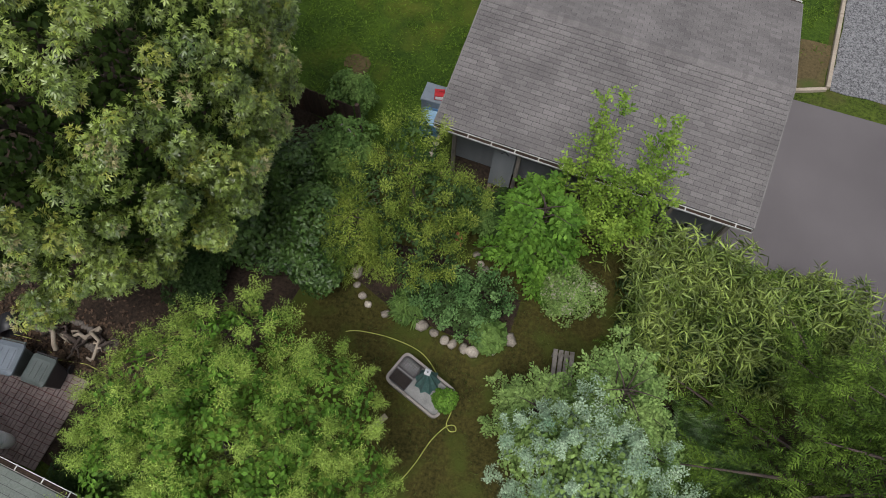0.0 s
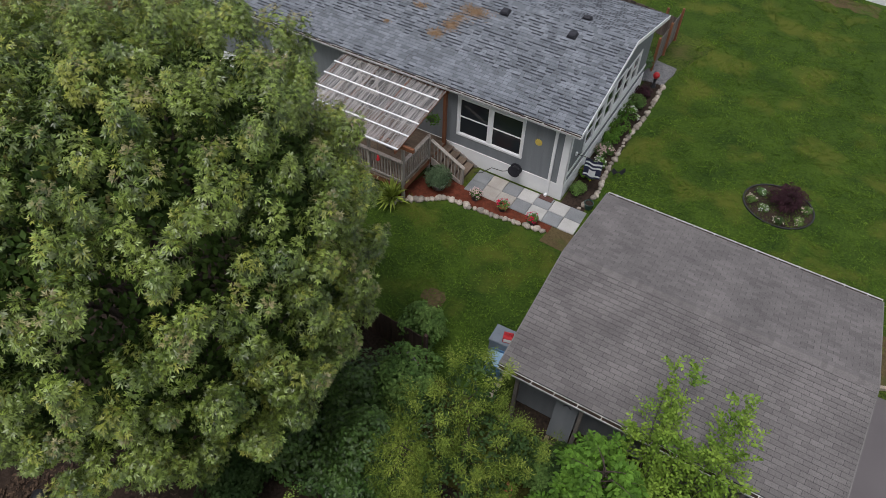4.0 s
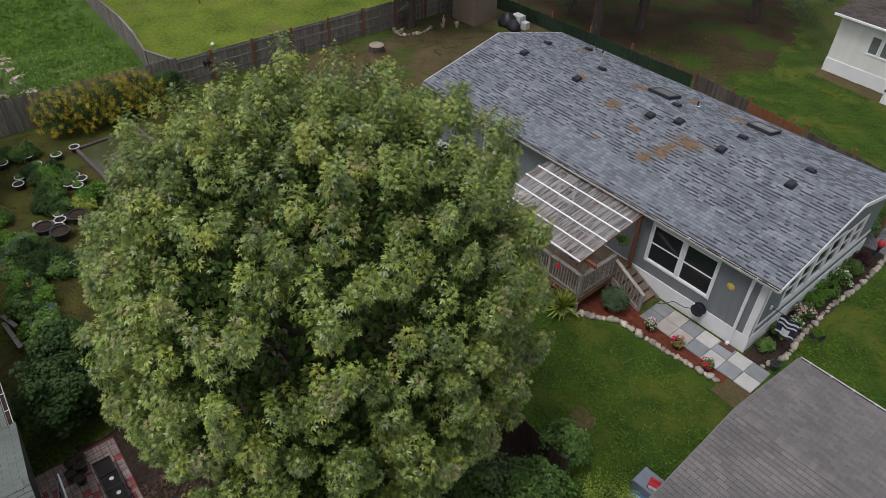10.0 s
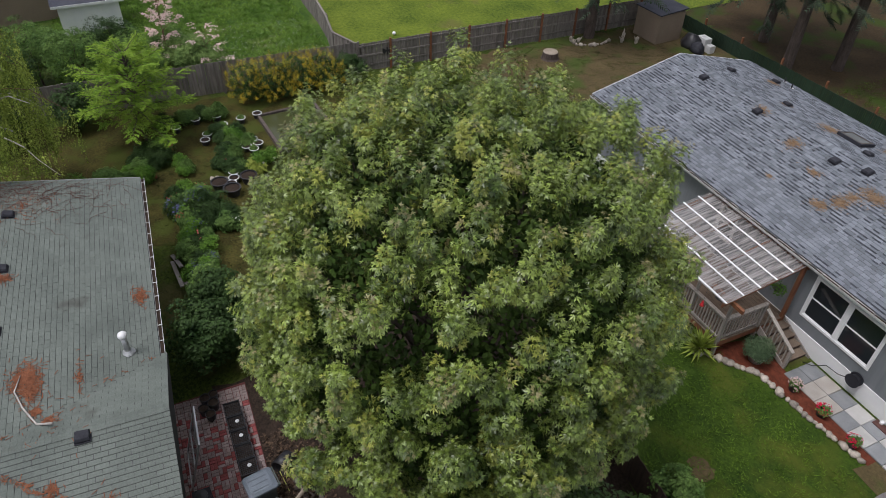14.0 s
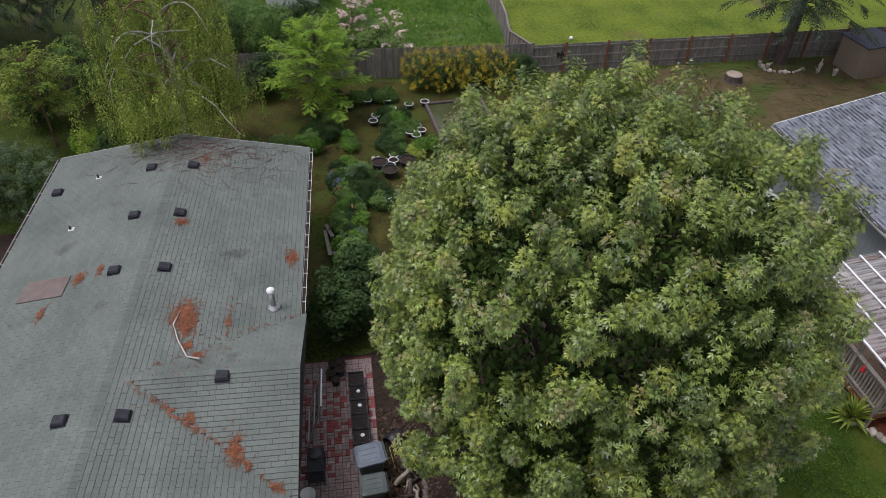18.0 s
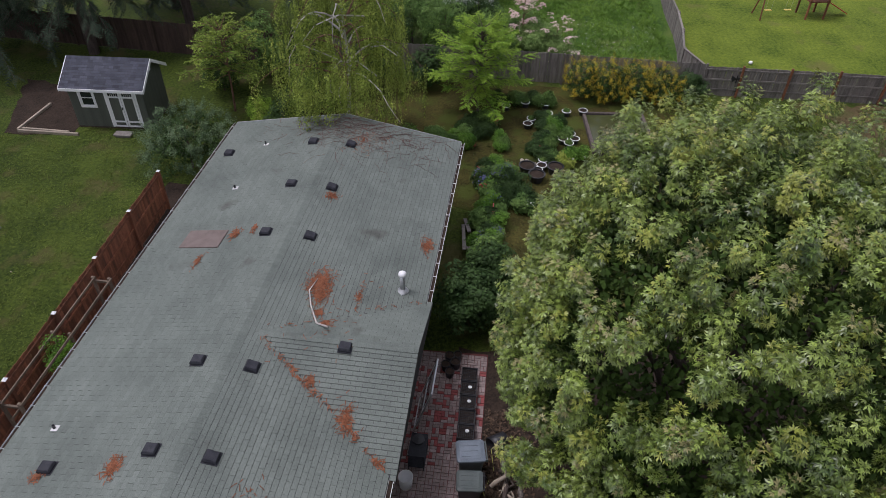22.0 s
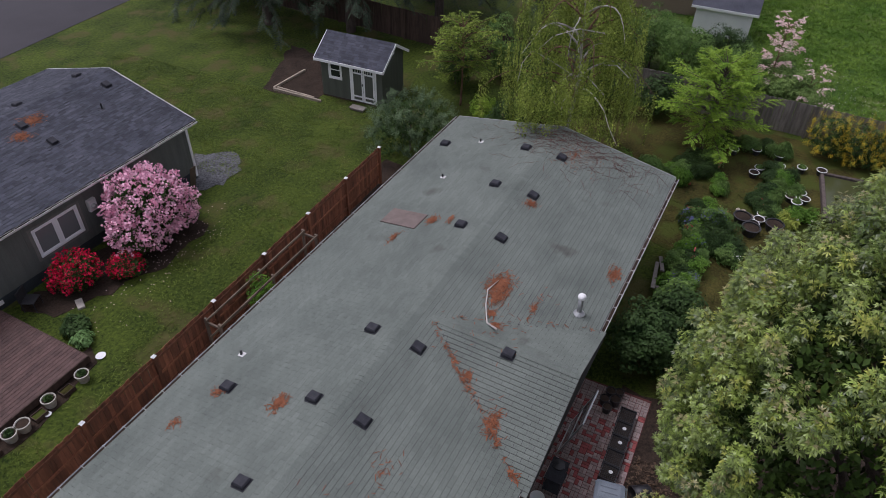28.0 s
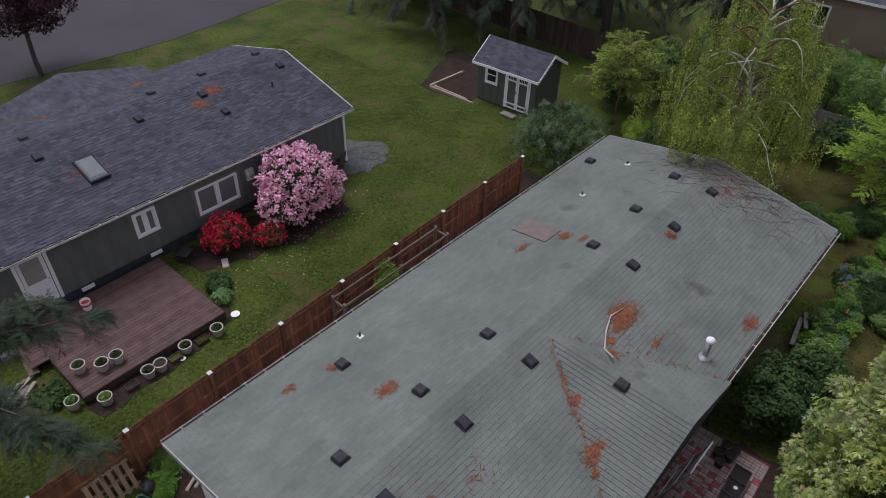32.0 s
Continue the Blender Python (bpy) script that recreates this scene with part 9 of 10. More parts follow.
spray_tree("pink_dogwood", "slender tree with pale pink blossom", -35.2, 3.4, 1.3, 0.8, 2.8, F_PALE, "petal", 0.10, 15, 9, 5, seed=441, trunk_r=0.03, bark=BARK_RED, rise=0.8, arch=0.25, twig_l=0.35, droop=0.2, top=0.3, start=0.5)
tree("hedge_tree", "leafy green hedge tree behind the fence", -35.6, 2.9, 1.5, 0.2, 2.7, L_GREYGREEN, "oval", 0.085, 110, 7, 8, 0.16, seed=442, trunk_r=0.06, lumps=12, lump_r=0.42, bump_r=0.22, fill=0.3, zmin=-0.3, limbs=6)
for i, (x, y, r_) in enumerate(((-32.6, 4.7, 0.95), (-32.5, 6.0, 1.0), (-32.6, 7.3, 1.0), (-32.5, 8.6, 0.95))):
    shoot_tree("amber_hedge", "amber-yellow flowering hedge shrub along the fence", x, y, ((0, 0, 1.1, r_ * 1.05, 1.15), (0.2, 0.4, 0.8, r_ * 0.8, 0.9)), L_YELLOW, "oval", 0.050, 80, 0.16, 0.34, 9, 9, 0.26, 0.03, 0.4, 445 + i, inner_n=260, trunk_r=0.02, category="shrub", tips=(F_YELLOW, 0.7))
tree("border_shrub", "dark shrub at the end of the amber hedge", -32.8, 10.1, 0.9, 0.05, 1.7, L_DARK, "oval", 0.09, 50, 7, 8, 0.12, seed=450, trunk_r=0.03, lumps=6, bump_r=0.2, fill=0.3, zmin=-0.2, category="shrub", limbs=4)
# vegetable beds, pots, pond
rim_pots = ((-30.82, 0.93), (-31.27, 1.89), (-31.24, 2.89), (-29.7, 2.17), (-29.2, 1.98), (-30.76, 4.72), (-30.6, 3.9), (-28.32, 3.21), (-27.96, 3.6), (-27.63, 3.85), (-28.48, 3.98), (-28.05, 4.15), (-26.09, 2.64), (-25.66, 2.55), (-25.28, 2.37), (-30.3, 3.0))
for i, (x, y) in enumerate(rim_pots):
    pot("black nursery pot with a white rim and young plant", x, y, 0, 0.21, 0.27, BLACK, (L_MID, None, None)[i % 3], "white-rimmed pots", rim=WHITE, seed=460 + i, spread=0.8)
for i, (x, y) in enumerate(((-25.43, 1.91), (-24.8, 2.31), (-25.47, 3.14))):
    pot("large round black tub of dark soil", x, y, 0, 0.36, 0.38, BLACK, None, "black tubs", seed=480 + i)
pot("terracotta pot standing upside down on the turf", -29.2, 0.35, 0, 0.24, 0.42, TERRA, None)
# each bed: middle, half lengths, number of plants, sizes, leaf materials
BEDS = ((-28.9, 3.1, 0.9, 0.7, 12, 0.26, 0.42, (L_MID, L_FRESH, L_DARK)), (-27.0, 2.6, 0.8, 0.45, 9, 0.3, 0.42, (L_DARK, L_MID)), (-26.3, 3.9, 0.5, 0.4, 5, 0.28, 0.4, (L_FRESH, L_YELLOW)),
        (-23.6, 0.55, 1.7, 0.55, 24, 0.36, 0.58, (L_DARK, L_MID, L_FRESH)), (-23.2, 1.5, 0.8, 0.4, 9, 0.34, 0.5, (L_DARK, L_MID)), (-20.6, 0.3, 1.0, 0.45, 12, 0.32, 0.5, (L_MID, L_DARK, L_FRESH)),
        (-28.7, -0.3, 0.7, 0.6, 10, 0.45, 0.7, (L_DARK, L_DARK, L_MID)), (-27.2, -1.3, 0.7, 0.5, 7, 0.28, 0.5, (L_MID, L_FRESH)), (-27.3, 0.55, 0.3, 0.2, 3, 0.25, 0.4, (L_FRESH, L_MID)), (-31.5, 1.6, 0.3, 2.0, 9, 0.25, 0.4, (L_DARK, L_MID)))
for k, (bx, by, hx, hy, count, r0, r1, mts) in enumerate(BEDS):
    for i in range(count):
        rr = random.Random(500 + 40 * k + i)
        x, y = bx + rr.uniform(-hx, hx), by + rr.uniform(-hy, hy)
        fl = None
        if k in (3, 5) and i % 5 == 1:
            fl = (F_BLUE, 0.22, 0.6, "petal")
        elif i % 9 == 4:
            fl = ((F_WHITE, F_RED)[k % 2], 0.05, 0.6, "petal")
        blade_ = (i + k) % 3 == 0
        tree("garden_plant", "leafy perennial in the back garden bed", x, y, rr.uniform(r0, r1), 0.0, rr.uniform(0.4, 0.85) * (1.2 if k == 3 else 1), mts[i % len(mts)], "blade" if blade_ else "oval", 0.24 if blade_ else 0.085, 19, 5, 6, 0.10, seed=500 + 40 * k + i, trunk_r=0.01, lumps=6, lump_r=0.5, bump_r=0.11, fill=0.2, zmin=0.0, category="plant", limbs=0, second=fl)
sheet("mulch_heap", oval(-27.5, -0.85, 0.5, 0.45, 16, 0.15, 4), 0.03, MULCH, "small heap of orange bark mulch", wobble=0.03)
stone_row("bed_stones", "round grey stones at the bed corner", [(-26.2, 1.7), (-26.0, 2.1), (-25.7, 2.4)], 0.17, 0.2, STONE, 41)
pond = thing("garden_pond", "rectangular timber-edged pond of murky green water", "pond", pose(-29.0, 6.3, 0, 0, 0, 94))
for x0, y0, x1, y1 in ((-1.5, -1.85, 1.5, -1.7), (-1.5, 1.7, 1.5, 1.85), (-1.5, -1.7, -1.35, 1.7), (1.35, -1.7, 1.5, 1.7)):
    part("timber_edge", Build().cut_box(x0, y0, 0, x1, y1, 0.22, 0.015), WOOD_OLD, pond)
water = bpy.data.materials.new("pond_water")
water.use_nodes = True
w_ = water.node_tree.nodes["Principled BSDF"]
w_.inputs["Base Color"].default_value, w_.inputs["Roughness"].default_value = (0.060, 0.068, 0.026, 1), 0.12
part("water", Build().box(-1.34, -1.69, 0, 1.34, 1.69, 0.12), water, pond)
fl_ = thing("flamingo_ornament", "pink plastic garden flamingo on a wire leg", "ornament", pose(-21.64, 0.5, 0))
PINK = material("pink_plastic", (0.62, 0.09, 0.11), (0.78, 0.16, 0.17), 6, 40, 0.45, 0.1)
part("body", Build().lathe([(0.0, -0.22), (0.08, -0.12), (0.11, 0.0), (0.07, 0.12), (0.0, 0.2)], 10), PINK, fl_, m=pose(0, 0, 0.5, 0, 70, 0), smooth=True)
part("neck", Build().tube([(-0.15, 0, 0.55), (-0.25, 0, 0.68), (-0.22, 0, 0.82), (-0.15, 0, 0.85), (-0.12, 0, 0.78)], [0.03, 0.025, 0.022, 0.03, 0.015], 8), PINK, fl_, smooth=True)
part("leg", Build().tube([(0.02, 0, 0), (0, 0, 0.45)], 0.008, 5), BLACK, fl_)
f2 = copy_thing(fl_, pose(-1.75, 7.05, 0, 0, 0, 120))
for i, (x, y, l) in enumerate(((-20.2, -0.55, 2.2), (-20.9, -0.45, 1.6), (-19.6, -0.35, 1.3))):
    tb = thing("leaning_plank", "grey weathered plank leaning by the wall", "plank", pose(x, y, 0.02, 0, -14 - 6 * i, 4 + 5 * i), "leaning planks")
    part("plank", Build().cut_box(-l / 2, -0.07, 0.3, l / 2, 0.07, 0.34, 0.006), WOOD_GREY, tb)
# behind the grey house
stump = thing("tree_stump", "low sawn tree stump used as a table", "stump", pose(-31.3, 21.75, 0))
part("wood", Build().lathe([(0.52, 0), (0.46, 0.1), (0.43, 0.42), (0.40, 0.45), (0.0, 0.455)], 18), TIMBER, stump, smooth=False)
part("bark_ring", Build().lathe([(0.55, 0), (0.48, 0.1), (0.445, 0.41), (0.42, 0.41), (0.42, 0.0)], 18), BARK, stump)
stone_row("tree_ring_stones", "pale stones ringing the conifer", [(-33.0, 24.4), (-32.3, 24.2), (-31.9, 24.9), (-31.8, 25.7), (-32.2, 26.6)], 0.15, 0.24, STONE, 42)
for i, (x, y, s_) in enumerate(((-32.9, 24.2, 0.9), (-32.6, 24.55, 0.8), (-31.9, 27.3, 1.3), (-31.6, 27.0, 0.8), (-31.2, 27.8, 1.1))):
    an = part("animal_statue", blob(60 + i, (0.16 * s_, 0.09 * s_, 0.14 * s_), 6, 10).add([(0.12 * s_, -0.04, 0.05), (0.24 * s_, -0.03, 0.22 * s_), (0.24 * s_, 0.03, 0.22 * s_), (0.12 * s_, 0.04, 0.05), (0.2 * s_, 0, 0.02)], [(0, 1, 2, 3), (0, 4, 1), (3, 2, 4)]).box(-0.08 * s_, -0.05 * s_, -0.25 * s_, 0.1 * s_, 0.05 * s_, -0.04), STONE, None, m=pose(x, y, 0.25 * s_, 0, 0, 70 * i), smooth=False)
    tagged(an, "small pale stone garden figure", "statue", "garden figures")
jk = thing("junk_heap", "heap of dark bags and white boxes by the green fence", "junk pile", pose(-29.6, 30.6, 0))
part("bag", blob(70, (0.6, 0.5, 0.5), 6, 10), BLACK, jk, m=pose(0, 0, 0.25), smooth=True)
part("bag", blob(71, (0.5, 0.4, 0.4), 6, 10), VENT, jk, m=pose(0.8, -0.2, 0.2), smooth=True)
part("box", Build().cut_box(0.1, 0.3, 0, 0.8, 0.8, 0.7, 0.02), WHITE_OLD, jk)
part("box", Build().cut_box(0.9, 0.3, 0, 1.3, 0.7, 0.45, 0.02), WHITE_OLD, jk)


# ---- conifers ----
def conifer(name, label, x, y, height, r_, low, seed, mat=L_CONIFER, whorls=16, per=7, sprays=16, size=0.55, trunk_r=0.3, bark=BARK, bow=0.35, spread_=0.5, shape="frond"):
    """A conifer: straight trunk and drooping boughs hung with flat sprays."""
    rng = np.random.default_rng(seed)
    t = thing(name, label, "tree", pose(x, y, 0))
    b = Build()
    limb(b, (0, 0, -0.1), (0, 0, height), trunk_r, 0.04, rng, 0.0, 8, 10)
    part("trunk", b, bark, t, smooth=True)
    pos, way, up = [], [], []
    wood = Build()
    for w in range(whorls):
        h = low + (height - low) * (w / whorls) ** 1.1
        l0 = r_ * (1 - (h - low) / (height - low)) ** 0.8 + 0.3
        for k in range(per):
            a = 2 * math.pi * (k + rng.uniform(-0.3, 0.3)) / per + w * 0.7
            l = l0 * rng.uniform(0.75, 1.1)
            d = np.array([math.cos(a), math.sin(a), 0])
            side = np.array([-d[1], d[0], 0])
            s_ = np.linspace(0, 1, 6)
            line = [(d[0] * l * q, d[1] * l * q, h + 0.15 * l * q - bow * l * q * q) for q in s_]
            wood.tube(line, [0.035 * (1 - 0.85 * q) for q in s_], 4, caps=False)
            q = rng.uniform(0.15, 1.0, sprays)
            c = np.stack([d[0] * l * q, d[1] * l * q, h + 0.15 * l * q - bow * l * q * q], 1)
            sgn = rng.choice([-1, 1], sprays)[:, None]
            pos.append(c + rng.normal(size=c.shape) * 0.05)
            way.append(d[None] * 0.8 + side[None] * sgn * rng.uniform(0.2, 1.0, (sprays, 1)) + np.array([[0, 0, -spread_]]) * rng.uniform(0.3, 1.6, (sprays, 1)))
            up.append(np.tile([[0, 0, 1.0]], (sprays, 1)) + rng.normal(size=(sprays, 3)) * 0.3)
    part("bough_wood", wood, bark, t)["kind"] = "stuff"
    pos, way, up = np.concatenate(pos), np.concatenate(way), np.concatenate(up)
    leaves("crown", pos, way, up, size * rng.uniform(0.6, 1.2, len(pos)), shape, mat, t)
    return t


for i, (x, y, h, r_, low) in enumerate(((-34.6, -22.0, 15, 4.2, 3.6), (-33.2, -27.0, 16, 4.4, 2.4), (-37.6, -17.5, 15, 3.6, 4.6), (-38.4, -11.0, 14, 3.6, 4.2), (-36.0, -33.0, 16, 4.6, 2.2), (-41.5, -20.0, 17, 4.5, 2.0))):
    conifer("dark_conifer", "tall dark conifer with drooping boughs", x, y, h, r_, low, 600 + i, whorls=17, per=9, sprays=22, size=0.72, trunk_r=0.3, bow=0.5, spread_=0.9)
for i, (x, y, h, r_, low) in enumerate(((-33.05, 25.6, 19, 3.6, 3.6), (-25.06, 33.7, 20, 4.0, 5.4), (-23.9, 36.5, 20, 4.0, 5.0), (-28.6, 35.5, 18, 4.2, 3.4), (-20.5, 44.0, 18, 4.0, 4.0), (3.0, 48.5, 18, 4.6, 1.5), (9.5, 46, 17, 4.4, 2.0))):
    conifer("yard_conifer", "tall conifer with a bare lower trunk", x, y, h, r_, low, 620 + i, whorls=12, per=8, sprays=26, size=0.80, trunk_r=0.34)
spray_tree("spruce_tree", "spruce with long drooping grey-green boughs", 1.2, -16.8, 5.0, 5.2, 12.0, L_SPRUCE, "frond", 0.26, 0, 100, 9, seed=640, trunk_r=0.16, twig_l=0.85, droop=0.55, sweep=0.9, spread=0.6, start=0.25,
           tips=((-5.4, 2.5, 4.4), (-4.8, 1.8, 4.9), (-3.3, 6.2, 4.5), (-3.0, 5.6, 4.9), (0.1, 0.0, 12.5), (-1.5, -2.5, 9.5), (2.0, 1.5, 9.0), (4.2, 2.0, 5.0), (3.0, -3.5, 5.5), (-2.0, -4.5, 5.0), (1.5, 4.6, 5.0), (-1.2, 1.5, 9.5)))
spray_tree("cedar_tree", "cedar with feathery bright green sprays", 8.3, 3.95, 4.9, 0.7, 8.2, L_CEDAR, "frond", 0.30, 56, 30, 8, seed=641, trunk_r=0.16, rise=0.10, arch=0.16, twig_l=0.95, droop=0.22, top=0.7, sweep=1.2, spread=0.6)
for i, (x, y) in enumerate(((5.4, 4.6), (6.0, 4.1), (5.2, 3.6), (6.1, 3.3), (4.7, 4.2), (5.6, 2.7), (6.5, 2.3), (4.9, 2.9))):
    tree("fern_clump", "dark green fern in the shade of the cedar", x, y, 0.6, 0.0, 0.7, L_LAUREL, "fern", 0.55, 9, 3, 5, 0.08, seed=650 + i, trunk_r=0.01, fill=0.2, zmin=0.1, category="plant", limbs=0, droop=0.5)
tree("purple_plum", "dark purple-leaved plum tree by the street", -13.3, -37.9, 3.1, 2.0, 7.0, L_PURPLE, "oval", 0.15, 240, 8, 8, 0.2, seed=660, trunk_r=0.15, lumps=12, lump_r=0.45, bump_r=0.3, fill=0.3, zmin=-0.6, limbs=8)


# ---- small things by the grey house ----
NAVY = material("navy_cloth", (0.012, 0.016, 0.045), (0.03, 0.035, 0.08), 6, 60, 0.9, 0.2)
CLOTH = material("white_cloth", (0.60, 0.62, 0.64), (0.78, 0.79, 0.80), 6, 60, 0.9, 0.2)
flag = thing("banner_flag", "navy and white striped banner on a short wall pole", "flag", pose(-5.03, 18.35, 1.72))
part("pole", Build().tube([(0, 0, 0), (0.95, 0.25, -0.18)], 0.013, 8), BLACK, flag)
part("bracket", Build().box(-0.01, -0.05, -0.06, 0.05, 0.05, 0.06), WHITE, flag)


def cloth(x0, x1, z0, z1, off=0.0, n=8):
    b = Build()
    v = []
    for i in range(n + 1):
        t = x0 + (x1 - x0) * i / n
        for z in (z0, z1):
            v.append((0.35 + 0.6 * t, 0.09 + 0.16 * t + 0.04 * math.sin(t * 9) + off, -0.09 - 0.1 * t + z))
    return b.add(v, [(2 * i, 2 * i + 2, 2 * i + 3, 2 * i + 1) for i in range(n)])


part("cloth", cloth(0, 1, -0.80, -0.02), NAVY, flag)
for z0, z1 in ((-0.20, -0.12), (-0.36, -0.29), (-0.72, -0.65)):
    for off in (-0.006, 0.006):
        part("stripe", cloth(0.02, 0.98, z0, z1, off), CLOTH, flag)
for off in (-0.006, 0.006):
    part("emblem", cloth(0.3, 0.7, -0.66, -0.44, off, 4), CLOTH, flag)
bf = thing("metal_butterfly", "dark metal butterfly stake in the grass", "ornament", pose(-3.75, 19.9, 0, 0, 0, 30))
part("stake", Build().tube([(0, 0, 0), (0, 0, 0.35)], 0.008, 5), BLACK, bf)
for sx in (-1, 1):
    part("wing", Build().add([(0, 0, 0.3), (sx * 0.22, 0.02, 0.5), (sx * 0.26, 0.02, 0.34), (sx * 0.15, 0.0, 0.18), (0, 0.012, 0.3), (sx * 0.22, 0.032, 0.5), (sx * 0.26, 0.032, 0.34), (sx * 0.15, 0.012, 0.18)], [(0, 1, 2, 3), (7, 6, 5, 4), (0, 4, 5, 1), (1, 5, 6, 2), (2, 6, 7, 3)]), VENT, bf)
reel = thing("hose_reel", "black wall-mounted hose reel with dark hose", "hose reel", pose(-6.85, 17.62, 0.72))
part("drum", Build().tube([(0, -0.22, 0), (0, 0.0, 0)], 0.15, 16), BLACK, reel)
for y in (-0.23, -0.02):
    part("flange", Build().tube([(0, y, 0), (0, y + 0.02, 0)], 0.23, 20), VENT, reel)
part("hose", Build().tube([(-0.15, -0.1, -0.1), (-0.5, -0.08, -0.3), (-0.9, -0.15, -0.28), (-1.2, -0.3, -0.55), (-1.5, -0.35, -0.66)], 0.014, 6), BLACK, reel, smooth=True)
for i, (x, y, fm) in enumerate(((-7.65, 16.12, F_PALE), (-6.58, 16.15, F_RED), (-5.42, 16.08, F_RED))):
    p_ = pot("dark pot of flowering geraniums on red mulch", x, y, 0.01, 0.17, 0.26, BLACK, L_MID, "flower pots by the slabs", seed=700 + i, spread=1.35)
    rng = np.random.default_rng(720 + i)
    q, qn = shell(rng, 16, (0.24, 0.24, 0.26), 0.1, 0.1, 2, (0.8, 1.05), i)
    q[:, 2] += 0.26
    a_, b_, c_ = rosettes(rng, q, qn, 7, 0.05)
    leaves("blossom", a_, b_, c_, 0.05, "petal", fm, p_)
lv = pot("large grey tub with a bushy lavender plant", -9.08, 15.95, 0.01, 0.32, 0.30, GALV, None)
tree("lavender_bush", "grey-green bushy lavender in a tub", -9.08, 15.95, 0.36, 0.28, 0.72, L_OLIVE, "narrow", 0.12, 40, 7, 8, 0.10, seed=730, trunk_r=0.01, bump_r=0.12, fill=0.3, zmin=-0.1, category="plant", limbs=0, lift=0.9, droop=0.1)
yp = pot("round stone-coloured pot holding a spiky plant", -10.05, 14.38, 0.0, 0.22, 0.28, POT, None)
yc = thing("spiky_yucca", "spiky green and yellow striped yucca", "plant", pose(-10.05, 14.38, 0.25))
rng = np.random.default_rng(740)
n = 90
az, el = rng.uniform(0, 6.28, n), rng.uniform(0.1, 1.35, n)
wy = np.stack([np.cos(az) * np.cos(el), np.sin(az) * np.cos(el), np.sin(el)], 1)
leaves("foliage", np.zeros((n, 3)) + wy * 0.04, wy, np.tile([[0, 0, 1.0]], (n, 1)) + rng.normal(size=(n, 3)) * 0.2, rng.uniform(0.5, 0.85, n), "blade", L_YELLOW, yc)
for i, (x, y, r_, zt, mt, fm) in enumerate(((-4.7, 18.4, 0.25, 0.35, L_MID, None), (-4.75, 19.4, 0.3, 0.4, L_FRESH, F_YELLOW), (-4.72, 20.9, 0.35, 0.45, L_MID, F_PALE), (-4.78, 21.8, 0.3, 0.4, L_FRESH, None), (-4.7, 22.5, 0.4, 0.55, L_FRESH, None), (-4.75, 23.5, 0.42, 0.6, L_FRESH, F_WHITE), (-4.72, 24.5, 0.35, 0.5, L_MID, None), (-4.75, 25.4, 0.28, 0.4, L_PURPLE, None), (-4.6, 20.2, 0.2, 0.3, L_FRESH, F_WHITE))):
    tree("bed_plant", "leafy perennial against the end wall", x, y, r_, 0.0, zt, mt, "oval", 0.075, 24, 5, 6, 0.08, seed=750 + i, trunk_r=0.006, bump_r=0.07, fill=0.2, zmin=0.05, category="plant", limbs=0, second=(fm, 0.2, 1.0, "petal") if fm else None)
gz = thing("gazing_ball", "red glass gazing ball on a short stand", "ornament", pose(-4.55, 26.3, 0))
part("ball", Build().lathe([(0.0, 0.42), (0.09, 0.45), (0.14, 0.55), (0.14, 0.6), (0.09, 0.7), (0.0, 0.73)], 16), RED, gz, smooth=True)
part("stand", Build().lathe([(0.12, 0), (0.05, 0.2), (0.08, 0.44)], 12), BLACK, gz)
tree("teal_shrub", "blue-green shrub by the back fence corner", -5.6, 27.0, 0.55, 0.05, 1.1, L_BLUE, "oval", 0.1, 36, 6, 7, 0.1, seed=762, trunk_r=0.02, bump_r=0.15, fill=0.3, zmin=0, category="shrub", limbs=3)
sheet("corner_gravel", [(-6.4, 26.3), (-4.2, 26.6), (-4.1, 28.2), (-5.6, 28.4), (-6.4, 27.6)], 0.016, GRAVEL, "patch of pale gravel at the house corner", wobble=0.08)
sheet("slab_end_soil", [(-4.85, 15.5), (-3.3, 15.4), (-3.3, 16.4), (-4.75, 16.33)], 0.014, DRY, "bare gritty soil at the end of the slabs", wobble=0.06)
pot("dark green round pot at the end of the stone border", -4.05, 17.85, 0.02, 0.17, 0.26, material("green_glaze", (0.02, 0.05, 0.045), (0.05, 0.09, 0.08), 4, 40, 0.3, 0.1), None)
hb = thing("hanging_basket", "small hanging basket of greenery under the canopy", "basket", pose(-9.95, 16.9, 1.95))
part("basket", Build().lathe([(0.05, 0), (0.14, 0.1), (0.16, 0.18), (0.0, 0.17)], 12), BLACK, hb)
part("chain", Build().tube([(0, 0, 0.16), (0, 0, 0.92)], 0.005, 5), BLACK, hb)
rng = np.random.default_rng(765)
q, qn = shell(rng, 40, (0.26, 0.26, 0.22), -0.6, 0.2, 2, (0.5, 1), 3)
q[:, 2] += 0.16
a_, b_, c_ = rosettes(rng, q, qn, 6, 0.08, droop=0.8)
leaves("foliage", a_, b_, c_, 0.075, "oval", L_FRESH, hb)
# chairs and table under the canopy
tbl = thing("patio_table", "small dark round porch table", "table", pose(-11.3, 16.3, 0.72))
part("tabletop", Build().lathe([(0.45, 0.68), (0.46, 0.70), (0.45, 0.72), (0.0, 0.72)], 20), WOOD_DARK, tbl)
part("pedestal", Build().lathe([(0.25, 0), (0.05, 0.05), (0.04, 0.68)], 12), BLACK, tbl)
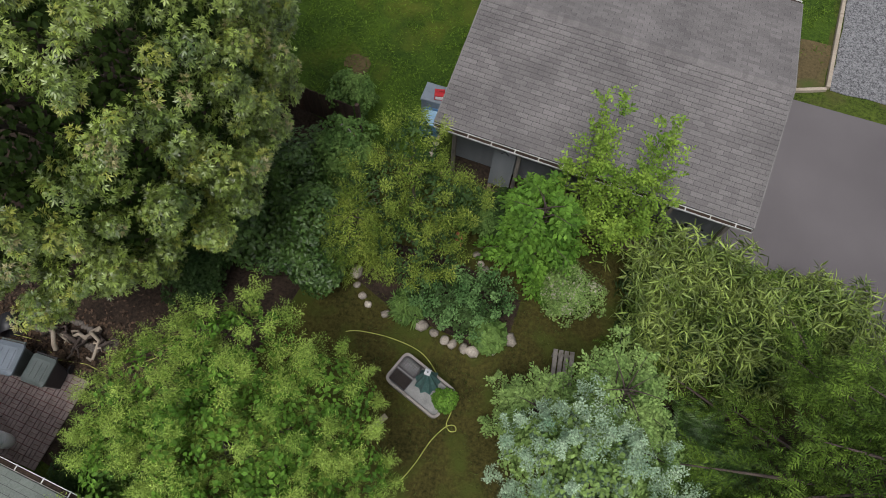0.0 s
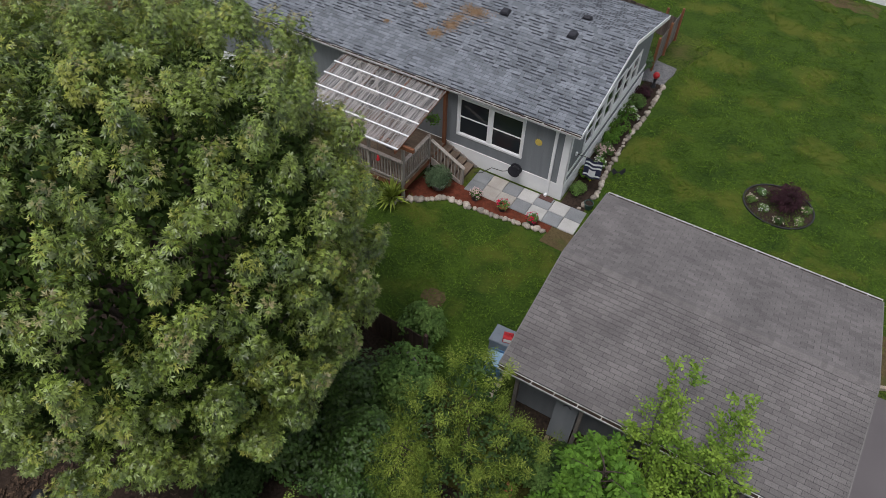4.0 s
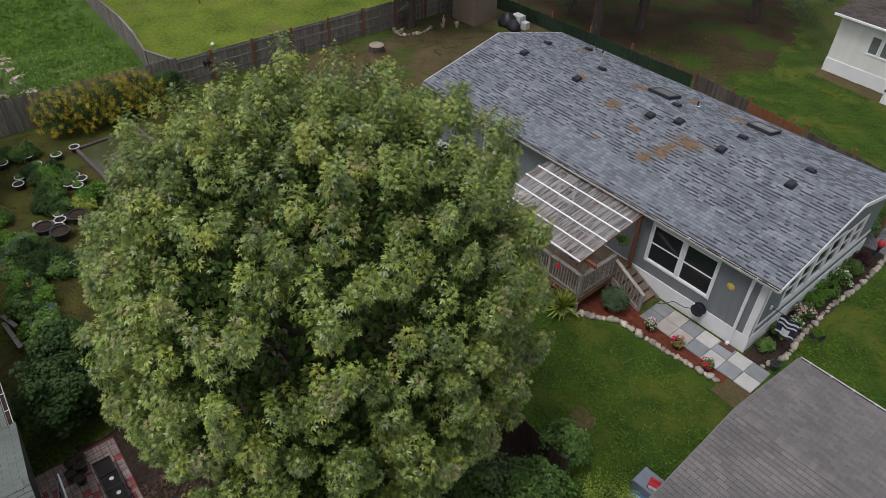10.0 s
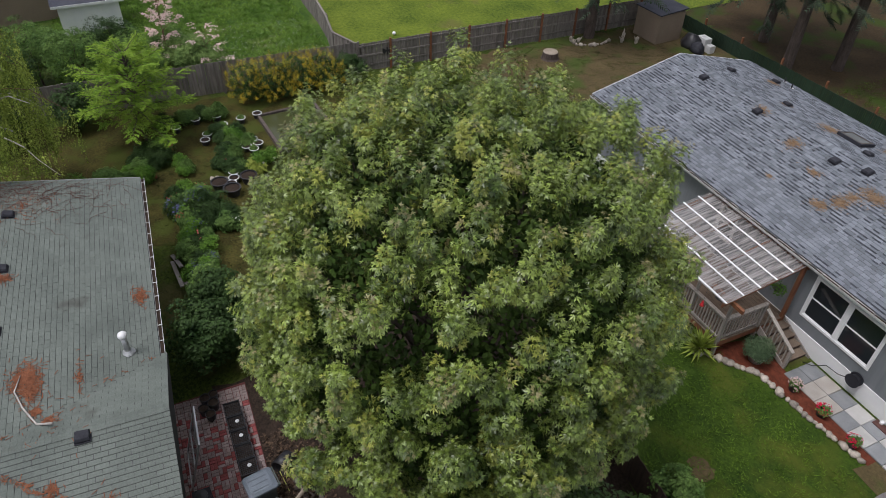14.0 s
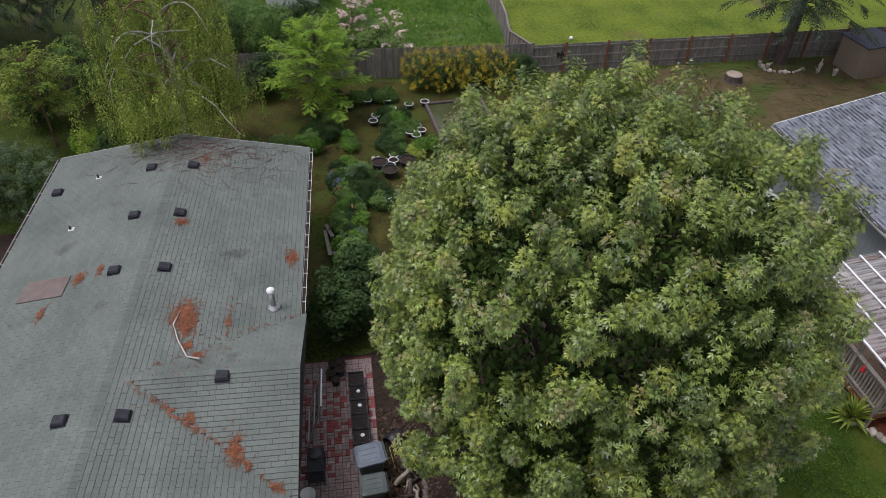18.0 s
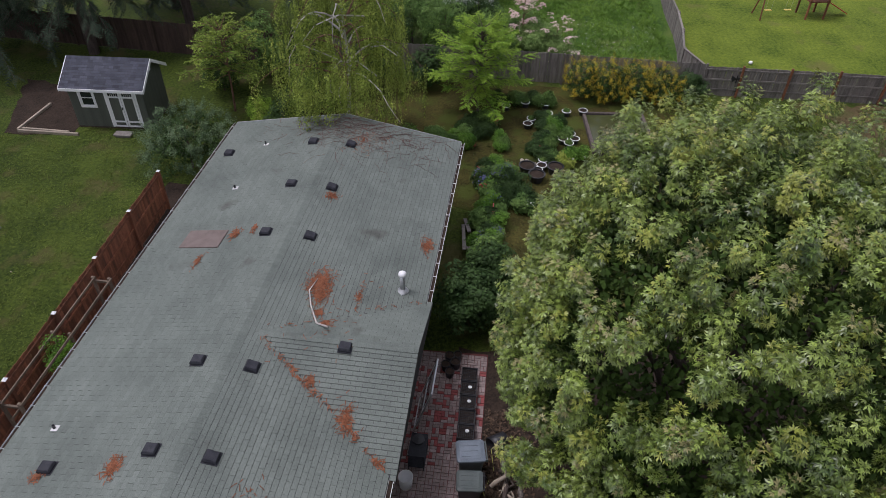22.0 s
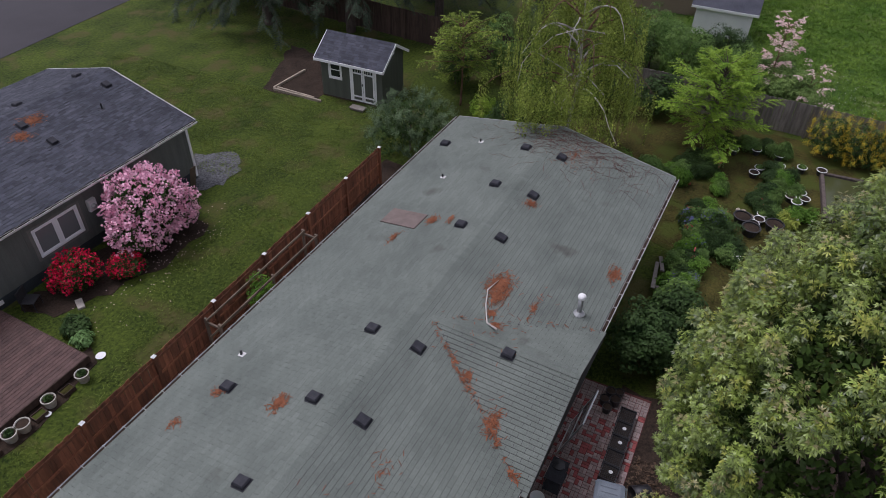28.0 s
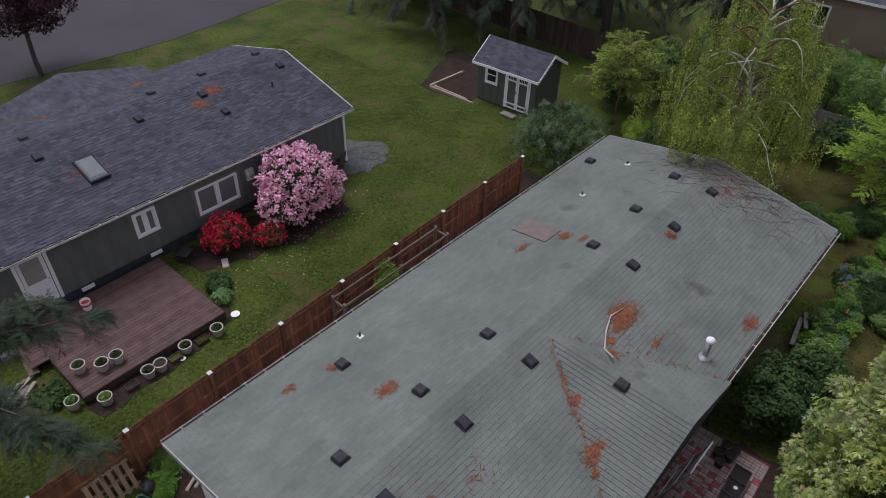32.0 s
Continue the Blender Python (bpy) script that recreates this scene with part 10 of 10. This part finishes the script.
# ---- behind the garage ----
cb_ = thing("storage_box", "grey plastic storage box with a lid behind the garage", "storage box", pose(-3.85, 10.75, 0, 0, 0, 2))
part("body", Build().cut_box(-0.30, -0.28, 0, 0.30, 0.28, 0.92, 0.02), BIN_A, cb_)
part("lid", Build().cut_box(-0.32, -0.30, 0.925, 0.32, 0.30, 1.0, 0.02), BIN_A, cb_)
rc = thing("red_fuel_can", "small red fuel can on the grey box", "fuel can", pose(-3.68, 10.68, 1.0, 0, 0, 15))
part("body", Build().cut_box(-0.14, -0.12, 0, 0.14, 0.12, 0.22, 0.03), RED, rc)
part("label", Build().box(-0.11, -0.128, 0.04, 0.11, -0.121, 0.16), WHITE, rc)
part("handle", Build().tube([(-0.09, 0, 0.2), (-0.06, 0, 0.28), (0.06, 0, 0.28), (0.09, 0, 0.2)], 0.018, 6), RED, rc)
BLUE = material("blue_plastic", (0.05, 0.13, 0.26), (0.12, 0.25, 0.42), 3, 40, 0.4, 0.2)
bb_ = thing("blue_barrow", "blue plastic tub standing behind the garage", "tub", pose(-3.74, 10.18, 0, 0, 0, 6) @ Matrix.Scale(0.8, 4))
part("basin", tub(Build(), 0.36, 0.36, 0.10, 0.0, 0.86, 0.03, 0.6), BLUE, bb_)
# pale blue top: the sky's reflection is put into its colour
part("water", Build().prism(rounded(0.315, 0.31, 0.07), 0.62, 0.78), material("blue_lid_sky_tint", (0.16, 0.30, 0.46), (0.34, 0.50, 0.64), 6, 40, 0.35, 0.4), bb_)
al = thing("driftwood_antler", "bleached forked driftwood on a short cedar post", "driftwood", pose(-5.5, 8.75, 0))
part("post", Build().cut_box(-0.07, -0.07, 0, 0.07, 0.07, 0.85, 0.01), WOOD_POST, al)
part("branch", Build().tube([(0.2, -0.15, 0.9), (0.0, -0.05, 0.98), (-0.18, 0.0, 1.12), (-0.3, -0.02, 1.22), (-0.42, -0.03, 1.22)], [0.05, 0.055, 0.045, 0.04, 0.012], 7), BARK_PALE, al, smooth=True)
part("branch", Build().tube([(-0.02, -0.05, 0.98), (-0.08, -0.25, 0.92), (-0.15, -0.34, 0.90)], [0.04, 0.03, 0.01], 7), BARK_PALE, al, smooth=True)
part("branch", Build().tube([(0.2, -0.15, 0.9), (0.42, -0.22, 0.92), (0.6, -0.2, 0.86)], [0.04, 0.035, 0.015], 7), TIMBER, al, smooth=True)
for i, (x, y) in enumerate(((-4.6, 7.2), (-5.25, 7.5), (-4.85, 7.75))):
    sy = thing("spiky_grass", "cream and grey strap-leaved plant", "plant", pose(x, y, 0))
    rng = np.random.default_rng(770 + i)
    n = 50
    az, el = rng.uniform(0, 6.28, n), rng.uniform(0.2, 1.2, n)
    wy = np.stack([np.cos(az) * np.cos(el), np.sin(az) * np.cos(el), np.sin(el)], 1)
    leaves("blades", wy * 0.03, wy, np.tile([[0, 0, 1.0]], (n, 1)) + rng.normal(size=(n, 3)) * 0.2, rng.uniform(0.45, 0.75, n), "strap", L_CREAM if i != 2 else L_OLIVE, sy)
pn = thing("lean_to_panel", "grey plywood panel standing under the lean-to", "panel", pose(-1.65, 9.15, 0.0, -6, 0, 0))
part("sheet", Build().cut_box(0, 0, 0.02, 0.6, 0.03, 1.85, 0.005), SID_GREY, pn)
part("strap", Build().tube([(0.2, -0.02, 1.5), (0.3, -0.03, 1.62), (0.4, -0.02, 1.5)], 0.012, 6), BLACK, pn)
wbw = thing("wheelbarrow", "dark upturned wheelbarrow under the lean-to", "wheelbarrow", pose(3.35, 9.55, 0, 0, 0, -15))
part("tray", Build().add([(-0.4, -0.28, 0.62), (0.4, -0.3, 0.62), (0.4, 0.3, 0.62), (-0.4, 0.28, 0.62), (-0.28, -0.18, 0.35), (0.22, -0.2, 0.35), (0.22, 0.2, 0.35), (-0.28, 0.18, 0.35)], [(4, 5, 6, 7), (0, 4, 7, 3), (1, 2, 6, 5), (0, 1, 5, 4), (3, 7, 6, 2)]), BLACK, wbw)
for y in (-0.2, 0.2):
    part("handle", Build().tube([(-0.5, y * 0.5, 0.2), (0.2, y, 0.4), (0.75, y * 1.2, 0.55)], 0.018, 6), GALV, wbw)
    part("grip", Build().tube([(0.68, y * 1.18, 0.54), (0.82, y * 1.22, 0.57)], 0.026, 6), BLACK, wbw)
part("wheel", Build().tube([(-0.55, -0.04, 0.18), (-0.55, 0.04, 0.18)], 0.18, 14), BLACK, wbw)
sheet("lean_to_soil", [(-2.9, 8.6), (2.6, 8.6), (2.6, 9.7), (-2.9, 9.7)], 0.024, SOIL, "dark soil under the lean-to")
sheet("lean_to_slab", [(2.6, 8.7), (4.8, 8.9), (4.8, 9.72), (2.6, 9.7)], 0.026, SLAB_GREY, "grey concrete pad under the lean-to", "paving")
stone_row("shade_stones", "dark rounded stones beside the path", [(-6.2, 7.1), (-5.9, 6.6), (-5.6, 6.9)], 0.15, 0.3, STONE_DARK, 51)
tm = thing("fallen_plank", "pale broken plank lying at the edge of the turf", "plank", pose(-1.95, 2.0, 0.02, 0, 0, 62))
part("plank", Build().cut_box(-0.25, -0.07, 0, 0.25, 0.07, 0.05, 0.008), TIMBER, tm)
wpl = thing("grey_boards", "weathered grey boards propped among the shrubs", "boards", pose(2.1, 4.6, 0.0, 0, 0, 100))
for i in range(4):
    part("board", Build().cut_box(-0.7, 0.14 * i, 0.25, 0.7, 0.14 * i + 0.11, 0.28, 0.005), WOOD_GREY, wpl)
for x in (-0.6, 0.55):
    part("bearer", Build().box(x, 0, 0, x + 0.06, 0.53, 0.249), WOOD_GREY, wpl)

# ---- the far lawn ----
WOODR = WOOD_RED
play = thing("play_set", "red-brown timber swing set with a small tower", "play set", pose(-45.4, 20.3, 0, 0, 0, 100))
for x in (-0.6, 0.6):
    for y in (-0.6, 0.6):
        part("post", Build().box(x - 0.05, y - 0.05, 0, x + 0.05, y + 0.05, 2.3), WOODR, play)
part("platform", Build().box(-0.65, -0.65, 1.1, 0.65, 0.65, 1.18), WOODR, play)
part("roof", Build().add([(-0.8, -0.8, 2.3), (0.8, -0.8, 2.3), (0.8, 0.8, 2.3), (-0.8, 0.8, 2.3), (0, -0.8, 2.9), (0, 0.8, 2.9)], [(0, 1, 4), (2, 3, 5), (1, 2, 5, 4), (3, 0, 4, 5), (3, 2, 1, 0)]), material("blue_canopy", (0.03, 0.09, 0.28), (0.07, 0.16, 0.4), 3, 40, 0.7, 0.2), play)
part("beam", Build().box(-3.4, -0.05, 2.2, -0.55, 0.05, 2.32), WOODR, play)
for y in (-0.6, 0.6):
    part("brace", Build().tube([(-3.4, 0, 2.25), (-3.6, y, 0)], 0.045, 6), WOODR, play)
for x in (-2.9, -1.6):
    sw_ = part("swing_seat", Build().cut_box(x - 0.22, -0.09, 0.42, x + 0.22, 0.09, 0.46, 0.01), GOLD, play, "yellow swing seat")
    for dx_ in (-0.18, 0.18):
        part("chain", Build().tube([(x + dx_, 0, 0.45), (x + dx_, 0, 2.2)], 0.008, 4), GALV, sw_)
sl_ = part("slide", Build().add([(0.6, -0.25, 1.15), (0.6, 0.25, 1.15), (2.4, -0.25, 0.2), (2.4, 0.25, 0.2), (0.6, -0.25, 1.10), (0.6, 0.25, 1.10), (2.4, -0.25, 0.15), (2.4, 0.25, 0.15)], [(0, 2, 3, 1), (4, 5, 7, 6), (0, 4, 6, 2), (1, 3, 7, 5), (2, 6, 7, 3), (0, 1, 5, 4)]), RED, play)
sheet("round_patio", oval(-50.2, 16.2, 2.2, 2.2, 30), 0.03, SLAB_TAN, "round paved patio on the far lawn", "patio")
bl = part("white_ball", Build().lathe([(0.0, 0), (0.08, 0.03), (0.12, 0.11), (0.08, 0.19), (0.0, 0.22)], 12), WHITE, smooth=True)
bl.matrix_basis = pose(-37.6, 14.6, 0.015)
tagged(bl, "white ball lying on the pale lawn", "ball")
sheet("weedy_patch", oval(-36.2, 16.0, 1.0, 2.6, 24, 0.25, 8), 0.022, DRY, "bare weedy strip on the pale lawn", wobble=0.1)
# tall meadow tufts along the fence
rng = np.random.default_rng(800)
n = 13000
c = np.stack([rng.uniform(-60, -35.2, n), rng.uniform(-4, 11.0, n), np.full(n, 0.0)], 1)
c = c[c[:, 1] < 10.2 - 0.0 * c[:, 0]]
pos, way, up = rosettes(rng, c, np.tile([[0, 0, 1.0]], (len(c), 1)) + rng.normal(size=(len(c), 3)) * 0.2, 4, 0.10, droop=-0.6, lift=1.2)
pos[:, 2] = 0.0
mg = leaves("meadow_tufts", pos, way, up, rng.uniform(0.12, 0.34, len(pos)), "blade", leaf_stuff("meadow_blade", (0.075, 0.170, 0.020), (0.240, 0.370, 0.065), scale=0.4, vary=0.35))
tagged(mg, "tall tufts of bright meadow grass", "grass", kind="stuff")
n = 500
ps = np.stack([rng.uniform(-42, -35, n), rng.uniform(2, 10, n), rng.uniform(0.25, 0.4, n)], 1)
mf = leaves("meadow_flowers", ps, rng.normal(size=(n, 3)) * [1, 1, 0.2], np.tile([[0, 0, 1.0]], (n, 1)), 0.05, "petal", F_WHITE)
tagged(mf, "scattered white meadow flowers", "flowers", kind="stuff")


# ---- short grass on the lawns ----
def turf(name, label, areas, per_m2, size, mat, seed):
    """Small tufts of grass scattered over rectangles (x0, y0, x1, y1)."""
    rng = np.random.default_rng(seed)
    c = np.concatenate([np.stack([rng.uniform(x0, x1, int((x1 - x0) * (y1 - y0) * per_m2)), rng.uniform(y0, y1, int((x1 - x0) * (y1 - y0) * per_m2)), np.zeros(int((x1 - x0) * (y1 - y0) * per_m2))], 1) for x0, y0, x1, y1 in areas])
    thin = np.array([noise.noise(Vector((p[0] * 0.9, p[1] * 0.9, seed))) for p in c])
    c = c[thin + rng.normal(size=len(c)) * 0.4 > -0.3]
    pos, way, up = rosettes(rng, c, np.tile([[0, 0, 1.0]], (len(c), 1)), 4, 0.05, droop=-0.25, lift=0.5)
    pos[:, 2] = 0.012
    way[:, 2] = np.abs(way[:, 2]) + 0.15
    ob = leaves(name, pos, way, up, size * rng.uniform(0.6, 1.4, len(pos)), "blade", mat)
    return tagged(ob, label, "grass", kind="stuff")


BLADE = leaf_stuff("lawn_blade", (0.040, 0.092, 0.007), (0.160, 0.250, 0.028), scale=0.5, vary=0.4)
BLADE_DRY = leaf_stuff("yard_blade", (0.060, 0.100, 0.015), (0.185, 0.235, 0.050), scale=0.4, vary=0.4, spots=(0.15, 0.145, 0.045), spot_scale=0.5, spot_cut=0.56)
BLADE_MOSS = leaf_stuff("moss_blade", (0.030, 0.045, 0.010), (0.095, 0.105, 0.026), scale=0.8, vary=0.4)
turf("lawn_grass_blades", "short mown grass blades of the green lawns", [(-12, 9.7, -3.6, 15.3), (-3.9, 16.8, 6.6, 32)], 55, 0.11, BLADE, 901)
turf("yard_grass_blades", "short uneven grass of the yard by the dark house", [(-26, -19, -18.5, -13.3), (-18.5, -16.6, -10, -13.2), (-10, -15.2, -2, -13.2), (-26, -32, -18.5, -19), (-30, -19, -26, -13.5)], 60, 0.10, BLADE_DRY, 902)
turf("garden_grass_blades", "thin mossy grass of the shaded gardens", [(-3.2, 0.5, 1.6, 8.2), (-28, -1.5, -18.5, 5), (-31.5, 10, -24, 18), (-33, 16.5, -24, 30)], 30, 0.10, BLADE_MOSS, 903)
turf("side_grass_blades", "green grass between the fence and the white house", [(-22, 33, -5, 39.5), (-4, 32, 6, 42)], 24, 0.12, BLADE, 904)
